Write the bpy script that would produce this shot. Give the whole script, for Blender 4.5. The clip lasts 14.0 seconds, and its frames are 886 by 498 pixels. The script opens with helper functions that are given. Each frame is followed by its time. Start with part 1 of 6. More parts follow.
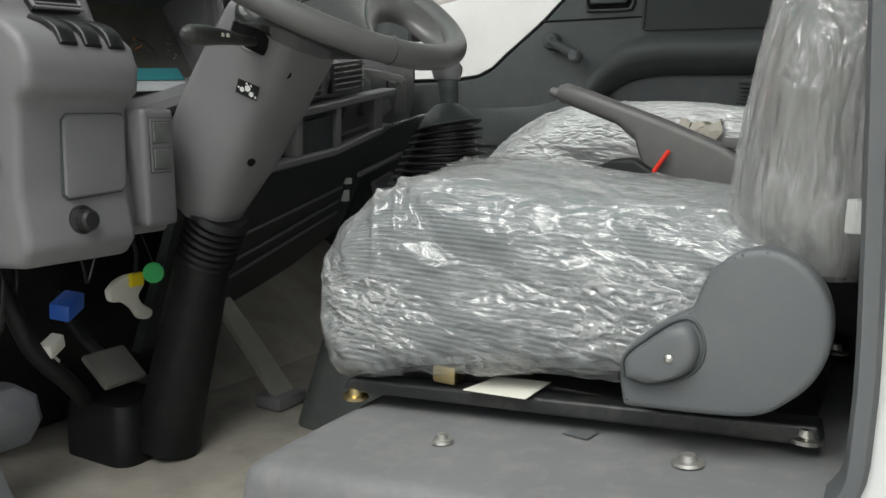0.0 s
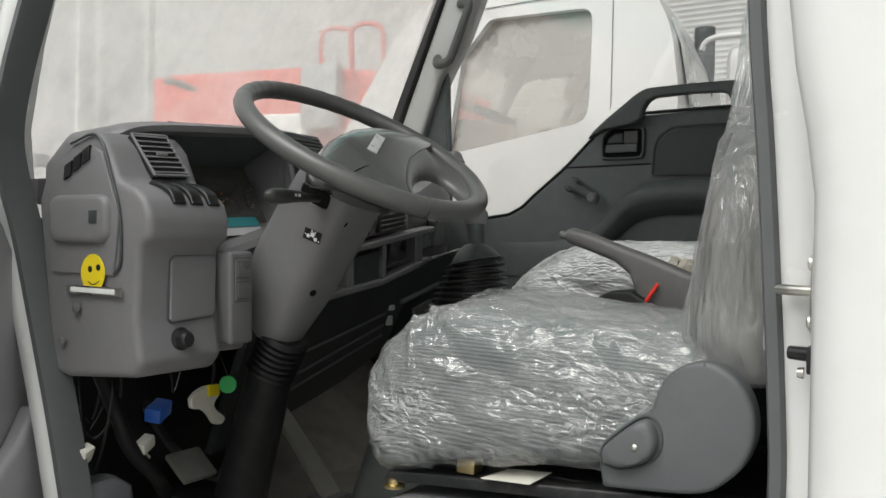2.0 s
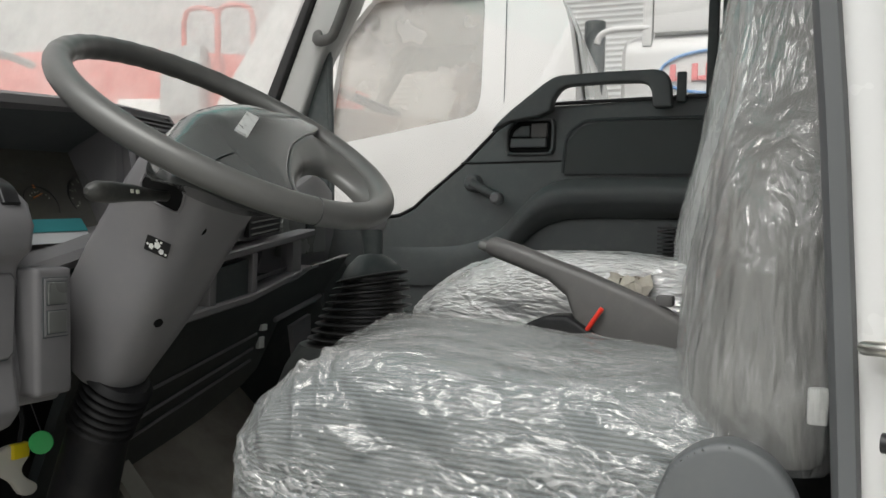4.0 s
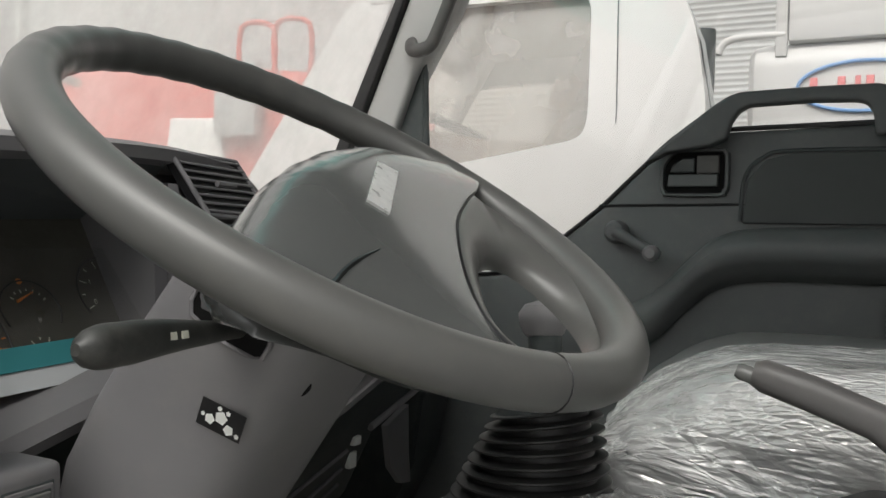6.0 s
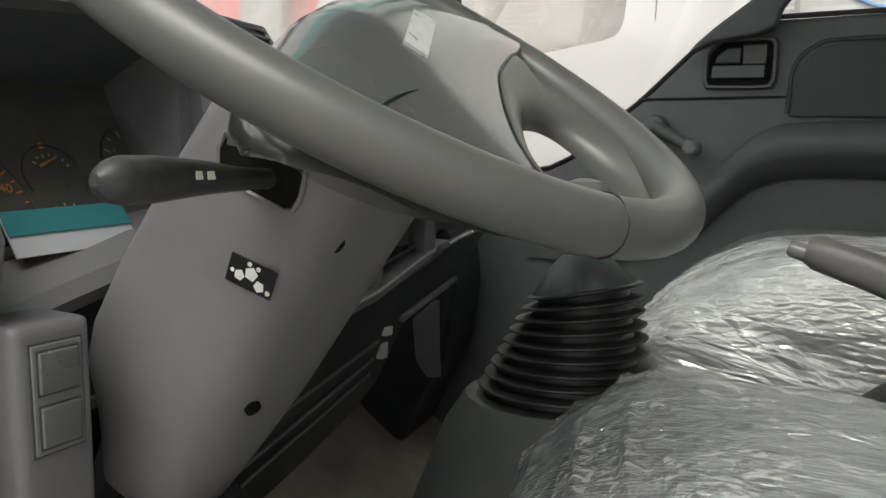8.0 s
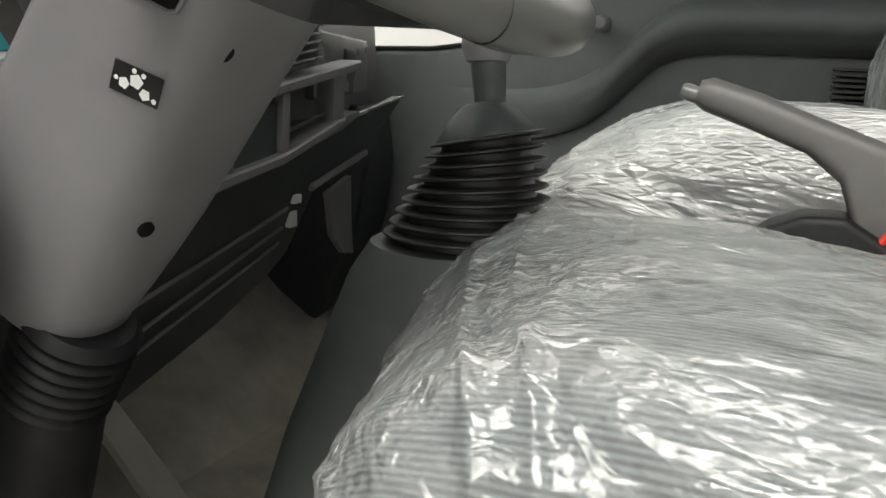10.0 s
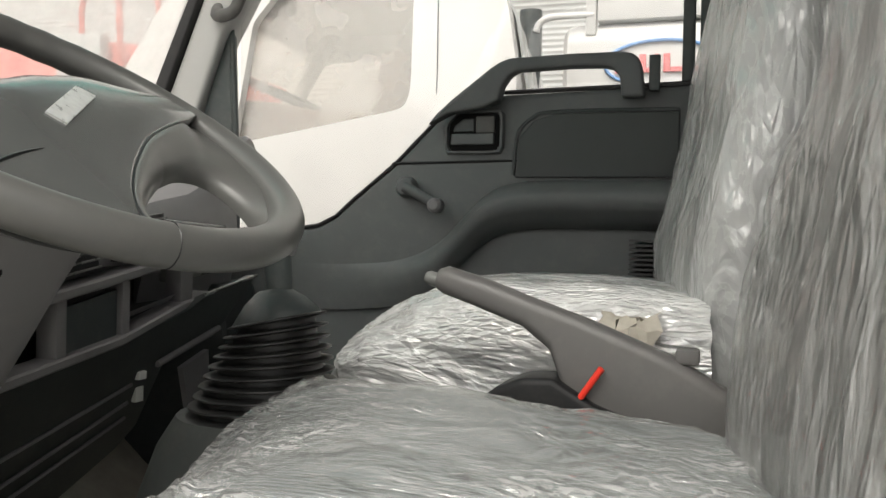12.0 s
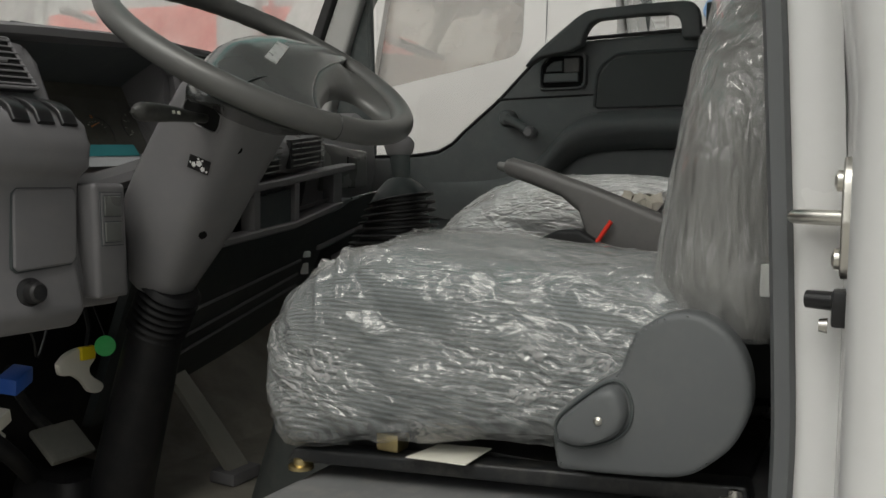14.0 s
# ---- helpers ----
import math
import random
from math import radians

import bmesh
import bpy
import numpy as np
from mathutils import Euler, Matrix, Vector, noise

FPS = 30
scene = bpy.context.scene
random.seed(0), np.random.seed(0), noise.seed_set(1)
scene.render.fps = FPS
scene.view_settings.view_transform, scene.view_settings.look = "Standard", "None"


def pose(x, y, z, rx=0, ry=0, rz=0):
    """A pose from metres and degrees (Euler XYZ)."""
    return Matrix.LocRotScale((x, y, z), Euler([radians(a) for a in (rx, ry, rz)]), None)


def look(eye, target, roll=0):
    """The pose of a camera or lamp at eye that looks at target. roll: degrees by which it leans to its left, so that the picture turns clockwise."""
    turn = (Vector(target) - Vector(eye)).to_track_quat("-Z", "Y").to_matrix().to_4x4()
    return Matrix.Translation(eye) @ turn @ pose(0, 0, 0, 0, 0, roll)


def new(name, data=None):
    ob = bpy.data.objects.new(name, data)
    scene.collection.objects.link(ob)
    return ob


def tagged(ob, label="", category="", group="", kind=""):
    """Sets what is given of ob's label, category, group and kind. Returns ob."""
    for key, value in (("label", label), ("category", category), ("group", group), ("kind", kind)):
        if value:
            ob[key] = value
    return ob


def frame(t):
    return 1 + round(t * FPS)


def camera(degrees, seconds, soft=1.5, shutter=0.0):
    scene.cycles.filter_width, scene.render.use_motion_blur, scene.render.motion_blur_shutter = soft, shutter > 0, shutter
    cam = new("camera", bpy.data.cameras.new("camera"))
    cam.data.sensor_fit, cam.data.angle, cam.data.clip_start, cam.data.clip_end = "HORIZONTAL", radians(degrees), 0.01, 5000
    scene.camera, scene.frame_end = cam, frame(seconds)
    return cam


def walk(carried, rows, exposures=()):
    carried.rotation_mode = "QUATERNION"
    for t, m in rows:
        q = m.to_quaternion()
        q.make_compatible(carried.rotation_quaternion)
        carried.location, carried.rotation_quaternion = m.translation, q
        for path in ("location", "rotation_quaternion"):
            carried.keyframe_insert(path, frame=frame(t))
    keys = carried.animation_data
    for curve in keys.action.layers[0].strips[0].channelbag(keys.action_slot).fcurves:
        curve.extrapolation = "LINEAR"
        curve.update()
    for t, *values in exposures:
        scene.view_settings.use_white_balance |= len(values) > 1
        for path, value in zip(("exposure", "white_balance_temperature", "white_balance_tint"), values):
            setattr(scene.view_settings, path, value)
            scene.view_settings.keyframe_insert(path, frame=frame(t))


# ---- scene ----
cam = camera(55.4, 14.0)
PATH = [
    (0, (0.079, 0.181, 1.547), (-0.867, 1.915, 1.23), 1.3),
    (0.5, (0.144, 0.114, 1.567), (-0.905, 1.805, 1.361), 1.7),
    (1, (0.234, 0.057, 1.573), (-0.972, 1.647, 1.439), 2.3),
    (1.5, (0.276, 0.021, 1.575), (-0.949, 1.601, 1.507), 2.1),
    (2, (0.232, -0.031, 1.573), (-0.822, 1.668, 1.548), 1.2),
    (2.5, (0.191, -0.063, 1.564), (-0.643, 1.754, 1.572), 1.5),
    (2.7, (0.174, -0.062, 1.571), (-0.585, 1.789, 1.579), 1.7),
    (4.8, (-0.136, 0.504, 1.634), (-0.93, 2.339, 1.597), 1.8),
    (5, (-0.187, 0.554, 1.654), (-0.932, 2.41, 1.632), 1.5),
    (5.5, (-0.269, 0.627, 1.684), (-1.033, 2.475, 1.684), 1.4),
    (6, (-0.336, 0.63, 1.69), (-1.219, 2.424, 1.696), 2.0),
    (6.5, (-0.352, 0.64, 1.684), (-1.308, 2.397, 1.664), 2.2),
    (7, (-0.363, 0.653, 1.67), (-1.338, 2.397, 1.602), 2.3),
    (7.5, (-0.38, 0.645, 1.662), (-1.369, 2.379, 1.545), 2.6),
    (8, (-0.357, 0.657, 1.647), (-1.288, 2.417, 1.453), 2.3),
    (8.2, (-0.347, 0.657, 1.64), (-1.232, 2.436, 1.414), 2.2),
    (10.3, (-0.327, 0.654, 1.586), (-1.043, 2.478, 1.183), 2.7),
    (10.5, (-0.313, 0.654, 1.596), (-0.983, 2.509, 1.263), 2.0),
    (11, (-0.278, 0.644, 1.618), (-0.821, 2.56, 1.434), 0.9),
    (11.5, (-0.229, 0.617, 1.624), (-0.752, 2.546, 1.538), 0.8),
    (12, (-0.127, 0.574, 1.63), (-0.739, 2.478, 1.605), 1.3),
    (12.5, (-0.039, 0.486, 1.623), (-0.693, 2.374, 1.721), 1.5),
    (13, (0.03, 0.317, 1.626), (-0.564, 2.218, 1.809), 0.7),
    (13.5, (0.076, 0.198, 1.601), (-0.596, 2.081, 1.664), 0.4),
    (14, (0.125, 0.176, 1.544), (-0.78, 1.954, 1.404), 1.0),
]
EXPOSURES = [
    (0.0, 0.25, 6350, 5), (0.5, 0.27, 6350, 6), (1.2, 0.2, 6400, 6), (1.8, 0.05, 6450, 6), (2.7, -0.1, 6450, 6), (5.0, 0.15, 6500, 8), (6.5, 0.0, 6550, 8), (8.0, 0.25, 6550, 7),
    (10.4, 0.62, 6750, 6), (11.5, 0.62, 6800, 7), (12.5, 0.18, 6800, 8), (13.2, 0.0, 6750, 8), (14.0, -0.6, 6650, 6),
]
walk(cam, [(t, look(eye, target, roll)) for t, eye, target, roll in PATH], exposures=EXPOSURES)

# ---- world and light ----
world = bpy.data.worlds.new("sky")
scene.world = world
world.use_nodes = True
wn, wl = world.node_tree.nodes, world.node_tree.links
sky = wn.new("ShaderNodeTexSky")
sky.sky_type, sky.sun_disc = "NISHITA", False
sky.sun_elevation, sky.sun_rotation = radians(52), radians(195)
sky.air_density, sky.dust_density, sky.ozone_density = 1.0, 6.0, 1.0
haze = wn.new("ShaderNodeHueSaturation")
haze.inputs["Saturation"].default_value = 0.18
wl.new(sky.outputs[0], haze.inputs["Color"])
wl.new(haze.outputs[0], wn["Background"].inputs[0])
wn["Background"].inputs[1].default_value = 0.15
sun = new("sun", bpy.data.lights.new("sun", "SUN"))
sun.data.energy, sun.data.angle, sun.data.color = 1.3, radians(30), (1.0, 0.97, 0.93)
sun.matrix_basis = look((0.36, -0.94, 1.28), (0, 0, 0))


# ---- materials ----
def material(name):
    mat = bpy.data.materials.new(name)
    mat.use_nodes = True
    nodes, links = mat.node_tree.nodes, mat.node_tree.links
    return mat, nodes, links, nodes["Principled BSDF"]


def coords(nodes, links, scale):
    c = nodes.new("ShaderNodeTexCoord")
    m = nodes.new("ShaderNodeMapping")
    m.inputs["Scale"].default_value = scale
    links.new(c.outputs["Object"], m.inputs["Vector"])
    return m.outputs[0]


def noise_of(nodes, links, vector, scale, detail=4.0, rough=0.6):
    n = nodes.new("ShaderNodeTexNoise")
    n.inputs["Scale"].default_value, n.inputs["Detail"].default_value, n.inputs["Roughness"].default_value = scale, detail, rough
    links.new(vector, n.inputs["Vector"])
    return n.outputs["Fac"]


def ramp(nodes, links, fac, stops):
    r = nodes.new("ShaderNodeValToRGB")
    r.color_ramp.elements[0].position, r.color_ramp.elements[0].color = stops[0][0], (*stops[0][1], 1)
    r.color_ramp.elements[1].position, r.color_ramp.elements[1].color = stops[-1][0], (*stops[-1][1], 1)
    for p, c in stops[1:-1]:
        r.color_ramp.elements.new(p).color = (*c, 1)
    links.new(fac, r.inputs[0])
    return r.outputs[0]


def surface(name, color, rough=0.5, metal=0.0, vary=0.12, grain=900.0, relief=0.15, blotch=6.0, spec=0.5, depth=0.0004, dust=0.0, spread=0.12, polish=0.0):
    """Paint, plastic, rubber or metal: blotches at two scales, fine grain as relief, and a little dust where asked."""
    mat, nodes, links, bsdf = material(name)
    v = coords(nodes, links, (1, 1, 1))
    big, fine = noise_of(nodes, links, v, blotch), noise_of(nodes, links, v, grain, 2.0)
    lo, hi = [c * (1 - vary) for c in color], [min(1, c * (1 + vary)) for c in color]
    col = ramp(nodes, links, big, [(0.3, lo), (0.7, hi)])
    if dust:
        mix = nodes.new("ShaderNodeMix")
        mix.data_type = "RGBA"
        mask = ramp(nodes, links, noise_of(nodes, links, v, 23.0, 6.0, 0.7), [(0.48, (0, 0, 0)), (0.75, (dust, dust, dust))])
        links.new(mask, mix.inputs["Factor"])
        links.new(col, mix.inputs["A"])
        mix.inputs["B"].default_value = (0.36, 0.33, 0.28, 1)
        col = mix.outputs["Result"]
    links.new(col, bsdf.inputs["Base Color"])
    r = nodes.new("ShaderNodeMapRange")
    r.inputs["To Min"].default_value, r.inputs["To Max"].default_value = max(0.03, rough - spread), min(1, rough + spread)
    links.new(big, r.inputs["Value"])
    links.new(r.outputs[0], bsdf.inputs["Roughness"])
    bsdf.inputs["Metallic"].default_value = metal
    bsdf.inputs["Coat Weight"].default_value, bsdf.inputs["Coat Roughness"].default_value = polish, 0.16
    bsdf.inputs["Specular IOR Level"].default_value = spec
    if relief:
        b = nodes.new("ShaderNodeBump")
        b.inputs["Strength"].default_value, b.inputs["Distance"].default_value = relief, depth
        links.new(fine, b.inputs["Height"])
        links.new(b.outputs[0], bsdf.inputs["Normal"])
    return mat


def woven(name, color, pitch=0.0058):
    """Seat cloth with close ribs."""
    mat, nodes, links, bsdf = material(name)
    v = coords(nodes, links, (1, 1, 1))
    w = nodes.new("ShaderNodeTexWave")
    w.wave_type, w.bands_direction = "BANDS", "DIAGONAL"
    w.inputs["Scale"].default_value, w.inputs["Distortion"].default_value = 0.628 / pitch, 0.6
    links.new(coords(nodes, links, (0.02, 1, 1)), w.inputs["Vector"])
    col = ramp(nodes, links, w.outputs["Fac"], [(0.25, [c * 0.62 for c in color]), (0.75, [c * 1.15 for c in color])])
    mul = nodes.new("ShaderNodeMix")
    mul.data_type, mul.blend_type = "RGBA", "MULTIPLY"
    mul.inputs["Factor"].default_value = 0.7
    links.new(col, mul.inputs["A"])
    links.new(ramp(nodes, links, noise_of(nodes, links, v, 300.0, 3.0), [(0.3, (0.6, 0.6, 0.6)), (0.7, (1.1, 1.1, 1.1))]), mul.inputs["B"])
    links.new(mul.outputs["Result"], bsdf.inputs["Base Color"])
    bsdf.inputs["Roughness"].default_value = 0.9
    b = nodes.new("ShaderNodeBump")
    b.inputs["Strength"].default_value, b.inputs["Distance"].default_value = 0.6, 0.001
    links.new(w.outputs["Fac"], b.inputs["Height"])
    links.new(b.outputs[0], bsdf.inputs["Normal"])
    return mat


def clear(name, dirt=0.1, tint=(1, 1, 1), dirt_color=(0.75, 0.73, 0.7), gloss=0.06, patch=4.0, facing=0.15):
    """Thin pane or film: lets light straight through, mirrors a little, with a veil of dust on it."""
    mat, nodes, links, bsdf = material(name)
    nodes.remove(bsdf)
    v = coords(nodes, links, (1, 1, 1))
    through_, veil, shine = nodes.new("ShaderNodeBsdfTransparent"), nodes.new("ShaderNodeBsdfTranslucent"), nodes.new("ShaderNodeBsdfGlossy")
    through_.inputs[0].default_value, veil.inputs[0].default_value = (*tint, 1), (*dirt_color, 1)
    coat = nodes.new("ShaderNodeBsdfDiffuse")
    coat.inputs[0].default_value = (*dirt_color, 1)
    shine.inputs["Roughness"].default_value = 0.02
    half, mix, top = nodes.new("ShaderNodeMixShader"), nodes.new("ShaderNodeMixShader"), nodes.new("ShaderNodeMixShader")
    half.inputs[0].default_value = facing
    links.new(veil.outputs[0], half.inputs[1])
    links.new(coat.outputs[0], half.inputs[2])
    links.new(ramp(nodes, links, noise_of(nodes, links, v, patch, 6.0), [(0.25, (dirt * 0.6,) * 3), (0.8, (min(1, dirt * 1.4),) * 3)]), mix.inputs[0])
    links.new(through_.outputs[0], mix.inputs[1])
    links.new(half.outputs[0], mix.inputs[2])
    fr = nodes.new("ShaderNodeLayerWeight")
    fr.inputs[0].default_value = 0.12
    amount = nodes.new("ShaderNodeMath")
    amount.operation = "MULTIPLY_ADD"
    amount.inputs[1].default_value, amount.inputs[2].default_value = 0.5, gloss * 0.6
    links.new(fr.outputs["Facing"], amount.inputs[0])
    links.new(amount.outputs[0], top.inputs[0])
    links.new(mix.outputs[0], top.inputs[1])
    links.new(shine.outputs[0], top.inputs[2])
    links.new(top.outputs[0], nodes["Material Output"].inputs[0])
    return mat


def film(name, low, high, size=1.0, stretch_by=(1, 1, 1), crease=0.4, wrinkle=1.0, gloss=0.05, crisp=0.8):
    """Crumpled clear polythene: see-through, milky where it creases, sharp glints on its folds."""
    mat, nodes, links, bsdf = material(name)
    nodes.remove(bsdf)
    v = coords(nodes, links, stretch_by)
    sway = nodes.new("ShaderNodeTexNoise")
    sway.inputs["Scale"].default_value, sway.inputs["Detail"].default_value = 5.0 * size, 2.0
    links.new(v, sway.inputs["Vector"])
    shift = nodes.new("ShaderNodeVectorMath")
    shift.operation = "MULTIPLY_ADD"
    shift.inputs[1].default_value = (0.11 / size,) * 3
    links.new(sway.outputs["Color"], shift.inputs[0])
    links.new(v, shift.inputs[2])

    def ridges(scale, turn, detail):
        m = nodes.new("ShaderNodeMapping")
        m.inputs["Rotation"].default_value = turn
        links.new(shift.outputs[0], m.inputs["Vector"])
        n = nodes.new("ShaderNodeTexNoise")
        n.noise_type = "RIDGED_MULTIFRACTAL"
        n.inputs["Scale"].default_value, n.inputs["Detail"].default_value, n.inputs["Roughness"].default_value = scale * size, detail, 0.5
        n.inputs["Offset"].default_value, n.inputs["Gain"].default_value = 0.9, 2.0
        links.new(m.outputs[0], n.inputs["Vector"])
        return n.outputs["Fac"]

    def plus(a, f, b):
        k = nodes.new("ShaderNodeMath")
        k.operation = "MULTIPLY_ADD"
        k.inputs[1].default_value = f
        links.new(a, k.inputs[0])
        links.new(b, k.inputs[2])
        return k.outputs[0]

    wide, fine = ridges(7.0, (0.2, 0.1, 0.4), 3.0), ridges(46.0, (0.5, 0.3, -0.5), 2.5)
    patch = ramp(nodes, links, noise_of(nodes, links, shift.outputs[0], 6.5 * size, 3.0, 0.55), [(0.42, (0.22,) * 3), (0.55, (1, 1, 1))])

    def facets(scale, turn, steep):
        """Flat facets that meet in straight creases; steep is their slope."""
        m = nodes.new("ShaderNodeMapping")
        m.inputs["Rotation"].default_value = turn
        links.new(shift.outputs[0], m.inputs["Vector"])
        n = nodes.new("ShaderNodeTexVoronoi")
        n.feature = "DISTANCE_TO_EDGE"
        n.inputs["Scale"].default_value = scale * size
        links.new(m.outputs[0], n.inputs["Vector"])
        k = nodes.new("ShaderNodeMath")
        k.operation = "MULTIPLY"
        k.inputs[1].default_value = steep / (scale * size)
        links.new(n.outputs["Distance"], k.inputs[0])
        return k.outputs[0]

    crinkle = nodes.new("ShaderNodeMath")
    crinkle.operation = "MULTIPLY"
    links.new(plus(fine, 0.0056 * crisp / size, facets(58.0, (0.4, 0.9, 0.2), 1.15 * crisp)), crinkle.inputs[0])
    links.new(patch, crinkle.inputs[1])
    folds = plus(wide, 0.0060 / size, facets(6.0, (0.3, -0.2, 0.6), 0.16))
    total = plus(facets(19.0, (-0.5, 0.4, 0.9), 0.24), 1.0, plus(crinkle.outputs[0], 1.0, folds))
    b = nodes.new("ShaderNodeBump")
    b.inputs["Strength"].default_value, b.inputs["Distance"].default_value = wrinkle, 1.0
    links.new(total, b.inputs["Height"])
    soft = nodes.new("ShaderNodeBump")
    soft.inputs["Strength"].default_value, soft.inputs["Distance"].default_value = wrinkle * 0.8, 1.0
    links.new(total, soft.inputs["Height"])
    clear_, milk, shine = nodes.new("ShaderNodeBsdfTransparent"), nodes.new("ShaderNodeBsdfDiffuse"), nodes.new("ShaderNodeBsdfGlossy")
    milk.inputs[0].default_value = (0.80, 0.81, 0.80, 1)
    shine.inputs["Roughness"].default_value, shine.inputs[0].default_value = 0.15, (0.97, 0.97, 0.96, 1)
    m1, m2 = nodes.new("ShaderNodeMixShader"), nodes.new("ShaderNodeMixShader")
    veil = ramp(nodes, links, noise_of(nodes, links, shift.outputs[0], 6.5 * size, 5.0, 0.6), [(0.38, (low,) * 3), (0.60, (high,) * 3)])
    edge = ramp(nodes, links, plus(fine, 0.4, wide), [(1.25, (0, 0, 0)), (1.5, (crease * 0.15,) * 3), (2.2, (crease,) * 3)])
    nicks = nodes.new("ShaderNodeMath")
    nicks.operation = "MULTIPLY"
    links.new(ramp(nodes, links, fine, [(0.95, (0, 0, 0)), (1.25, (crease * 0.4 * crisp,) * 3), (1.7, (crease * 1.2 * crisp,) * 3)]), nicks.inputs[0])
    links.new(patch, nicks.inputs[1])
    links.new(plus(nicks.outputs[0], 1.0, plus(edge, 1.0, veil)), m1.inputs[0])
    links.new(clear_.outputs[0], m1.inputs[1])
    links.new(milk.outputs[0], m1.inputs[2])
    fr = nodes.new("ShaderNodeFresnel")
    fr.inputs[0].default_value = 1.45
    boost, cap = nodes.new("ShaderNodeMath"), nodes.new("ShaderNodeMath")
    boost.operation, cap.operation = "MULTIPLY_ADD", "MINIMUM"
    boost.inputs[1].default_value, boost.inputs[2].default_value, cap.inputs[1].default_value = 1.1, gloss, 0.36
    links.new(fr.outputs[0], boost.inputs[0])
    links.new(boost.outputs[0], cap.inputs[0])
    links.new(cap.outputs[0], m2.inputs[0])
    links.new(m1.outputs[0], m2.inputs[1])
    links.new(shine.outputs[0], m2.inputs[2])
    links.new(soft.outputs[0], milk.inputs["Normal"])
    for n in (shine, fr):
        links.new(b.outputs[0], n.inputs["Normal"])
    links.new(m2.outputs[0], nodes["Material Output"].inputs[0])
    return mat


GREY = surface("grey_plastic", (0.185, 0.18, 0.187), 0.5, vary=0.06, dust=0.10)
GREY_SMOOTH = surface("smooth_grey_plastic", (0.145, 0.148, 0.142), 0.27, vary=0.05, relief=0.05, dust=0.05)
WHEEL = surface("steering_wheel_plastic", (0.095, 0.095, 0.091), 0.40, vary=0.05, grain=1400.0, relief=0.05, dust=0.05, spread=0.05, polish=0.15)
PAD_PLASTIC = surface("hub_pad_plastic", (0.080, 0.084, 0.082), 0.24, vary=0.04, grain=1400.0, relief=0.03, dust=0.03, spread=0.05, polish=1.0)
DOOR_GREY = surface("dark_grey_door_trim", (0.105, 0.112, 0.113), 0.55, vary=0.08, dust=0.08)
# Grey dash plastic made paler: the light on the slats is in the colour.
LIT_SLAT_GREY = surface("lit_grey_slats", (0.24, 0.235, 0.24), 0.4, vary=0.05)
LEVER_GREY = surface("brake_lever_plastic", (0.098, 0.094, 0.092), 0.45, vary=0.06, dust=0.08)
TREADLE = surface("dusty_treadle_plastic", (0.32, 0.31, 0.27), 0.6, vary=0.15, dust=0.2)
KICK_GREY = surface("grey_relay_plastic", (0.10, 0.105, 0.115), 0.45, vary=0.1, dust=0.15)
PEDAL = surface("worn_pedal_rubber", (0.15, 0.15, 0.13), 0.6, vary=0.2, dust=0.2)
DUSTY_WHITE = surface("dusty_white_vehicle_paint", (0.60, 0.59, 0.575), 0.32, vary=0.04, blotch=1.5, relief=0.0, dust=0.10)
PILLAR = surface("light_grey_pillar_trim", (0.42, 0.42, 0.41), 0.5, vary=0.05, dust=0.08)
# Grey trim lightened in colour for the daylight on the open door.
OPEN_DOOR = surface("lit_grey_door_trim", (0.35, 0.34, 0.355), 0.45, vary=0.05, dust=0.06)
HANDLE_GREY = surface("dark_grey_handle_plastic", (0.075, 0.073, 0.070), 0.5, vary=0.08, dust=0.1)
CONSOLE_GREY = surface("dark_console_plastic", (0.060, 0.066, 0.064), 0.55, vary=0.1, dust=0.08)
DOOR_CLOTH = surface("dark_door_cloth", (0.07, 0.075, 0.075), 0.8, vary=0.1, relief=0.4)
COVER_GREY = surface("bluish_grey_plastic", (0.095, 0.101, 0.104), 0.5, vary=0.05, dust=0.05)
LINING = surface("slate_hood_lining", (0.085, 0.094, 0.098), 0.55, vary=0.08, dust=0.08)
DARK = surface("dark_plastic", (0.048, 0.058, 0.059), 0.45, vary=0.15, dust=0.10)
# Dark plastic blackened further: the shade under the dash is in its colour.
LOWER_SHADED = surface("shaded_lower_dash_plastic", (0.022, 0.028, 0.029), 0.42, vary=0.2, dust=0.06)
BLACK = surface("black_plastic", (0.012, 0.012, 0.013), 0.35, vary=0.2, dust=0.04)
# Flat black that paints the shade inside openings and recesses.
HOLE_BLACK = surface("hole_shade_black", (0.006, 0.006, 0.006), 0.7, vary=0.2, relief=0.0, spec=0.15)
RUBBER = surface("black_rubber", (0.010, 0.010, 0.011), 0.55, vary=0.2, dust=0.03, spec=0.25)
BELLOWS = surface("dusty_rubber_bellows", (0.019, 0.019, 0.019), 0.42, vary=0.2, dust=0.06, spec=0.5)
SEAL = surface("grey_rubber_seal", (0.10, 0.105, 0.108), 0.6, vary=0.08)
WHITE = surface("white_vehicle_paint", (0.720, 0.720, 0.711), 0.25, vary=0.02, relief=0.0, dust=0.06)
OFFWHITE = surface("white_plastic", (0.7, 0.68, 0.6), 0.5, vary=0.06)
STEEL = surface("zinc_steel", (0.62, 0.60, 0.55), 0.28, 1.0, vary=0.12, dust=0.1)
BRASS = surface("yellow_passivated_steel", (0.62, 0.50, 0.25), 0.35, 1.0, vary=0.2)
BLACK_STEEL = surface("black_painted_steel", (0.016, 0.017, 0.018), 0.4, vary=0.2, dust=0.15)
MAT = surface("dusty_grey_floor_vinyl", (0.30, 0.28, 0.24), 0.75, vary=0.25, blotch=9.0, grain=250.0, relief=0.4, depth=0.001, dust=0.55)
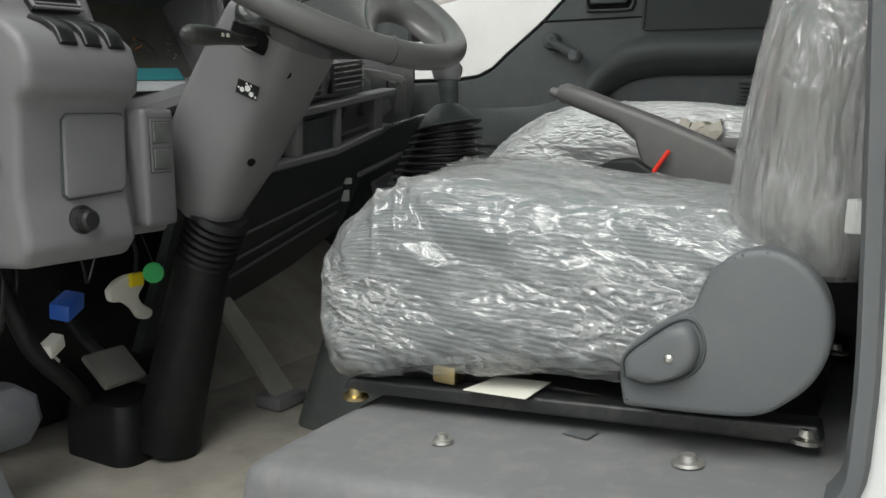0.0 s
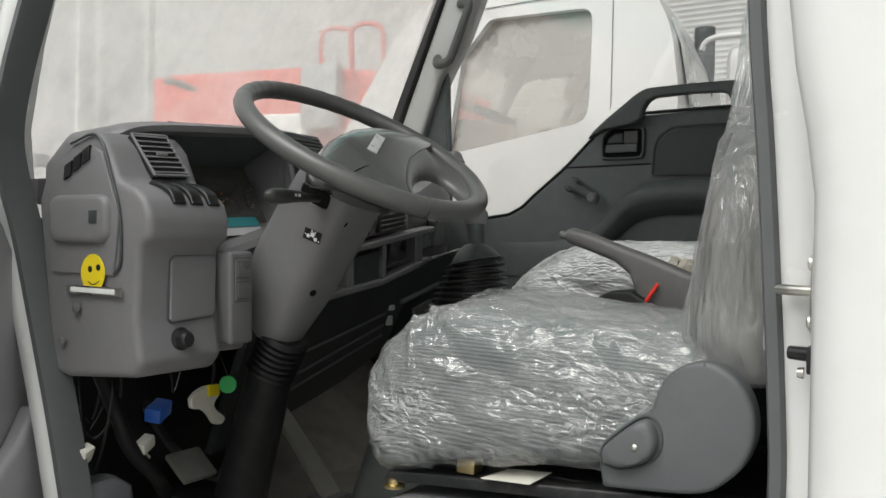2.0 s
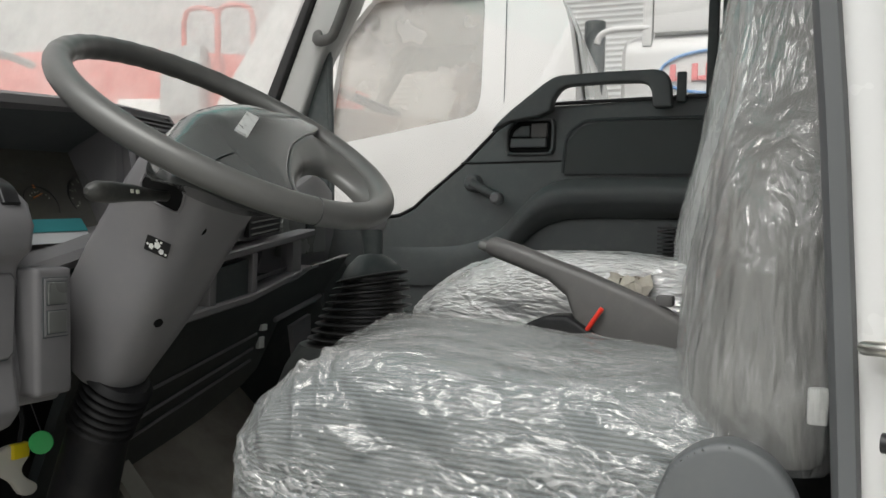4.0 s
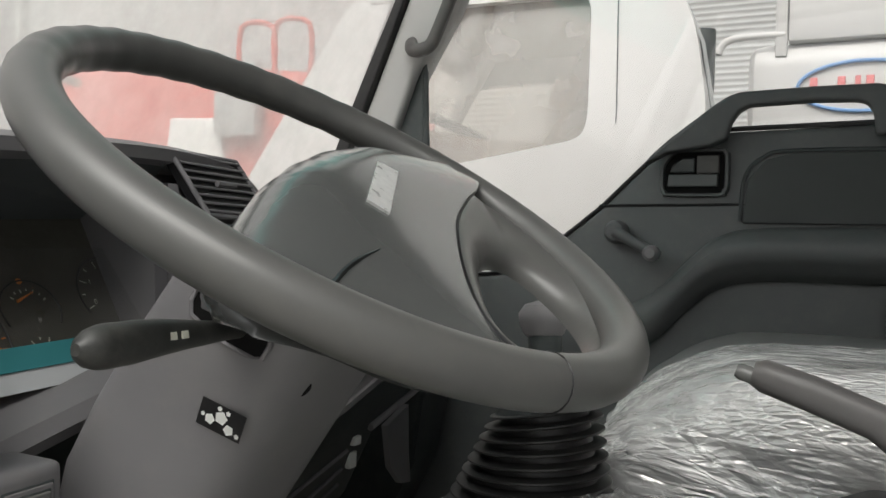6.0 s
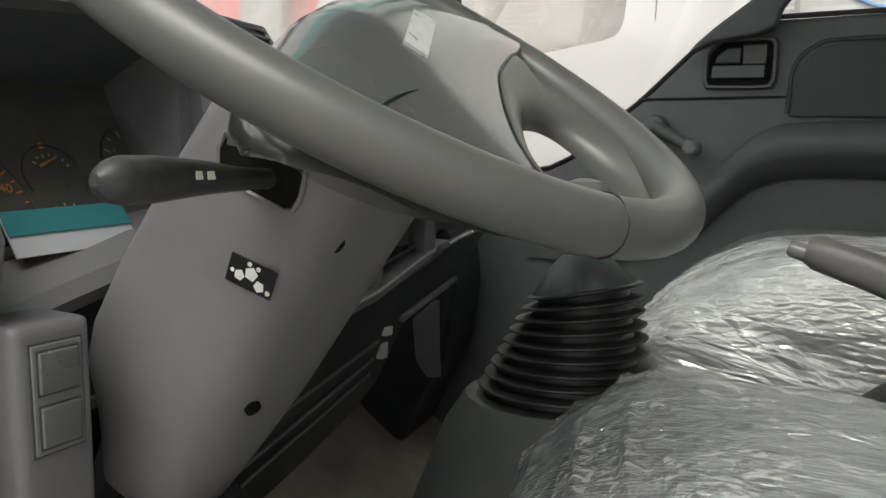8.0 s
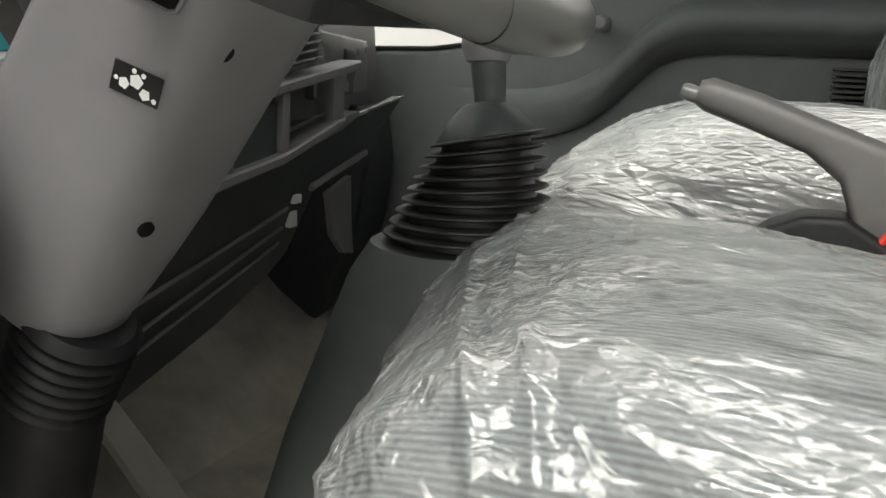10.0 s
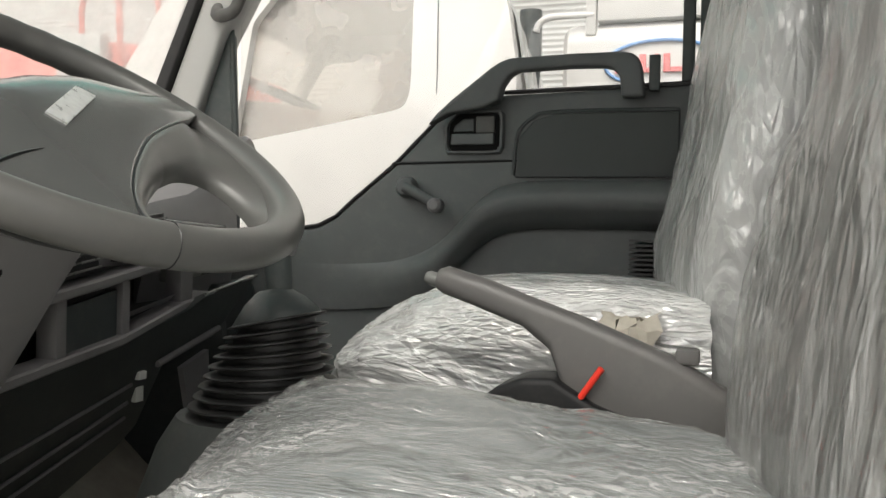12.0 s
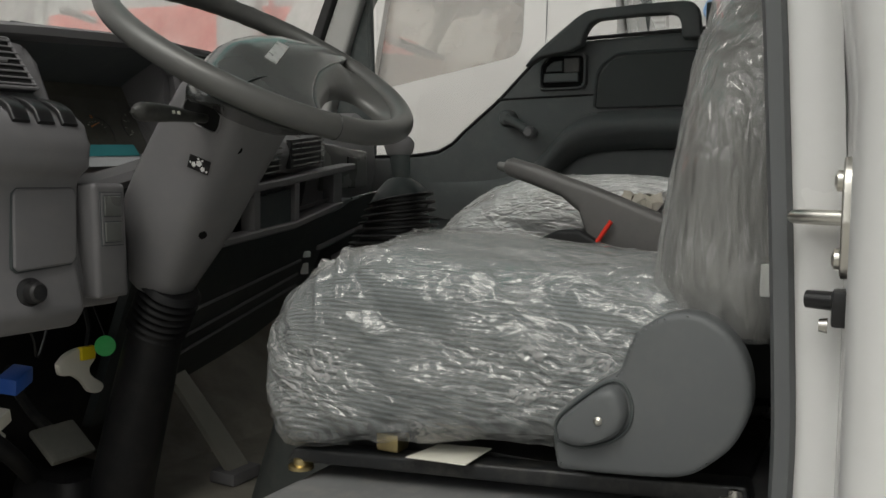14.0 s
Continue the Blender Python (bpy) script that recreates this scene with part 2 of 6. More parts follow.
PLATFORM = surface("grey_moulded_mat", (0.15, 0.152, 0.155), 0.65, vary=0.10, grain=500.0, relief=0.3, depth=0.0006, dust=0.25)
CLOTH = woven("ribbed_seat_cloth", (0.14, 0.165, 0.168))
VINYL = surface("grey_seat_vinyl", (0.21, 0.215, 0.21), 0.45, vary=0.06, grain=500.0, relief=0.4)
FILM = film("polythene_cover", 0.10, 0.27, 1.0, (0.8, 1.1, 1.4), 0.42, 0.85, gloss=0.04, crisp=0.7)
FILM_BACK = film("loose_polythene_cover", 0.07, 0.22, 0.9, (1.6, 1.6, 0.4), 0.35, 0.8, gloss=0.03, crisp=0.5)
FILM_SOFT = film("soft_polythene_cover", 0.26, 0.48, 0.9, (1.3, 1.3, 0.5), 0.45, 0.8, crisp=0.3)
# Milk raised in streaks: carries the window sheen on the passenger cushion's film.
FILM_STREAK = film("streaky_polythene_cover", 0.36, 0.80, 1.5, (0.35, 2.0, 1.3), 0.9, gloss=0.12, crisp=0.55)
GLASS = clear("window_glass", 0.05)
BAND = clear("teal_shade_band", 0.22, tint=(0.25, 0.72, 0.68), dirt_color=(0.25, 0.75, 0.70), gloss=0.03)
STALK = surface("worn_black_plastic", (0.035, 0.036, 0.034), 0.45, vary=0.35, blotch=60.0, dust=0.15)
PANE = surface("grey_pane", (0.36, 0.37, 0.36), 0.12, vary=0.1, relief=0)
SCREEN = clear("dusty_windscreen", 0.50, dirt_color=(0.92, 0.89, 0.86), gloss=0.02)
FAR_GLASS = clear("neighbour_window_glass", 0.30, tint=(0.88, 0.86, 0.82), gloss=0.06, facing=0.6)
LENS = clear("instrument_lens", 0.03, gloss=0.05)
YELLOW = surface("yellow_sticker", (0.85, 0.66, 0.02), 0.4, vary=0.04, relief=0)
RED = surface("red_cord", (0.75, 0.04, 0.02), 0.5, vary=0.1)
RED_PAINT = surface("red_vehicle_paint", (0.62, 0.10, 0.07), 0.4, vary=0.1, dust=0.2)
GREEN = surface("green_tag", (0.04, 0.5, 0.12), 0.45, vary=0.06)
BLUE = surface("blue_connector", (0.03, 0.12, 0.5), 0.4)
# The next two colours paint the reflection in the instrument lens.
PALE_REFLECTION = surface("pale_lens_reflection", (0.52, 0.54, 0.55), 0.6, vary=0.03)
TEAL_REFLECTION = surface("teal_lens_reflection", (0.04, 0.22, 0.24), 0.5, vary=0.03)
KRAFT = surface("beige_wrapping", (0.42, 0.39, 0.33), 0.7, vary=0.15, blotch=30.0)
PAPER = surface("white_paper", (0.78, 0.79, 0.76), 0.7, vary=0.04)
ORANGE_INK = surface("orange_dial_print", (0.85, 0.25, 0.05), 0.5, relief=0)
PALE_INK = surface("pale_dial_print", (0.6, 0.6, 0.52), 0.5, relief=0)
# This red and the blue below are paled for haze over the tank emblem.
RED_INK = surface("red_print", (0.66, 0.20, 0.20), 0.5, relief=0)
PINK_INK = surface("faded_red_print", (0.74, 0.42, 0.40), 0.5, relief=0)
BLUE_INK = surface("haze_paled_blue_print", (0.18, 0.34, 0.62), 0.5, relief=0)
DIAL = surface("dusty_dark_dial_face", (0.075, 0.073, 0.058), 0.6, vary=0.18, blotch=25.0, relief=0, dust=0.12)
BADGE = surface("silver_badge", (0.62, 0.63, 0.62), 0.3, 0.35, vary=0.15, blotch=90.0)
BACK_CLOTH = surface("plain_back_cloth", (0.12, 0.118, 0.108), 0.85, vary=0.10, grain=700.0, relief=0.5)
ALLOY = surface("brushed_bare_metal", (0.42, 0.41, 0.38), 0.4, 0.7, vary=0.15)
WALL_SHEET = surface("grey_profiled_sheet", (0.42, 0.43, 0.42), 0.5, vary=0.06)
CONCRETE = surface("pale_concrete", (0.42, 0.41, 0.38), 0.85, vary=0.12, blotch=0.6, grain=60.0, relief=0.4, depth=0.003)
MATT_WHITE = surface("matt_white_panel", (0.82, 0.82, 0.81), 0.7, vary=0.03, relief=0)
BROWN = surface("brown_dusty_trim", (0.20, 0.15, 0.12), 0.7, vary=0.3)


# ---- shapes ----
def smooth(bm):
    for f in bm.faces:
        f.smooth = True
    return bm


def part(name, bm, mat, parent=None, label="", angle=38):
    """Links a bmesh as one mesh object, under a thing or a part."""
    bmesh.ops.recalc_face_normals(bm, faces=bm.faces)
    me = bpy.data.meshes.new(name)
    smooth(bm).to_mesh(me)
    bm.free()
    me.set_sharp_from_angle(angle=radians(angle))
    me.materials.append(mat)
    ob = new(name, me)
    if parent is not None:
        ob.parent = parent
        ob.matrix_parent_inverse = Matrix.Translation(-base_of(parent))
    return tagged(ob, label)


def base_of(ob):
    v = Vector(ob.location)
    return v if ob.parent is None else Vector((0, 0, 0)) + base_of_part(ob)


def base_of_part(ob):
    return Vector((0, 0, 0))


def thing(name, at, label, category, group="", kind=""):
    ob = new(name)
    ob.empty_display_size = 0.05
    ob.location = at
    return tagged(ob, label, category, group, kind)


def box(bm, lo, hi, bev=0.0, seg=2, turn=None):
    r = bmesh.ops.create_cube(bm, size=1.0)
    vs = r["verts"]
    lo, hi = Vector(lo), Vector(hi)
    for v in vs:
        v.co = Vector([(lo[i] + hi[i]) / 2 + v.co[i] * (hi[i] - lo[i]) for i in range(3)])
    if bev:
        es = list({e for v in vs for e in v.link_edges})
        r = bmesh.ops.bevel(bm, geom=es, offset=bev, segments=seg, affect="EDGES", profile=0.6)
        vs = list({v for f in r["faces"] for v in f.verts} | {v for v in vs if v.is_valid})
    if turn is not None:
        bmesh.ops.transform(bm, matrix=turn, verts=vs)
    return bm


def prism(bm, pts, axis, a, b, bev=0.0, seg=3):
    """A flat outline, given in the two other axes in their order, drawn out from a to b along an axis."""
    k = "xyz".index(axis)
    def place(p, d):
        q = list(p)
        q.insert(k, d)
        return Vector(q)
    lower, upper = [bm.verts.new(place(p, a)) for p in pts], [bm.verts.new(place(p, b)) for p in pts]
    n = len(pts)
    fs = [bm.faces.new(lower), bm.faces.new(upper[::-1])]
    fs += [bm.faces.new((lower[i], upper[i], upper[(i + 1) % n], lower[(i + 1) % n])) for i in range(n)]
    bmesh.ops.recalc_face_normals(bm, faces=fs)
    if bev:
        es = list({e for f in fs for e in f.edges})
        bmesh.ops.bevel(bm, geom=es, offset=bev, segments=seg, affect="EDGES", profile=0.6)
    return bm


def frames_along(pts, closed=False):
    pts = [Vector(p) for p in pts]
    n = len(pts)
    out, up = [], None
    for i, p in enumerate(pts):
        a, b = (pts[i - 1], pts[(i + 1) % n]) if closed else (pts[max(0, i - 1)], pts[min(n - 1, i + 1)])
        t = (b - a).normalized()
        if up is None:
            up = t.orthogonal().normalized()
        up = (up - t * up.dot(t)).normalized()
        out.append((p, t, up, t.cross(up)))
    return out


def curve(pts, n=8):
    """A smooth line through the points."""
    pts = [Vector(p) for p in pts]
    ends = [pts[0] * 2 - pts[1], *pts, pts[-1] * 2 - pts[-2]]
    out = []
    for i in range(1, len(ends) - 2):
        a, b, c, d = ends[i - 1:i + 3]
        for k in range(n):
            t = k / n
            out.append(0.5 * (2 * b + (c - a) * t + (2 * a - 5 * b + 4 * c - d) * t * t + (3 * b - a - 3 * c + d) * t ** 3))
    return out + [pts[-1]]


def tube(bm, pts, radius, n=10, closed=False, flat=1.0):
    """A round bar along a line; radius may be a list."""
    fr = frames_along(pts, closed)
    rs = radius if isinstance(radius, (list, tuple)) else [radius] * len(fr)
    rings = [[bm.verts.new(p + (u * math.cos(2 * math.pi * k / n) + w * flat * math.sin(2 * math.pi * k / n)) * r) for k in range(n)] for (p, t, u, w), r in zip(fr, rs)]
    m = len(rings)
    for i in range(m if closed else m - 1):
        a, b = rings[i], rings[(i + 1) % m]
        if closed and i == m - 1:
            k0 = min(range(n), key=lambda k: (b[k].co - a[0].co).length)
            b = b[k0:] + b[:k0]
        for k in range(n):
            bm.faces.new((a[k], a[(k + 1) % n], b[(k + 1) % n], b[k]))
    if not closed:
        bm.faces.new(rings[0][::-1])
        bm.faces.new(rings[-1])
    return bm


def lathe(bm, profile, at, axis=(0, 0, 1), n=24):
    """A turned body: rows of radius and height along the axis from at."""
    q = Vector((0, 0, 1)).rotation_difference(Vector(axis).normalized()).to_matrix()
    rings = [[bm.verts.new(Vector(at) + q @ Vector((r * math.cos(2 * math.pi * k / n), r * math.sin(2 * math.pi * k / n), h))) for k in range(n)] for r, h in profile]
    for a, b in zip(rings, rings[1:]):
        for k in range(n):
            bm.faces.new((a[k], a[(k + 1) % n], b[(k + 1) % n], b[k]))
    bm.faces.new(rings[0][::-1])
    bm.faces.new(rings[-1])
    return bm


def loft(bm, loops, cap=True):
    rings = [[bm.verts.new(p) for p in loop] for loop in loops]
    n = len(rings[0])
    for a, b in zip(rings, rings[1:]):
        for k in range(n):
            bm.faces.new((a[k], a[(k + 1) % n], b[(k + 1) % n], b[k]))
    if cap:
        bm.faces.new(rings[0][::-1])
        bm.faces.new(rings[-1])
    return bm


def rounded(w, h, r, n=6):
    """A rounded rectangle round the origin, counterclockwise."""
    out = []
    r = min(r, w / 2 - 1e-4, h / 2 - 1e-4)
    for cx, cy, a in ((w / 2 - r, h / 2 - r, 0), (-w / 2 + r, h / 2 - r, 90), (-w / 2 + r, -h / 2 + r, 180), (w / 2 - r, -h / 2 + r, 270)):
        out += [(cx + r * math.cos(radians(a + 90 * k / n)), cy + r * math.sin(radians(a + 90 * k / n))) for k in range(n + 1)]
    return out


def sheet(bm, pts, thick, out):
    """A plate of the given outline (points in space, one plane), thickened along out."""
    out = Vector(out).normalized() * thick
    a, b = [bm.verts.new(Vector(p)) for p in pts], [bm.verts.new(Vector(p) + out) for p in pts]
    n = len(a)
    bm.faces.new(a)
    bm.faces.new(b[::-1])
    for i in range(n):
        bm.faces.new((a[i], a[(i + 1) % n], b[(i + 1) % n], b[i]))
    return bm


def refine(loops, across, along):
    """Loops of few points made dense: smooth along the body, even round it."""
    def round_(loop, n):
        loop = [Vector(p) for p in loop]
        ln = [0.0]
        for a, b in zip(loop, loop[1:] + loop[:1]):
            ln.append(ln[-1] + (b - a).length)
        res, j = [], 0
        for k in range(n):
            s = ln[-1] * k / n
            while ln[j + 1] < s:
                j += 1
            a, b = loop[j], loop[(j + 1) % len(loop)]
            res.append(a.lerp(b, (s - ln[j]) / max(1e-9, ln[j + 1] - ln[j])))
        return res
    loops = [round_(l, across) for l in loops]
    cols = [curve([l[k] for l in loops], along) for k in range(across)]
    return [[c[i] for c in cols] for i in range(len(cols[0]))]


def crumple(bm, amount, scale, stretch=(1, 1, 1), seed=0.0, lift=0.0, slant=0.0):
    """Pushes a skin about along its normals into slack hollows and sharp-crested folds."""
    bm.normal_update()
    for v in bm.verts:
        p = Vector((v.co.x * stretch[0], v.co.y * stretch[1], (v.co.z + slant * v.co.x) * stretch[2])) * scale + Vector((seed, seed, seed))
        q = p + 0.55 * noise.noise_vector(p * 0.55)
        crest = max(0.0, 1 - 2.2 * abs(noise.noise(q))) ** 2 + 0.45 * max(0.0, 1 - 2.2 * abs(noise.noise(q * 2.3 + Vector((3.1, 1.7, 9.2))))) ** 2
        h = 1.15 * crest - 0.55 + noise.noise(q * 0.5) * 0.7
        v.co += v.normal * (amount * h + lift)
    return bm


# ---- the cab's shell ----
def strip(bm, pts, width, depth, y, shift=0.0, bev=0.0):
    """A bar of oblong section along a closed line of (x, z) in a plane of constant y."""
    n = len(pts)
    rings = []
    for i in range(n):
        a, b = Vector(pts[i - 1]), Vector(pts[(i + 1) % n])
        t = (b - a).normalized()
        out = Vector((t.y, -t.x))
        c = Vector(pts[i]) + out * shift
        w, d = width / 2, depth / 2
        sec = [(-w, -d * 0.6), (-w * 0.6, -d), (w * 0.6, -d), (w, -d * 0.6), (w, d), (-w, d)]
        lean = y + 0.12 * (c.x + 1.1)
        rings.append([bm.verts.new((c.x + out.x * s, lean + e, c.y + out.y * s)) for s, e in sec])
    for i in range(n):
        a, b = rings[i], rings[(i + 1) % n]
        for k in range(6):
            bm.faces.new((a[k], a[(k + 1) % 6], b[(k + 1) % 6], b[k]))
    return bm


APERTURE = [(-0.90, 1.0), (-0.950, 1.07), (-0.974, 1.165), (-1.006, 1.29), (-1.058, 1.47), (-1.088, 1.568), (-1.122, 1.655), (-1.139, 1.737), (-1.119, 1.833), (-1.086, 1.925), (-1.0, 2.15),
            (-0.90, 2.42), (-0.78, 2.57), (-0.12, 2.60), (-0.012, 2.52), (0.024, 2.25), (0.034, 1.86), (0.048, 1.67), (0.062, 1.45), (0.067, 1.31),
            (0.055, 1.235), (-0.02, 1.195), (-0.27, 1.150), (-0.44, 1.10), (-0.54, 1.04), (-0.62, 0.97), (-0.76, 0.94)]
ring = [Vector((x, 0, z)) for x, z in APERTURE]
ring = [(p.x, p.z) for p in curve(ring[-2:] + ring + ring[:2], 5)[10:-10]]

tagged(part("cab_floor", box(bmesh.new(), (-1.5, 0.80, 0.93), (0.2, 2.42, 0.98)), MAT), "dusty grey vinyl floor of the cab footwell", "floor", kind="structure")
bm = bmesh.new()
prism(bm, [(-0.53, 0.98), (-0.50, 1.185), (0.19, 1.25), (0.19, 0.98)], "y", 0.81, 1.40, 0.025)
tagged(part("seat_platform", bm, PLATFORM), "grey moulded platform under the driver's seat", "floor", kind="structure")
bm = bmesh.new()
prism(bm, [(-0.60, 0.98), (-0.56, 1.36), (0.19, 1.40), (0.19, 0.98)], "y", 1.405, 2.36, 0.02)
tagged(part("engine_cover", bm, LOWER_SHADED), "dark engine cover under the passenger seats", "floor", kind="structure")
bm = bmesh.new()
box(bm, (0.175, 0.86, 0.95), (0.20, 2.42, 2.64))
tagged(part("wall_rear", bm, GREY), "grey rear wall of the cab", "wall", kind="structure")
bm = bmesh.new()
box(bm, (-1.02, 0.84, 2.63), (0.20, 2.44, 2.69))
tagged(part("ceiling", bm, GREY), "light grey headlining of the cab", "ceiling", kind="structure")
bm = bmesh.new()
box(bm, (-1.56, 0.82, 0.90), (-1.50, 2.46, 1.60))
tagged(part("wall_front", bm, DARK), "dark front bulkhead behind the dashboard", "wall", kind="structure")

# driver's door opening: rubber seal, painted flange and posts
tagged(part("door_seal", strip(bmesh.new(), ring, 0.019, 0.05, 0.79), SEAL), "grey rubber seal round the driver's door opening", "trim", kind="structure")
tagged(part("trim", strip(bmesh.new(), ring, 0.040, 0.03, 0.782, -0.0295), WHITE), "white painted flange of the door opening", "trim", kind="structure")
loops = []
for z, e in ((0.9, 0.112), (1.3, 0.113), (1.62, 0.112), (1.68, 0.104), (1.74, 0.093), (1.82, 0.084), (2.1, 0.078), (2.64, 0.06)):
    sec = [(0.062, 0.99), (0.07, 0.935), (e - 0.010, 0.925), (e - 0.004, 0.905), (e - 0.001, 0.815), (e + 0.008, 0.785), (e + 0.03, 0.772), (0.19, 0.762), (0.222, 0.765), (0.234, 0.772), (0.240, 0.79), (0.242, 1.0), (0.19, 1.0)]
    loops.append([Vector((x, y, z)) for x, y in sec])
tagged(part("wall_left", loft(bmesh.new(), loops), WHITE, angle=50), "white painted rear door post and cab corner", "wall", kind="structure")
sticker = tagged(part("warning_label", box(bmesh.new(), (0.183, 0.7595, 1.29), (0.230, 0.7620, 1.428)), PAPER), "white paper label with lines of red print", "label")
rl = random.Random(3)
for k in range(14):
    z = 1.408 - k * 0.0084
    x = 0.1865 + 0.004 * (k % 4 == 3)
    while x < 0.1865 + 0.030 + 0.010 * rl.random():
        w = 0.003 + 0.006 * rl.random()
        bm = bmesh.new()
        box(bm, (x, 0.7588, z - 0.0011), (min(x + w, 0.2285), 0.7596, z + 0.0011))
        part("print", bm, PINK_INK if k % 4 else RED_INK, sticker, "faint red printed line")
        x += w + 0.0015
bm = bmesh.new()
box(bm, (0.196, 0.7585, 1.4165), (0.228, 0.7596, 1.4225))
part("heading", bm, RED_INK, sticker)
bm = bmesh.new()
lathe(bm, [(0.0035, 0), (0.0048, 0.0008), (0.003, 0.0012)], (0.190, 0.7594, 1.420), (0, -1, 0), 16)
part("emblem", bm, RED_INK, sticker, "small round red emblem")
bm = bmesh.new()
loft(bm, [[(x, 0.775, 0.80), (x, 0.775, zz - 0.03), (x, 0.80, zz - 0.012), (x, 0.86, zz), (x, 0.875, zz - 0.02), (x, 0.875, 0.80)] for x, zz in ((-0.80, 0.94), (-0.6, 0.99), (-0.5, 1.10), (-0.42, 1.175), (-0.3, 1.195), (-0.05, 1.225), (0.07, 1.25))])
tagged(part("door_sill", bm, WHITE), "white painted sill under the driver's door", "trim", kind="structure")
bm = bmesh.new()
loft(bm, [[(x0, 0.82, z), (x0 - 0.035, 0.80, z), (x0 - 0.07, 0.815, z), (x0 - 0.075, 0.85, z), (x0 - 0.03, 0.865, z)] for x0, z in ((-1.115, 1.52), (-1.150, 1.62), (-1.168, 1.75), (-1.130, 1.9), (-1.03, 2.16), (-0.84, 2.64))])
tagged(part("pillar_left", bm, WHITE), "white front pillar beside the driver's door", "pillar", kind="structure")
bm = bmesh.new()
prism(bm, [(-1.57, 1.6), (-1.44, 1.92), (-1.147, 2.64), (-1.027, 2.64), (-1.191, 2.247), (-1.275, 2.10), (-1.358, 1.875), (-1.44, 1.6)], "y", 2.35, 2.44, 0.014)
pillar = tagged(part("pillar_right", bm, PILLAR), "light grey trimmed front pillar with a grab handle", "pillar", kind="structure")
bm = bmesh.new()
tube(bm, curve([(-1.285, 2.352, 2.172), (-1.262, 2.315, 2.150), (-1.238, 2.300, 2.140), (-1.208, 2.298, 2.148), (-1.190, 2.298, 2.178), (-1.150, 2.298, 2.275), (-1.138, 2.300, 2.31), (-1.148, 2.312, 2.335), (-1.20, 2.355, 2.345)], 6), 0.017, 10, flat=0.8)
part("grab_handle", bm, HANDLE_GREY, pillar, "dark grey looped grab handle")
bm = bmesh.new()
prism(bm, [(-1.61, 1.6), (-1.478, 1.92), (-1.180, 2.64), (-1.148, 2.64), (-1.440, 1.92), (-1.572, 1.6)], "y", 2.335, 2.40, 0.006)
part("screen_edge", bm, BLACK, pillar, "black windscreen edge")
bm = bmesh.new()
box(bm, (-0.165, 2.36, 0.95), (-0.09, 2.45, 2.64), 0.01)
box(bm, (-0.20, 2.385, 1.93), (-0.175, 2.42, 2.64), 0.004)
tagged(part("pillar_rear_right", bm, DARK), "dark door post behind the passenger door", "pillar", kind="structure")
bm = bmesh.new()
box(bm, (-0.09, 2.40, 0.95), (0.20, 2.45, 2.64))
tagged(part("wall_right", bm, GREY), "grey side wall behind the passenger door", "wall", kind="structure")

# windscreen
bm = bmesh.new()
grid = []
for i in range(13):
    v = i / 12 * 1.22
    row = []
    for j in range(17):
        u = j / 16
        bulge = 0.10 * (1 - (2 * u - 1) ** 2)
        lo, hi = Vector((-1.40 - 0.22 * u - bulge, 0.90 + 1.46 * u, 1.60)), Vector((-1.02 - 0.22 * u - bulge * 0.7, 0.90 + 1.46 * u, 2.45))
        row.append(bm.verts.new(lo.lerp(hi, v)))
    grid.append(row)
for a, b in zip(grid, grid[1:]):
    for k in range(16):
        bm.faces.new((a[k], a[k + 1], b[k + 1], b[k]))
band = bmesh.new()
brow = [[band.verts.new(v.co + Vector((0.012, 0, 0.0))) for v in r] for r in grid[10:]]
for a, b_ in zip(brow, brow[1:]):
    for k in range(16):
        band.faces.new((a[k], a[k + 1], b_[k + 1], b_[k]))
ws = tagged(part("window_1", bm, SCREEN), "dusty curved windscreen of the cab", "window", kind="structure")
ws.visible_shadow = False
sb = part("shade_band", band, BAND, ws, "teal tinted shade band")
sb.visible_shadow = False


# ---- passenger door ----
door = thing("door_1", (-0.7, 2.40, 1.0), "dark grey passenger door trim with armrest and wind-down window", "door", kind="structure")
OUT = [(-0.13, 1.0), (-0.13, 1.955), (-0.30, 1.952), (-0.569, 1.945), (-0.65, 1.938), (-0.706, 1.905), (-0.76, 1.853), (-0.821, 1.792), (-0.88, 1.745), (-0.925, 1.708), (-0.965, 1.672), (-1.01, 1.650), (-1.08, 1.640), (-1.28, 1.635), (-1.33, 1.58), (-1.33, 1.0)]
part("panel", prism(bmesh.new(), OUT, "y", 2.36, 2.43, 0.012), DOOR_GREY, door)
bm = bmesh.new()
tube(bm, [(-0.826, 2.360, 1.797), (-0.57, 2.360, 1.801), (-0.50, 2.362, 1.802)], [0.003, 0.003, 0.001], 6)
part("trim_seam", bm, BLACK, door)
bm = bmesh.new()
tube(bm, curve([(-0.20, 2.358, 1.905), (-0.45, 2.358, 1.905), (-0.505, 2.358, 1.893), (-0.538, 2.358, 1.855), (-0.545, 2.358, 1.77)], 6), 0.004, 6)
part("panel_seam", bm, DARK, door)
bm = bmesh.new()
prism(bm, [(-0.20, 1.900), (-0.45, 1.900), (-0.500, 1.888), (-0.533, 1.85), (-0.54, 1.765), (-0.20, 1.765)], "y", 2.352, 2.366, 0.004)
part("pocket_panel", bm, DOOR_CLOTH, door, "darker inset cloth panel")
bm = bmesh.new()
loops = []
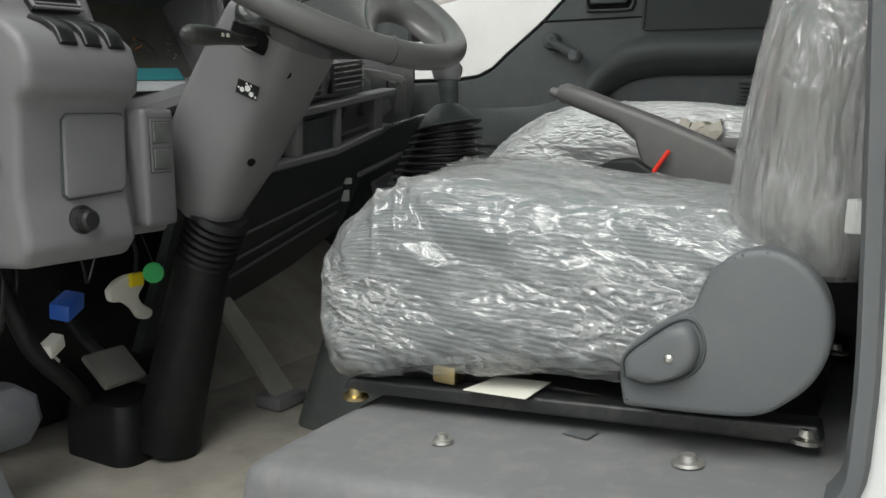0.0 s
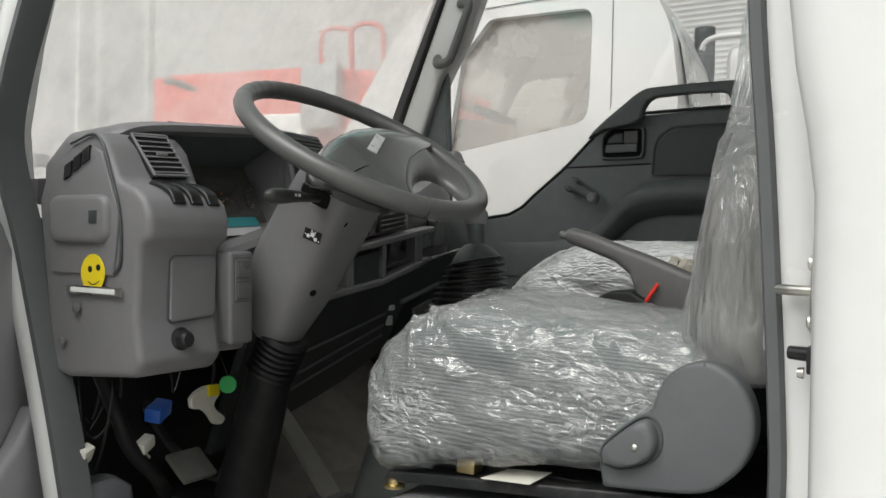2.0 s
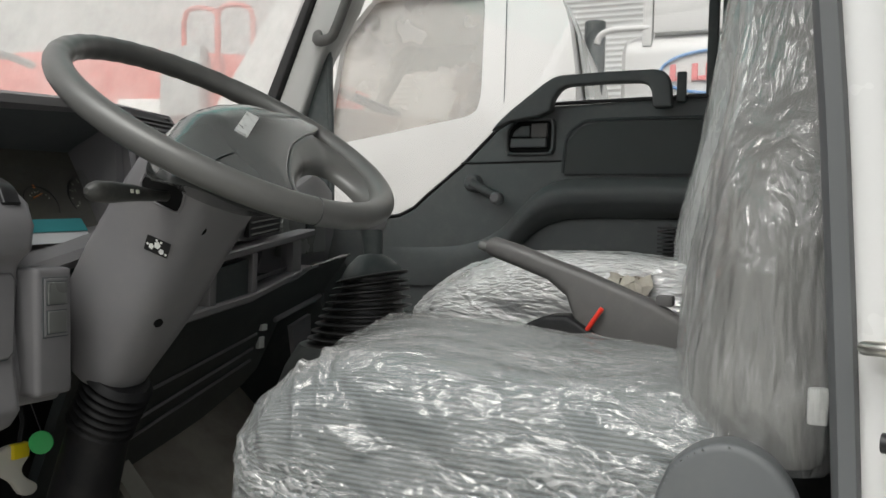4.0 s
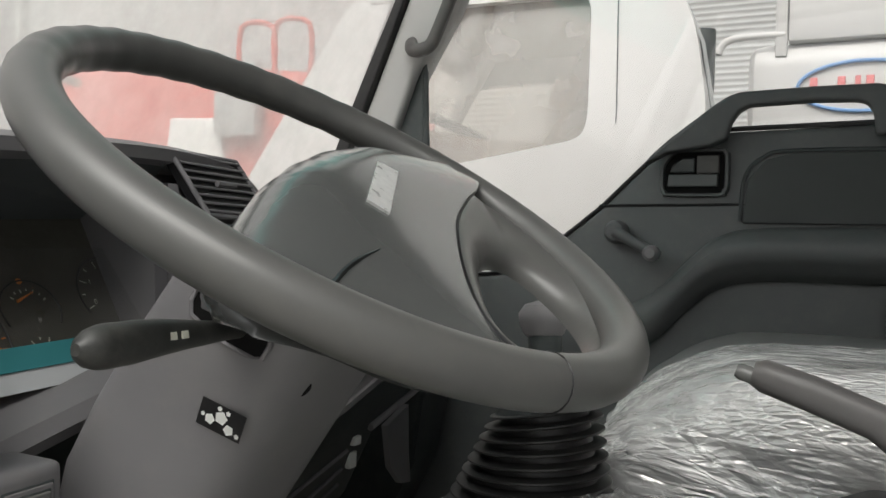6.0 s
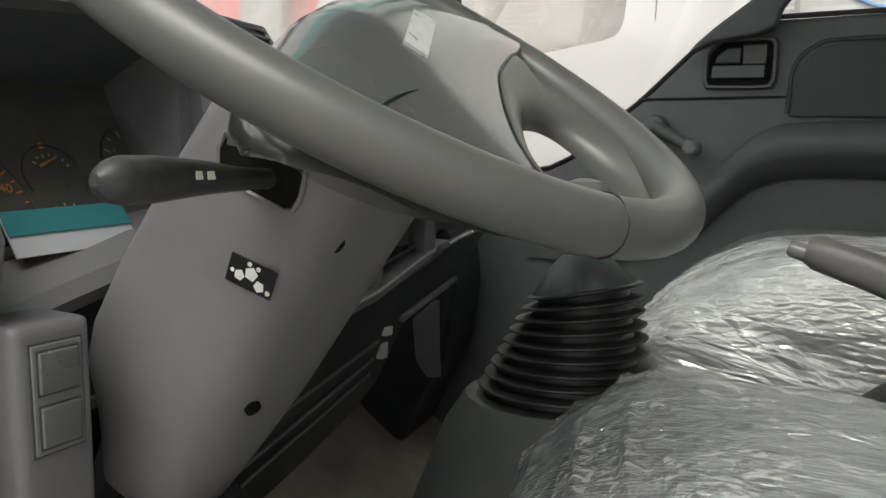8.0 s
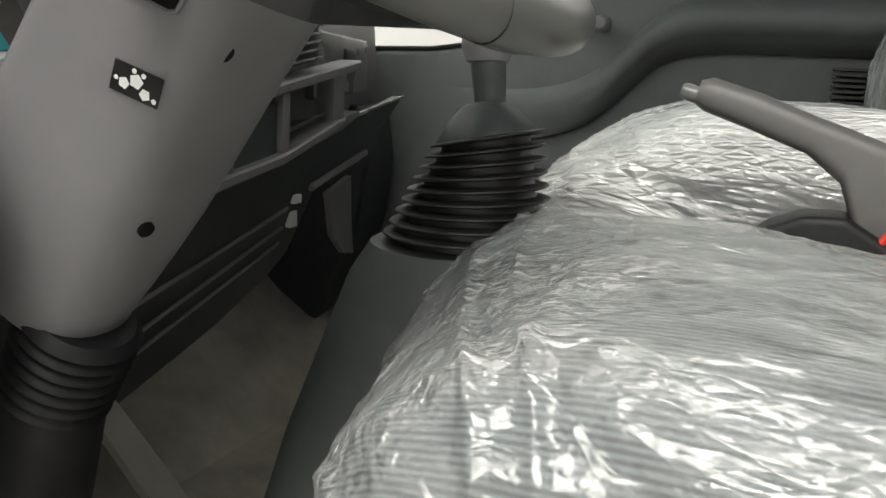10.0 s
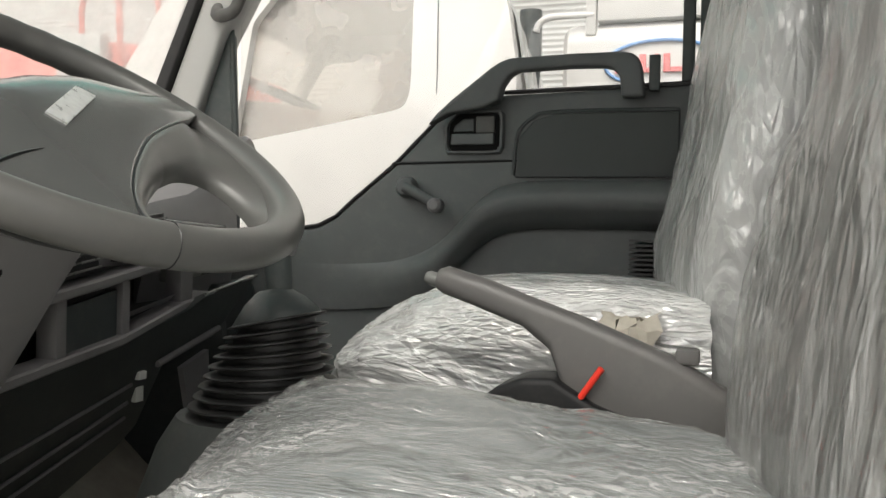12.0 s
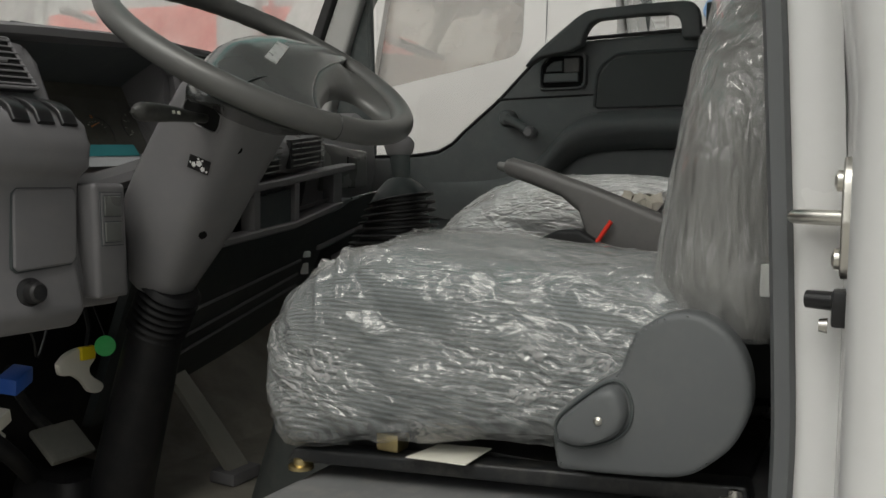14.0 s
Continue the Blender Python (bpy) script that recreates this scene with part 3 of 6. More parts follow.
for x, zt, d in ((-1.05, 1.560, 0.001), (-0.92, 1.562, 0.006), (-0.80, 1.575, 0.018), (-0.71, 1.615, 0.036), (-0.64, 1.685, 0.052), (-0.58, 1.735, 0.062), (-0.50, 1.752, 0.07), (-0.35, 1.755, 0.07), (-0.15, 1.755, 0.07)):
    loops.append([Vector((x, 2.352, zt + 0.005)), Vector((x, 2.352 - d * 0.6, zt - 0.004)), Vector((x, 2.352 - d, zt - 0.028)), Vector((x, 2.352 - d * 0.95, zt - 0.055)), Vector((x, 2.352 - d * 0.45, zt - 0.085)), Vector((x, 2.352, zt - 0.10))])
loops = refine(loops, 24, 4)
part("armrest", loft(bm, loops), DOOR_GREY, door, "moulded sweeping armrest")
bm = bmesh.new()
prism(bm, [(-0.728, 1.876), (-0.708, 1.899), (-0.675, 1.928), (-0.588, 1.994), (-0.568, 2.006), (-0.548, 2.013), (-0.42, 2.017), (-0.312, 2.017), (-0.292, 2.012), (-0.279, 2.000), (-0.273, 1.980), (-0.268, 1.925), (-0.314, 1.925), (-0.318, 1.965), (-0.328, 1.982), (-0.345, 1.988), (-0.42, 1.990), (-0.530, 1.986), (-0.548, 1.976), (-0.562, 1.955), (-0.570, 1.925), (-0.60, 1.912), (-0.68, 1.900)], "y", 2.308, 2.346, 0.007, 3)
part("grab_handle", bm, DOOR_GREY, door, "dark grey grab handle on the sill")
BEZ = [(p.x, p.z) for p in curve([Vector((x, 0, z)) for x, z in ((-0.572, 1.826), (-0.568, 1.835), (-0.568, 1.893), (-0.572, 1.905), (-0.584, 1.910), (-0.660, 1.910), (-0.676, 1.905), (-0.694, 1.886), (-0.698, 1.872), (-0.698, 1.832), (-0.693, 1.822), (-0.682, 1.818), (-0.584, 1.818), (-0.572, 1.826))], 3)[:-1]]
bc = Vector((-0.632, 1.864))
scaled = lambda k: [(bc.x + (x - bc.x) * k, bc.y + (z - bc.y) * k) for x, z in BEZ]
bm = bmesh.new()
rings_ = [[(x, y, z) for x, z in scaled(k)] for k, y in ((1.04, 2.362), (1.03, 2.352), (0.99, 2.345), (0.92, 2.345), (0.89, 2.350), (0.88, 2.362))]
loft(bm, rings_, cap=False)
bz = part("handle_bezel", bm, DOOR_GREY, door, "rounded dark bezel")
bm = bmesh.new()
prism(bm, scaled(0.90), "y", 2.3545, 2.3600)
part("handle_recess", bm, HOLE_BLACK, bz, "black handle recess")
bm = bmesh.new()
prism(bm, [(-0.587, 1.836), (-0.587, 1.860), (-0.682, 1.860), (-0.684, 1.836)], "y", 2.3430, 2.3540, 0.003)
part("door_handle", bm, DOOR_GREY, bz, "grey pull lever")
bm = bmesh.new()
prism(bm, [(-0.585, 1.861), (-0.585, 1.898), (-0.628, 1.898), (-0.628, 1.861)], "y", 2.3440, 2.3540, 0.003)
part("lock_slider", bm, HANDLE_GREY, bz, "small grey locking slider")
bm = bmesh.new()
prism(bm, [(-0.632, 1.864), (-0.632, 1.893), (-0.656, 1.893), (-0.676, 1.878), (-0.680, 1.864)], "y", 2.3475, 2.3545, 0.003)
part("finger_cup", bm, DARK, bz, "dark finger cup")
bm = bmesh.new()
lathe(bm, [(0.024, 0), (0.024, 0.018), (0.018, 0.026), (0.008, 0.028)], (-0.782, 2.348, 1.743), (0, -1, 0), 20)
tube(bm, [(-0.782, 2.325, 1.743), (-0.742, 2.322, 1.722), (-0.702, 2.322, 1.701)], [0.013, 0.011, 0.011], 10)
crank = part("window_crank", bm, DOOR_GREY, door, "grey window winder")
bm = bmesh.new()
lathe(bm, [(0.012, 0), (0.016, 0.006), (0.016, 0.030), (0.010, 0.037)], (-0.702, 2.322, 1.701), (0, -1, 0), 16)
part("knob", bm, GREY, crank)
bm = bmesh.new()
for k in range(9):
    box(bm, (-0.288, 2.2795, 1.556 + k * 0.0095), (-0.235, 2.349, 1.5605 + k * 0.0095))
part("speaker_grille", bm, BLACK, door, "black slotted speaker grille")
bm = bmesh.new()
box(bm, (-0.262, 2.33, 1.94), (-0.240, 2.35, 2.012), 0.003)
part("lock_pin", bm, DARK, door, "dark locking knob")
bm = bmesh.new()
tube(bm, curve([(-1.240, 2.385, 1.64), (-1.246, 2.385, 1.84), (-1.262, 2.385, 2.10), (-1.255, 2.385, 2.22), (-1.03, 2.385, 2.64)], 4), 0.008, 8)
prism(bm, [(-1.248, 1.62), (-1.252, 1.84), (-1.268, 2.18), (-1.285, 2.10), (-1.350, 1.88), (-1.42, 1.62)], "y", 2.378, 2.412, 0.006)
part("window_divider", bm, DARK, door, "dark quarter panel and glass channel")
bm = bmesh.new()
loops = [[Vector((x, 2.352, z + 0.004)), Vector((x, 2.346, z + 0.001)), Vector((x, 2.352, z - 0.004))] for x, z in ((-0.30, 1.955), (-0.569, 1.948))]
tube(bm, [(-0.17, 2.365, 1.958), (-0.569, 2.365, 1.950), (-0.65, 2.365, 1.942), (-0.706, 2.365, 1.909), (-0.821, 2.365, 1.796), (-0.925, 2.365, 1.712), (-0.965, 2.365, 1.676), (-1.01, 2.365, 1.654), (-1.08, 2.365, 1.644), (-1.23, 2.365, 1.640)], 0.005, 6)
part("glass_seal", bm, BLACK, door, "thin black glass run seal")
bm = bmesh.new()
sheet(bm, [(x, 2.398, z) for x, z in [(-0.19, 1.93), (-0.569, 1.93), (-0.706, 1.88), (-0.821, 1.78), (-0.965, 1.65), (-1.08, 1.62), (-1.235, 1.62), (-1.25, 2.2), (-1.04, 2.63), (-0.19, 2.63)]], 0.004, (0, 1, 0))
glass = part("pane", bm, GLASS, door, "clear wound-up side glass")
glass.visible_shadow = False

# ---- driver's door, standing open ----
odoor = thing("door_2", (-1.14, 0.74, 1.0), "driver's door standing wide open, grey trim and white frame", "door", kind="structure")
swing = Matrix.Translation((-1.13, 0.735, 0)) @ Matrix.Rotation(radians(-68), 4, "Z")


def swung(bm):
    bmesh.ops.transform(bm, matrix=swing, verts=bm.verts)
    return bm


part("shell", swung(prism(bmesh.new(), [(0.0, 0.75), (0.0, 1.60), (0.04, 1.80), (0.16, 2.02), (1.0, 1.98), (1.04, 1.2), (0.95, 0.75)], "y", -0.04, 0.012, 0.012)), WHITE, odoor, "white painted door skin")
part("panel", swung(prism(bmesh.new(), [(-0.155, 0.90), (-0.128, 1.05), (-0.105, 1.155), (-0.077, 1.278), (-0.057, 1.346), (-0.040, 1.446), (-0.020, 1.541), (0.0, 1.575), (0.036, 1.635), (0.072, 1.722), (0.077, 1.81), (0.054, 1.90), (0.10, 1.98), (0.98, 1.96), (1.0, 1.2), (0.92, 0.80), (0.0, 0.80)], "y", 0.012, 0.05, 0.012)), OPEN_DOOR, odoor, "grey moulded door trim")
bm = bmesh.new()
prism(bm, [(-0.145, 0.92), (-0.115, 1.08), (-0.085, 1.2), (-0.062, 1.270), (-0.036, 1.284), (0.004, 1.232), (0.093, 1.161), (0.20, 1.10), (0.85, 1.06), (0.85, 0.84), (0.0, 0.84)], "y", 0.05, 0.085, 0.012)
part("door_pocket", swung(bm), OPEN_DOOR, odoor, "grey moulded door pocket")
bm = bmesh.new()
lathe(bm, [(0.026, 0), (0.026, 0.03), (0.024, 0.034), (0.024, 0.05), (0.018, 0.054)], (0.104, 0.05, 1.478), (0, 1, 0), 18)
tube(bm, [(0.110, 0.075, 1.455), (0.111, 0.08, 1.41), (0.111, 0.08, 1.36), (0.111, 0.078, 1.35)], [0.014, 0.018, 0.018, 0.010], 12)
part("window_crank", swung(bm), OPEN_DOOR, odoor, "grey window winder")
bm = bmesh.new()
tube(bm, [(0.128, 0.051, 1.95), (0.122, 0.051, 1.63), (0.106, 0.051, 1.50)], 0.006, 6)
part("trim_groove", swung(bm), DARK, odoor, "dark joint in the trim")


# ---- dashboard ----
dash = thing("dashboard", (-1.0, 1.5, 1.0), "grey moulded dashboard with open instrument hood and dark lower panel", "dashboard")
bm = bmesh.new()
POD = [(-1.06, 1.66), (-0.985, 1.715), (-0.925, 1.732), (-0.900, 1.708), (-0.872, 1.652), (-0.835, 1.640), (-0.808, 1.622), (-0.797, 1.595), (-0.800, 1.563), (-0.822, 1.548), (-0.826, 1.44), (-0.812, 1.375), (-0.83, 1.352), (-0.99, 1.338), (-1.03, 1.345), (-1.075, 1.62)]
prism(bm, POD, "y", 0.802, 0.965, 0.012, 3)
part("side_pod", bm, GREY, dash, "grey switch pod at the door end")
bm = bmesh.new()
prism(bm, [(-1.03, 1.34), (-1.03, 1.50), (-0.90, 1.518), (-0.850, 1.522), (-0.840, 1.51), (-0.838, 1.40), (-0.85, 1.372)], "y", 0.962, 1.052, 0.008)
part("lower_pod", bm, GREY, dash)
# recessed side tray on the end of the pod
bm = bmesh.new()
prism(bm, [(-0.875, 1.505), (-0.862, 1.60), (-0.905, 1.695), (-0.925, 1.705), (-1.035, 1.655), (-1.05, 1.62), (-1.03, 1.505)], "y", 0.797, 0.804, 0.003)
part("side_panel", bm, GREY, dash)
bm = bmesh.new()
loft(bm, [[(-0.955 + a, y, 1.592 + b) for a, b in rounded(0.150 * k, 0.076 * k, 0.022, 6)] for y, k in ((0.7975, 1.0), (0.794, 0.985), (0.790, 0.95), (0.7875, 0.88), (0.7865, 0.75))])
part("tray_cover", bm, GREY, dash, "smooth grey moulded recess cover")
bm = bmesh.new()
box(bm, (-0.918, 0.7845, 1.585), (-0.900, 0.789, 1.605), 0.001)
part("tray_socket", bm, DARK, dash)
for k, (x, z) in enumerate(((-0.985, 1.672), (-0.962, 1.684), (-0.940, 1.695))):
    bm = bmesh.new()
    sheet(bm, [(x - 0.010, 0.7935, z - 0.018), (x + 0.008, 0.7935, z - 0.010), (x + 0.010, 0.7935, z + 0.012), (x - 0.008, 0.7935, z + 0.004)], 0.004, (0, 1, 0))
    part("demister_slot", bm, BLACK, dash, "black demister slot")


bm = bmesh.new()
tube(bm, curve([(-0.985, 0.799, 1.712), (-0.918, 0.799, 1.722), (-0.884, 0.799, 1.66), (-0.862, 0.799, 1.60), (-0.858, 0.799, 1.53), (-0.872, 0.799, 1.508)], 5), 0.0022, 6)
part("panel_groove", bm, DARK, dash)


def skew(bm):
    """The far side of the dash stands a little further forward."""
    for v in bm.verts:
        v.co.x -= 0.16 * max(0.0, v.co.y - 1.40)
    return bm


def vent(parent, o, u, v, n, cols, rows, label):
    """A slatted air outlet: o its corner, u across, v down, n out of the dash."""
    o, u, v, n = Vector(o), Vector(u), Vector(v), Vector(n).normalized()
    bm = bmesh.new()
    sheet(bm, [o - n * 0.010, o + u - n * 0.010, o + u + v - n * 0.010, o + v - n * 0.010], 0.011, n)
    well = part("vent", bm, BLACK, parent, label)
    for k in range(rows):
        a = o + v * ((k + 0.5) / rows) + n * 0.003
        bm = bmesh.new()
        tube(bm, [a, a + u * 0.5, a + u], 0.0014, 6)
        part("slat", bm, LIT_SLAT_GREY, well)
    bm = bmesh.new()
    c = o + u * 0.5 + v * 0.5
    tube(bm, [c - u * 0.14 + n * 0.005, c + u * 0.14 + n * 0.005], 0.003, 6)
    part("tab", bm, GREY, well)
    bm = bmesh.new()
    for a, b in ((o, o + u), (o + u, o + u + v), (o + u + v, o + v), (o + v, o)):
        tube(bm, [a + n * 0.001, b + n * 0.001], 0.0026, 8)
    part("frame", bm, GREY, well)
    return well


vent(dash, (-0.9085, 0.853, 1.7295), (0.003, 0.066, 0.003), (0.044, 0.012, -0.066), (0.85, 0, 0.52), 1, 8, "black slatted air outlet")
for y in (0.853, 0.888, 0.923):
    bm = bmesh.new()
    line_ = curve([Vector((-0.862, y, 1.6515)), Vector((-0.836, y, 1.6455)), Vector((-0.816, y, 1.6345)), Vector((-0.806, y, 1.618))], 4)
    loft(bm, [[p + Vector((a, b + 0.012, a)) for a, b in rounded(0.006, 0.024, 0.0025, 3)] for p in line_])
    part("rocker_switch", bm, BLACK, dash, "black rocker switch")
bm = bmesh.new()
prism(bm, [(0.860, 1.436), (0.860, 1.530), (0.868, 1.5385), (0.950, 1.5405), (0.9575, 1.531), (0.9575, 1.444), (0.949, 1.4355), (0.868, 1.430)], "x", -0.835, -0.8220, 0.002)
part("ashtray_gap", bm, DARK, dash)
bm = bmesh.new()
prism(bm, [(0.8625, 1.4385), (0.8625, 1.529), (0.869, 1.536), (0.949, 1.538), (0.955, 1.530), (0.955, 1.446), (0.948, 1.438), (0.869, 1.4325)], "x", -0.835, -0.8188, 0.003)
part("ashtray", bm, GREY, dash, "grey ashtray front")
bm = bmesh.new()
lathe(bm, [(0.019, 0), (0.019, 0.005), (0.014, 0.008), (0.013, 0.020), (0.010, 0.023)], (-0.822, 0.883, 1.405), (1, 0, 0.08), 20)
part("knob", bm, BLACK, dash, "black rotary knob")
def leaned(y, z, out=0.0):
    """A place on the switch block's face, whose lower end runs back and towards the middle."""
    k = (z - 1.40) / 0.14
    return Vector((-0.812 + 0.016 * k + out - 0.10 * (y - 0.97), y + 0.020 * (1 - k), z))


def slab(y0, y1, z0, z1, o0, o1, bev):
    bm = bmesh.new()
    a = [bm.verts.new(leaned(y, z, o0)) for y, z in ((y0, z0), (y1, z0), (y1, z1), (y0, z1))]
    b = [bm.verts.new(leaned(y, z, o1)) for y, z in ((y0, z0), (y1, z0), (y1, z1), (y0, z1))]
    bm.faces.new(a)
    bm.faces.new(b[::-1])
    for k in range(4):
        bm.faces.new((a[k], b[k], b[(k + 1) % 4], a[(k + 1) % 4]))
    bmesh.ops.bevel(bm, geom=bm.edges[:], offset=bev, segments=3, affect="EDGES", profile=0.6)
    return bm


sw = part("switch_block", slab(0.962, 1.022, 1.385, 1.545, -0.05, 0.0, 0.008), GREY, dash, "grey block of blank switches")
part("switch_gap", slab(0.9715, 1.0125, 1.459, 1.5335, -0.004, 0.0010, 0.0008), DARK, sw, "dark gap round the switches")
part("switch_panel", slab(0.9730, 1.0110, 1.4605, 1.5320, -0.004, 0.0022, 0.0012), GREY, sw)
for z in (1.4785, 1.5140):
    part("blank_edge", slab(0.9755, 1.0085, z - 0.0150, z + 0.0150, -0.004, 0.0028, 0.0008), DARK, sw)
    part("blank", slab(0.9770, 1.0070, z - 0.0135, z + 0.0135, -0.004, 0.0046, 0.0016), GREY_SMOOTH, sw, "blank switch cover")
bm = bmesh.new()
lathe(bm, [(0.009, 0), (0.009, 0.003), (0.004, 0.005)], (-0.96, 0.797, 1.452), (0, -1, 0), 14)
part("plug", bm, GREY_SMOOTH, dash)
bm = bmesh.new()
lathe(bm, [(0.007, 0), (0.007, 0.003), (0.003, 0.004)], (-0.995, 0.797, 1.395), (0, -1, 0), 14)
part("plug", bm, GREY_SMOOTH, dash)

# hood over the instruments
bm = bmesh.new()
loops = []
for y, zt, xr, xf in ((0.818, 1.690, -0.985, -1.06), (0.832, 1.718, -0.955, -1.10), (0.850, 1.742, -0.93, -1.12), (0.90, 1.758, -0.915, -1.15), (1.05, 1.772, -0.905, -1.17), (1.20, 1.782, -0.905, -1.17), (1.30, 1.778, -0.91, -1.17), (1.36, 1.760, -0.92, -1.16), (1.41, 1.72, -0.93, -1.15)):
    loops.append([Vector((xf, y, zt - 0.05)), Vector((xf + 0.05, y, zt - 0.01)), Vector((xr - 0.03, y, zt)), Vector((xr - 0.006, y, zt - 0.004)), Vector((xr, y, zt - 0.012)), Vector((xr - 0.008, y, zt - 0.020)), Vector((xr - 0.05, y, zt - 0.024)), Vector((xf, y, zt - 0.075))])
part("hood", loft(bm, refine(loops, 40, 5)), GREY, dash, "grey instrument hood", angle=50)
bm = bmesh.new()
prism(bm, [(-1.17, 1.70), (-0.935, 1.735), (-0.915, 1.73), (-0.88, 1.66), (-0.872, 1.60), (-1.17, 1.57)], "y", 0.930, 0.952, 0.006)
part("hood_cheek", bm, GREY, dash)
bm = bmesh.new()
sheet(bm, [(-0.908, 1.214, 1.744), (-0.872, 1.214, 1.600), (-0.985, 1.330, 1.600), (-1.060, 1.268, 1.745)], 0.010, (0.3, 1, 0))
part("hood_cheek", bm, GREY, dash, "slanting grey cheek of the hood")
bm = bmesh.new()
loft(bm, [[(-1.05, y, z + 0.012), (-0.895, y, z), (-0.872, y, z - 0.004), (-0.866, y, z - 0.016), (-0.874, y, z - 0.028), (-1.05, y, z - 0.02)] for y, z in ((0.955, 1.530), (1.05, 1.556), (1.15, 1.582), (1.295, 1.604))])
part("lower_bezel", bm, GREY, dash, "grey sill under the instruments")
bm = bmesh.new()
sheet(bm, [(-0.928, 0.945, 1.754), (-1.026, 0.945, 1.694), (-1.036, 1.285, 1.712), (-0.925, 1.225, 1.762)], 0.010, (-0.3, 0, 1))
part("hood_back", bm, LINING, dash, "dark slate lining of the hood")
vent(dash, (-0.918, 1.224, 1.775), (-0.004, 0.098, 0.0), (0.044, 0.008, -0.060), (0.85, 0.05, 0.52), 1, 8, "black slatted air outlet")
bm = bmesh.new()
loops = [[Vector(p) for p in ((-1.16, y, zt), (-0.955 + d, y, zt - 0.005), (-0.925 + d, y, zt - 0.03), (-0.915 + d, y, 1.62), (-0.93 + d, y, 1.575), (-1.16, y, 1.56))] for y, zt, d in ((1.224, 1.768, -0.012), (1.31, 1.768, -0.010), (1.345, 1.762, -0.008), (1.378, 1.742, -0.008), (1.43, 1.70, -0.02), (1.52, 1.672, -0.03), (1.75, 1.668, -0.06), (1.88, 1.664, -0.09))]
loft(bm, refine(loops, 40, 5))
part("centre_fascia", skew(bm), GREY, dash, "grey centre fascia")
bm = bmesh.new()
loft(bm, [[(-1.45, y, zt - 0.01), (-1.30, y, zt + 0.005), (-1.06, y, zt), (-1.035, y, zt - 0.03), (-1.025, y, 1.60), (-1.05, y, 1.50), (-1.45, y, 1.50)] for y, zt in ((1.86, 1.672), (1.95, 1.69), (2.08, 1.71), (2.15, 1.735), (2.20, 1.755), (2.27, 1.74))])
part("passenger_fascia", skew(bm), GREY, dash, "grey passenger fascia with glovebox")
bm = bmesh.new()
loft(bm, [[(-1.44, y, z), (-1.12, y, z + 0.006), (-1.12, y, z - 0.03), (-1.44, y, z - 0.04)] for y, z in ((0.83, 1.655), (0.95, 1.665), (1.3, 1.675), (1.9, 1.675), (2.30, 1.66))])
part("dash_top", skew(bm), GREY, dash, "grey top shelf below the windscreen")
bm = bmesh.new()
prism(bm, [(1.925, 1.535), (1.925, 1.655), (2.19, 1.648), (2.20, 1.55)], "x", -1.04, -1.018, 0.006)
lid = part("glovebox_lid", skew(bm), GREY_SMOOTH, dash, "grey glovebox lid")
bm = bmesh.new()
box(bm, (-1.019, 2.06, 1.592), (-1.013, 2.115, 1.628), 0.003)
part("latch", skew(bm), BLACK, lid, "black recessed latch")
bm = bmesh.new()
lathe(bm, [(0.054, 0), (0.054, 0.03), (0.047, 0.038)], (-1.02, 2.235, 1.792), (1, 0.1, 0.1), 22)
rv = part("round_vent", skew(bm), GREY, dash, "grey round-shouldered end vent")
for k in range(5):
    bm = bmesh.new()
    w = 0.036 * math.cos((k - 2) * 0.42)
    box(bm, (-0.983, 2.238 - w, 1.768 + k * 0.011), (-0.978, 2.238 + w, 1.773 + k * 0.011))
    part("slat", skew(bm), BLACK, rv)

# centre stack: sloping frames, a blank, empty slots and the dark ribbed panel below
def stack_at(y, z, out=0.0, lean=0.0):
    """A place on the stack's face, which runs forward towards the far side; lean tips the lower part away."""
    return Vector((-0.955 - 0.16 * (y - 1.40) - lean * (1.42 - z) + out, y, z))


def stack_bar(pts, h, out, depth=0.03, lean=0.0):
    bm = bmesh.new()
    loft(bm, [[stack_at(y, z + dz, o, lean) for dz, o in ((-h / 2, -depth), (h / 2, -depth), (h / 2, out - 0.003), (h / 2 - 0.003, out), (-h / 2 + 0.003, out), (-h / 2, out - 0.003))] for y, z in pts])
    return bm


stack = part("stack_frame", stack_bar([(1.40, 1.530), (1.60, 1.553), (1.82, 1.581), (1.96, 1.598)], 0.016, 0.012), GREY, dash, "grey frame of the empty radio slots")
part("lower_ledge", stack_bar([(1.38, 1.438), (1.655, 1.462), (1.86, 1.500), (1.97, 1.512)], 0.015, 0.012), GREY, stack)
for y, za, zb, w in ((1.503, 1.452, 1.535, 0.020), (1.668, 1.468, 1.553, 0.018), (1.875, 1.503, 1.580, 0.036)):
    bm = bmesh.new()
    box(bm, stack_at(y - w / 2, za, -0.03), stack_at(y + w / 2, zb, 0.008), 0.003)
    part("post", bm, GREY, stack)
bm = bmesh.new()
sheet(bm, [stack_at(1.516, 1.457, -0.004), stack_at(1.656, 1.470, -0.004), stack_at(1.656, 1.540, -0.004), stack_at(1.522, 1.522, -0.004)], 0.01, (-1, 0, 0))
part("blank", bm, DARK, stack, "dark blank plate")
bm = bmesh.new()
sheet(bm, [stack_at(1.690, 1.488, -0.02), stack_at(1.85, 1.508, -0.02), stack_at(1.85, 1.520, -0.006), stack_at(1.690, 1.500, -0.006)], 0.004, (-1, 0, 0))
part("tray_lip", bm, GREY, stack)
bm = bmesh.new()
sheet(bm, [stack_at(1.36, 1.42, -0.10), stack_at(2.0, 1.46, -0.10), stack_at(2.0, 1.62, -0.10), stack_at(1.36, 1.62, -0.10)], 0.02, (-1, 0, 0))
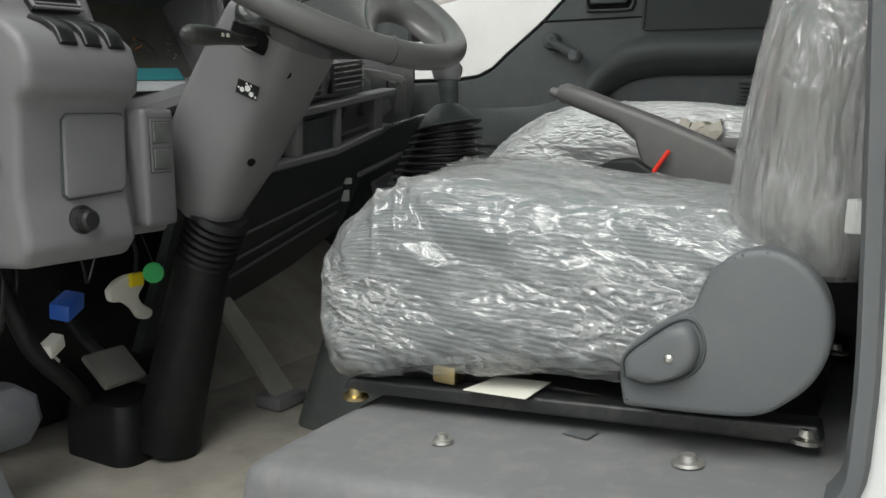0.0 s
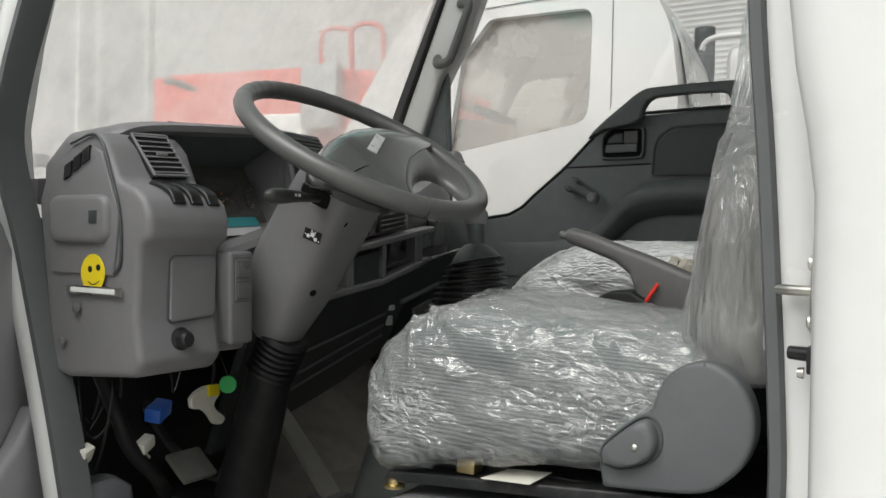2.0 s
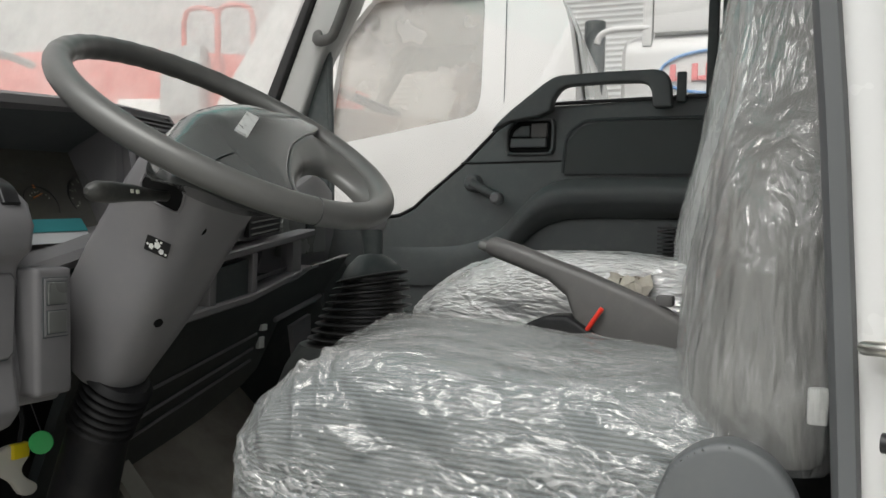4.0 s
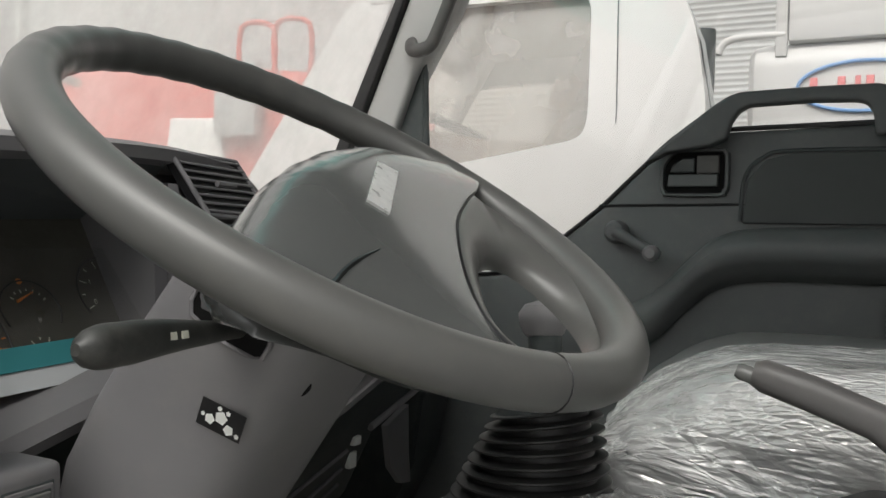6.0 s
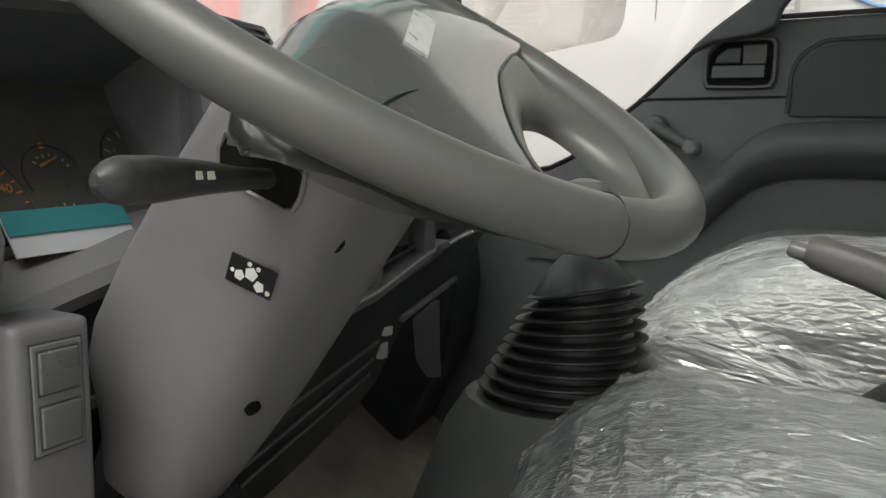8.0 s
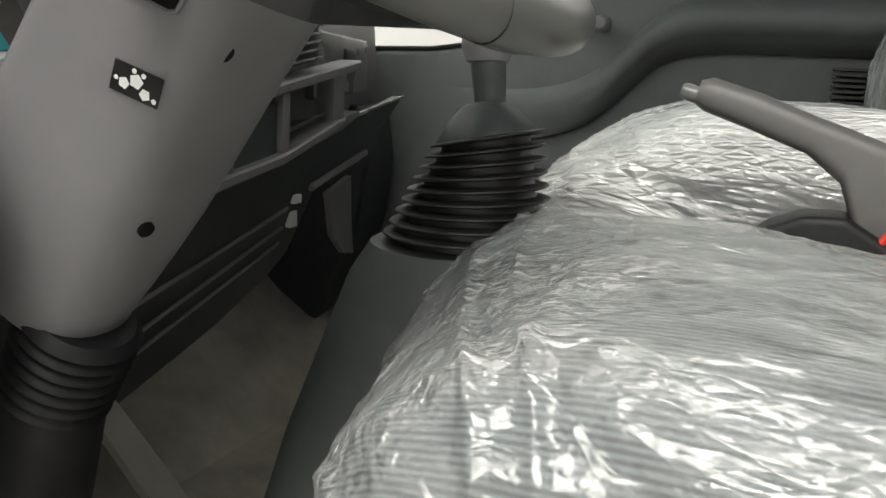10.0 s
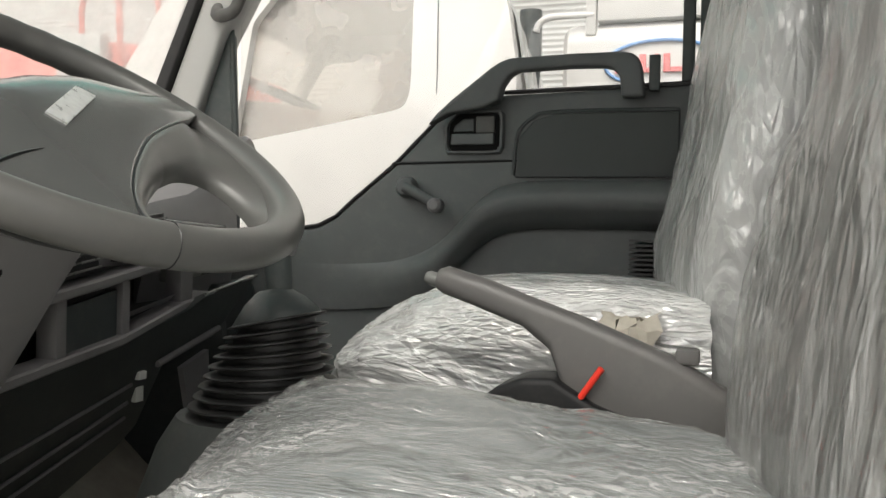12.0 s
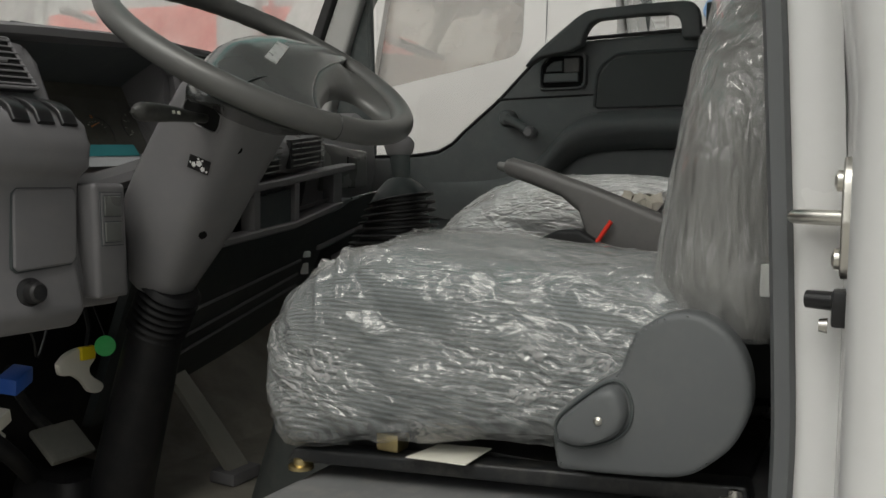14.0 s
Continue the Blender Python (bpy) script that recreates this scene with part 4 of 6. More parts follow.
part("slot_back", bm, BLACK, dash, "dark empty slots")
for y0, y1, za in ((1.505, 1.605, 1.560), (1.655, 1.80, 1.583)):
    bm = bmesh.new()
    sheet(bm, [stack_at(y0, za, -0.004), stack_at(y1, za + (y1 - y0) * 0.12, -0.004), stack_at(y1, za + 0.062 + (y1 - y0) * 0.12, -0.004), stack_at(y0, za + 0.062, -0.004)], 0.012, (-1, 0, 0))
    ctl = part("vent", bm, BLACK, dash, "black centre air outlet")
    for k in range(5):
        bm = bmesh.new()
        tube(bm, [stack_at(y0, za + 0.006 + k * 0.012, 0.002), stack_at(y1, za + 0.006 + k * 0.012 + (y1 - y0) * 0.12, 0.002)], 0.0018, 6)
        part("slat", bm, GREY_SMOOTH, ctl)
bm = bmesh.new()
outline = [(1.16, 1.425), (1.16, 1.13), (1.40, 1.165), (1.54, 1.193), (1.63, 1.213), (1.765, 1.26), (1.812, 1.292), (1.830, 1.395), (2.02, 1.430), (2.12, 1.545), (1.90, 1.512), (1.86, 1.495), (1.66, 1.456), (1.40, 1.432)]
loft(bm, [[stack_at(y, z, o, 0.4) for y, z in outline] for o in (-0.03, -0.010)])
lowp = part("lower_panel", bm, LOWER_SHADED, dash, "dark lower dash panel with ribs")
for ya, za, yb, zb in ((1.30, 1.300, 1.738, 1.378), (1.30, 1.247, 1.745, 1.346), (1.30, 1.212, 1.755, 1.318)):
    bm = bmesh.new()
    tube(bm, [stack_at(ya, za, -0.008, 0.4), stack_at(yb, zb, -0.008, 0.4)], 0.0032, 6)
    part("rib", bm, GREY, lowp)
bm = bmesh.new()
tube(bm, [stack_at(1.802, 1.403, -0.006, 0.4), stack_at(2.015, 1.445, -0.006, 0.4)], 0.006, 8)
part("rail", bm, GREY, lowp)
bm = bmesh.new()
tube(bm, [stack_at(1.90, 1.519, -0.008, 0.4), stack_at(2.12, 1.545, -0.008, 0.4)], 0.003, 6)
part("edge", bm, GREY_SMOOTH, lowp)
for y, z, h in ((1.770, 1.356, 0.026), (1.756, 1.391, 0.014)):
    p = stack_at(y, z, -0.006, 0.4)
    bm = bmesh.new()
    box(bm, p - Vector((0.006, 0.010, h / 2)), p + Vector((0.004, 0.010, h / 2)), 0.002)
    part("clip", bm, PAPER, lowp, "small white clip")
bm = bmesh.new()
loft(bm, [[Vector((x + d, y, z)) for x, y, z in ((-1.088, 1.955, 1.372), (-1.108, 2.072, 1.392), (-1.111, 2.085, 1.30), (-1.112, 2.098, 1.236), (-1.104, 2.045, 1.246), (-1.094, 1.985, 1.290))] for d in (0.0, -0.012)])
part("side_flap", bm, GREY, dash, "loose grey flap under the fascia")
bm = bmesh.new()
prism(bm, [(-1.40, 0.99), (-1.40, 1.52), (-1.02, 1.52), (-1.0, 1.40), (-1.02, 1.25), (-1.15, 0.99)], "y", 2.16, 2.36, 0.02)
part("kick_panel", skew(bm), LOWER_SHADED, dash, "dark kick panel beside the door")
bm = bmesh.new()
loft(bm, [[(-1.10, y, 0.975), (-1.16, y, 1.0 + h), (-1.32, y, 1.10 + h), (-1.49, y, 1.24 + h), (-1.49, y, 0.975)] for y, h in ((1.16, 0.0), (1.5, 0.0), (1.75, 0.03), (1.95, 0.03), (2.36, 0.0))])
part("toe_board", bm, MAT, dash, "dusty grey sloping toe board")

# ---- instruments ----
clus = thing("instrument_cluster", (-1.0, 1.1, 1.59), "dark instrument cluster with orange dial markings", "gauges")
org, ux, uz = Vector((-0.955, 0.955, 1.580)), Vector((-0.005, 1, 0.02)).normalized(), Vector((-0.52, 0, 0.85)).normalized()
nn = ux.cross(uz).normalized()
if nn.x < 0:
    nn = -nn


def on_dial(u, v, d=0.0):
    return org + ux * u + uz * v + nn * d


part("face", sheet(bmesh.new(), [on_dial(0, -0.03), on_dial(0.366, -0.03), on_dial(0.366, 0.055), on_dial(0.318, 0.152), on_dial(0, 0.133)], 0.008, -nn), DIAL, clus, "dark printed dial board")


def ticks(cu, cv, r, a0, a1, n, ln, mat, name, wide=0.0012):
    bm = bmesh.new()
    for k in range(n):
        a = radians(a0 + (a1 - a0) * k / (n - 1))
        c, s = math.cos(a), math.sin(a)
        l = ln * (1.6 if k % 2 == 0 else 1)
        pts = [on_dial(cu + c * q - s * w, cv + s * q + c * w, 0.0008) for q, w in ((r, -wide), (r, wide), (r - l, wide), (r - l, -wide))]
        bm.faces.new([bm.verts.new(p) for p in pts])
    return part(name, bm, mat, clus)


ticks(0.075, 0.016, 0.0705, 214, -8, 28, 0.004, ORANGE_INK, "speed_ticks", 0.0007)
ticks(0.2725, 0.062, 0.036, 205, -15, 10, 0.0045, PALE_INK, "gauge_ticks", 0.0006)
ticks(0.178, 0.050, 0.021, 140, 30, 7, 0.0022, PALE_INK, "gauge_ticks", 0.0007)
ticks(0.178, 0.002, 0.022, 120, 20, 5, 0.003, PALE_INK, "gauge_ticks", 0.0007)

for cu_, cv_, r_ in ((0.075, 0.016, 0.073), (0.2725, 0.062, 0.039), (0.178, 0.050, 0.029)):
    bm = bmesh.new()
    tube(bm, [on_dial(cu_ + r_ * math.cos(radians(a)), cv_ + r_ * math.sin(radians(a)), 0.001) for a in range(-30, 211, 8)], 0.0009, 6)
    part("dial_ring", bm, BLACK, clus, "thin black dial surround")


def text(name, body, size, at, right, up, mat, parent, lift=0.0012):
    cu = bpy.data.curves.new(name, "FONT")
    cu.body, cu.size, cu.align_x, cu.align_y = body, size, "CENTER", "CENTER"
    tmp = new(name, cu)
    me = bpy.data.meshes.new_from_object(tmp.evaluated_get(bpy.context.evaluated_depsgraph_get()))
    bpy.data.objects.remove(tmp)
    bpy.data.curves.remove(cu)
    r, u = Vector(right).normalized(), Vector(up).normalized()
    n = r.cross(u)
    m = Matrix((r, u, n)).transposed().to_4x4()
    m.translation = Vector(at) + n * lift
    me.transform(m)
    me.materials.append(mat)
    ob = new(name, me)
    ob.parent = parent
    ob.matrix_parent_inverse = Matrix.Translation(-base_of(parent))
    return ob


for k, word in enumerate(("0", "20", "40", "60", "80", "100", "120", "140", "160")):
    a = radians(210 - 26.6 * k)
    text("numeral", word, 0.0115, on_dial(0.075 + 0.0555 * math.cos(a), 0.016 + 0.0555 * math.sin(a)), ux, uz, ORANGE_INK, clus)
for word, a in (("0", 200), ("1", 150), ("2", 95), ("3", 40)):
    text("numeral", word, 0.0075, on_dial(0.2725 + 0.0255 * math.cos(radians(a)), 0.062 + 0.0255 * math.sin(radians(a))), ux, uz, PALE_INK, clus)
for cu_, cv_, a, ln in ((0.2725, 0.046, 50, 0.016), (0.166, 0.058, 25, 0.020), (0.172, 0.002, 40, 0.022)):
    bm = bmesh.new()
    tube(bm, [on_dial(cu_, cv_, 0.003), on_dial(cu_ + ln * math.cos(radians(a)), cv_ + ln * math.sin(radians(a)), 0.003)], [0.0014, 0.0005], 6)
    part("needle", bm, ORANGE_INK, clus, "orange needle")
bm = bmesh.new()
tube(bm, [on_dial(0.075, 0.016, 0.004), on_dial(0.028, -0.012, 0.004)], [0.002, 0.0008], 6)
part("needle", bm, ORANGE_INK, clus, "orange needle")
for u, v in ((0.1755, 0.0785), (0.300, 0.050)):
    bm = bmesh.new()
    lathe(bm, [(0.0030, 0), (0.0030, 0.0006)], on_dial(u, v, 0.0005), nn, 8)
    part("symbol", bm, ORANGE_INK, clus, "small orange symbol")
bm = bmesh.new()
tube(bm, [on_dial(0.100, -0.014, 0.012), on_dial(0.131, -0.002, 0.014)], 0.0032, 8)
part("trip_stem", bm, BLACK, clus, "black trip reset stem")
lens = part("lens", sheet(bmesh.new(), [on_dial(0, -0.005, 0.03), on_dial(0.285, -0.005, 0.03), on_dial(0.285, 0.105, 0.012), on_dial(0, 0.105, 0.012)], 0.001, nn), LENS, clus, "clear lens")
lens.visible_shadow = False
# Reflection in the lens, painted on a fixed sheet: white below, teal above.
card = tagged(part("card", sheet(bmesh.new(), [(-0.912, 1.048, 1.568), (-0.912, 1.160, 1.574), (-0.930, 1.155, 1.604), (-0.930, 1.046, 1.598)], 0.0015, (1, 0, 0.6)), PALE_REFLECTION), "white and teal lens reflection built as a sheet under the dials", "card")
part("band", sheet(bmesh.new(), [(-0.9190, 1.047, 1.5835), (-0.9190, 1.158, 1.5895), (-0.9302, 1.155, 1.6065), (-0.9302, 1.046, 1.6005)], 0.0012, (1, 0, 0.6)), TEAL_REFLECTION, card, "teal upper part of the painted reflection")


# ---- steering column and wheel ----
HUB = Vector((-0.6595, 1.1429, 1.7287))
AXIS = Vector((math.cos(radians(59.5)), -0.0577, math.sin(radians(59.5)))).normalized()
SIDE = Vector((0, 1, 0.03)).normalized()
SIDE = (SIDE - AXIS * SIDE.dot(AXIS)).normalized()
FORE = AXIS.cross(SIDE).normalized()
if FORE.x > 0:
    FORE = -FORE
# FORE points to the windscreen within the rim's plane


def on_wheel(f, s, h):
    return HUB + FORE * f + SIDE * s + AXIS * h


def on_cheek(f, h, out=0.0):
    """A place on the shroud's door-side face."""
    n = (SIDE + FORE * 0.182).normalized()
    return on_wheel(f, -0.098 + (0.06 - f) * 0.182, h) - n * out


def cornered(quad, radii, n=6):
    """A four-sided outline with a rounding of its own at each corner."""
    res = []
    for k, (p, r) in enumerate(zip(quad, radii)):
        p, a, c = Vector(p), Vector(quad[k - 1]), Vector(quad[(k + 1) % 4])
        u, w = p + (a - p).normalized() * r, p + (c - p).normalized() * r
        for j in range(n + 1):
            t = j / n
            res.append(u * (1 - t) ** 2 + p * 2 * t * (1 - t) + w * t * t)
    return res


col = thing("steering_column", (-0.75, 1.11, 1.0), "grey plastic steering column cover with a sticker and ribbed boot", "steering column")
loops = []
for h, ff, fb, lf, lb, rf, rb, r in ((-0.050, 0.030, -0.046, -0.080, -0.070, 0.030, 0.040, 0.014), (-0.060, 0.042, -0.058, -0.0935, -0.0755, 0.039, 0.052, 0.018), (-0.072, 0.047, -0.0625, -0.0956, -0.0757, 0.041, 0.056, 0.020), (-0.14, 0.058, -0.060, -0.0976, -0.0762, 0.042, 0.051, 0.026), (-0.21, 0.066, -0.058, -0.099, -0.0765, 0.042, 0.046, 0.030),
                                     (-0.265, 0.069, -0.057, -0.0985, -0.0765, 0.042, 0.041, 0.034), (-0.30, 0.066, -0.055, -0.094, -0.0755, 0.039, 0.035, 0.036), (-0.33, 0.052, -0.053, -0.085, -0.074, 0.034, 0.028, 0.036), (-0.36, 0.038, -0.050, -0.080, -0.070, 0.030, 0.020, 0.034), (-0.388, 0.026, -0.047, -0.077, -0.064, 0.028, 0.014, 0.030), (-0.397, 0.018, -0.040, -0.068, -0.056, 0.020, 0.008, 0.026)):
    loops.append([on_wheel(p.x, p.y, h) for p in cornered([(ff, lf), (fb, lb), (fb, rb), (ff, rf)], (0.020, r * 1.25, r * 1.25, 0.020))])
part("cover", loft(bmesh.new(), loops), GREY, col, "grey two-piece column shroud", angle=50)
prof = [(0.040, 0)]
for k in range(7):
    prof += [(0.046, -0.006 - k * 0.012), (0.048, -0.009 - k * 0.012), (0.040, -0.011 - k * 0.012), (0.040, -0.015 - k * 0.012)]
BOOT = on_wheel(-0.025, -0.027, -0.377)
part("ribbed_boot", lathe(bmesh.new(), prof, BOOT, AXIS, 24), RUBBER, col, "black ribbed rubber boot")
a, b = BOOT - AXIS * 0.075, Vector((-0.955, 1.135, 1.0))
part("lower_tube", tube(bmesh.new(), [a, a.lerp(b, 0.3), a.lerp(b, 0.8), b], [0.042, 0.046, 0.050, 0.056], 20), RUBBER, col, "black column tube")
bm = bmesh.new()
loft(bm, [[(cx + x, cy + y, z) for x, y in rounded(w, d, r, 6)] for cx, cy, w, d, r, z in ((-1.03, 1.105, 0.15, 0.12, 0.03, 0.978), (-1.03, 1.105, 0.15, 0.12, 0.03, 1.05), (-1.035, 1.107, 0.135, 0.105, 0.03, 1.075), (-1.04, 1.11, 0.10, 0.08, 0.03, 1.082))])
part("floor_boot", bm, RUBBER, col, "black rubber floor boot")
# shroud mouth with the stalk
MOUTH = [(0.0215, -0.083), (0.016, -0.0765), (-0.010, -0.0738), (-0.029, -0.0734), (-0.0365, -0.0785), (-0.0395, -0.092), (-0.0385, -0.102), (-0.0335, -0.1055), (-0.0075, -0.1085), (0.018, -0.1045), (0.0225, -0.095)]
# The opening isn't cut: a black sheet on the cheek paints its inner shade.
part("stalk_opening", sheet(bmesh.new(), [on_cheek(f, h, 0.0012) for f, h in MOUTH], 0.008, SIDE), HOLE_BLACK, col, "flat black sheet for the shade inside the stalk opening")
bm = bmesh.new()
tube(bm, [on_cheek(f, h, 0.0012) for f, h in MOUTH], 0.0018, 6, closed=True)
part("opening_lip", bm, GREY, col)
bm = bmesh.new()
root, tip = on_cheek(-0.016, -0.094, -0.004), on_wheel(-0.021, -0.219, -0.083)
line_ = curve([root, root.lerp(tip, 0.25), root.lerp(tip, 0.5) + AXIS * 0.001, root.lerp(tip, 0.8), tip], 6)
tube(bm, line_, [0.0068 + 0.0062 * min(1.0, max(0.0, (k / (len(line_) - 1) - 0.12) / 0.55)) ** 1.3 - (0.0 if k < len(line_) - 4 else (0.0005, 0.0018, 0.0045, 0.0095)[k - len(line_) + 4]) for k in range(len(line_))], 14, flat=0.9)
stalk = part("stalk", bm, STALK, col, "black indicator stalk")
for k, d in enumerate((0.50, 0.57)):
    bm = bmesh.new()
    p = root.lerp(tip, d) - SIDE * 0.0 + AXIS * 0.0080 - FORE * 0.0085
    box(bm, (-0.0022, -0.0022, -0.0008), (0.0022, 0.0022, 0.0008), 0.0, turn=Matrix.Translation(p) @ Vector((0, 0, 1)).rotation_difference((AXIS - FORE)).to_matrix().to_4x4())
    part("symbol", bm, PALE_INK, stalk, "small pale printed symbol")
dec = part("decal", sheet(bmesh.new(), [on_cheek(f, h, 0.0010) for f, h in ((-0.0140, -0.1495), (-0.0472, -0.1440), (-0.0500, -0.1635), (-0.0168, -0.1690))], 0.0008, -SIDE), BLACK, col, "black sticker with white pentagon marks")


def pentagon(u, v, r, turn=0.0):
    """A white mark at u across and v down the sticker."""
    f, h = -0.0140 - 0.0332 * u - 0.0028 * v, -0.1495 + 0.0055 * u - 0.0195 * v
    bm = bmesh.new()
    bm.faces.new([bm.verts.new(on_cheek(f + r * math.cos(radians(72 * k + turn)), h + r * math.sin(radians(72 * k + turn)), 0.0022)) for k in range(5)])
    part("mark", bm, PAPER, dec)


pentagon(0.50, 0.42, 0.0050, 88)
pentagon(0.27, 0.62, 0.0040, 20)
pentagon(0.72, 0.72, 0.0040, 50)
pentagon(0.42, 0.12, 0.0019)
pentagon(0.62, 0.16, 0.0019)
pentagon(0.10, 0.55, 0.0017)
pentagon(0.92, 0.80, 0.0019)
# Screw recesses: black discs paint their shade on the grey cover.
for s, h in ((-0.050, -0.118), (-0.048, -0.262)):
    bm = bmesh.new()
    lathe(bm, [(0.0062, -0.006), (0.0062, 0.0006), (0.003, 0.0007)], on_wheel(-0.0595 + (0.002 if h < -0.2 else 0), s, h), -FORE - SIDE * 0.25, 14)
    part("screw_hole", bm, HOLE_BLACK, col, "black disc for the shade in a screw recess")

wheel = thing("steering_wheel", HUB, "dark grey steering wheel with padded hub and square badge", "steering wheel")
R, RT = 0.2183, 0.0166
bm = bmesh.new()
N = 160
pts, rad = [], []
for k in range(N):
    a = 2 * math.pi * k / N
    pts.append(on_wheel(R * math.cos(a), R * math.sin(a), 0))
    grip = max(0.0, math.cos(a) - 0.55) / 0.45
    rad.append(RT - 0.0009 * min(1.0, grip * 3) * (0.5 + 0.5 * math.cos(k * 2 * math.pi / 4)))
tube(bm, pts, rad, 20, closed=True)
rim = part("rim", bm, WHEEL, wheel, "smooth dark grey rim with finger grips")
for a in (201,):
    ang = radians(a)
    p = [on_wheel((R + (RT + 0.0002) * math.cos(q)) * math.cos(ang), (R + (RT + 0.0002) * math.cos(q)) * math.sin(ang), (RT + 0.0002) * math.sin(q)) for q in [2 * math.pi * k / 20 for k in range(20)]]
    part("seam", tube(bmesh.new(), p, 0.0006, 5, closed=True), BLACK, rim)


def star(poly, c, m=72):
    """The outline met by m even rays from c."""
    res = []
    for k in range(m):
        dx, dy = math.cos(2 * math.pi * k / m), math.sin(2 * math.pi * k / m)
        far = 0.0
        for (ax, ay), (bx, by) in zip(poly, poly[1:] + poly[:1]):
            ex, ey = bx - ax, by - ay
            den = dx * ey - dy * ex
            if abs(den) < 1e-12:
                continue
            wx, wy = ax - c[0], ay - c[1]
            t, s = (wx * ey - wy * ex) / den, (wx * dy - wy * dx) / den
            if -1e-6 <= s <= 1 + 1e-6:
                far = max(far, t)
        res.append((c[0] + dx * far, c[1] + dy * far))
    return res


def arc(a0, a1, r, n):
    return [(r * math.cos(radians(a0 + (a1 - a0) * k / n)), r * math.sin(radians(a0 + (a1 - a0) * k / n))) for k in range(n + 1)]


def smoothed(poly, n=5):
    return [(p.x, p.y) for p in curve([Vector((x, y, 0)) for x, y in poly], n)]


def ease(x):
    x = min(1.0, max(0.0, x))
    return x * x * (3 - 2 * x)


def pad_height(f, s):
    """The padded hub: tilted towards the driver, falling away to the door side."""
    return 0.010 + 0.16 * (0.075 * math.tanh((f + 0.035) / 0.075)) - 0.016 * ease((-s - 0.03) / 0.13) - 0.004 * ease((-f - 0.06) / 0.12)


SEAM = smoothed([(0.002, 0.215), (-0.010, 0.172), (-0.024, 0.130), (-0.047, 0.076), (-0.073, 0.036), (-0.102, -0.001), (-0.133, -0.033), (-0.166, -0.054), (-0.204, -0.070)])
HOLE_1 = smoothed([(-0.088, 0.060), (-0.079, 0.098), (-0.092, 0.132), (-0.132, 0.134), (-0.168, 0.112), (-0.190, 0.074), (-0.198, 0.032), (-0.187, -0.010), (-0.168, -0.027), (-0.150, -0.028), (-0.133, -0.012), (-0.107, 0.026), (-0.088, 0.060)])[:-1]
c1 = (-0.140, 0.055)
o1, h1 = star(SEAM + arc(199, 91, 0.216, 18), c1, 120), star(HOLE_1, c1, 120)
rings_ = []
for q, dh in ((0.0, -0.014), (0.0, -0.002), (0.05, 0.0005), (0.25, 0.001), (0.5, -0.001), (0.75, -0.0045), (0.92, -0.010), (1.0, -0.017), (0.97, -0.026)):
    rings_.append([on_wheel(o[0] + (i[0] - o[0]) * q, o[1] + (i[1] - o[1]) * q, pad_height(o[0] + (i[0] - o[0]) * q, o[1] + (i[1] - o[1]) * q) * ease((0.205 - math.hypot(*o)) / 0.06 + q) + dh) for o, i in zip(o1, h1)])
part("spoke", loft(bmesh.new(), rings_, cap=False), WHEEL, wheel, "wide spoke with a teardrop opening", angle=80)
FREE = smoothed([(-0.095, -0.190), (-0.062, -0.178), (-0.034, -0.160), (-0.004, -0.127), (0.024, -0.077), (0.046, -0.025), (0.063, 0.030), (0.076, 0.080), (0.080, 0.122), (0.064, 0.168), (0.044, 0.208)], 5)
PAD = FREE + SEAM[1:-1] + arc(200, 243, 0.213, 8)
cp = (-0.030, 0.010)
pd = star(PAD, cp, 144)
raw = [1.0 if min((f - a) ** 2 + (s - b) ** 2 for a, b in FREE[4:-4]) < 2.0e-5 else 0.0 for f, s in pd]
free = [ease(sum(raw[(k + j) % 144] for j in range(-7, 8)) / 15) for k in range(144)]
rings_ = []
for q in (0.03, 0.14, 0.28, 0.42, 0.55, 0.66, 0.75, 0.82, 0.88, 0.93, 0.965, 0.988, 1.0):
    row = []
    for (f, s), w in zip(pd, free):
        x, y = cp[0] + (f - cp[0]) * q, cp[1] + (s - cp[1]) * q
        roll = max(0.0, (q - 0.50) / 0.50)
        h = pad_height(x, y) - w * 0.050 * (1 - math.sqrt(max(0.0, 1 - roll ** 2.6))) - (1 - w) * 0.0030 * max(0.0, (q - 0.965) / 0.035) ** 2
        row.append(on_wheel(x, y, h))
    rings_.append(row)
rings_.append([on_wheel(cp[0] + (f - cp[0]) * 0.97, cp[1] + (s - cp[1]) * 0.97, -0.018 - 0.050 * w) for (f, s), w in zip(pd, free)])
rings_.append([on_wheel(f * 0.5, s * 0.5, -0.072) for f, s in pd])
part("hub_pad", loft(bmesh.new(), rings_), PAD_PLASTIC, wheel, "smooth domed horn pad", angle=100)
bm = bmesh.new()
tube(bm, [on_wheel(f, s, pad_height(f, s) * ease((0.205 - math.hypot(f, s)) / 0.06) - 0.0005) for f, s in SEAM[1:-2]], 0.0013, 6)
tube(bm, curve([on_wheel(f, s, pad_height(f, s) + 0.0002) for f, s in ((-0.095, -0.152), (-0.087, -0.132), (-0.078, -0.110), (-0.073, -0.088), (-0.071, -0.068))], 5), [0.0022] * 8 + [0.0016] * 7 + [0.0012, 0.0011, 0.0010, 0.0008, 0.0005, 0.0003], 5)
part("pad_seam", bm, BLACK, wheel, "dark joint line")
part("hub_back", lathe(bmesh.new(), [(0.036, -0.10), (0.038, -0.075), (0.048, -0.055)], on_wheel(-0.012, -0.01, 0), AXIS, 24), DARK, wheel)
BADGE_AT = [(0.019, 0.041), (0.006, 0.054), (-0.043, -0.023), (-0.029, -0.034)]
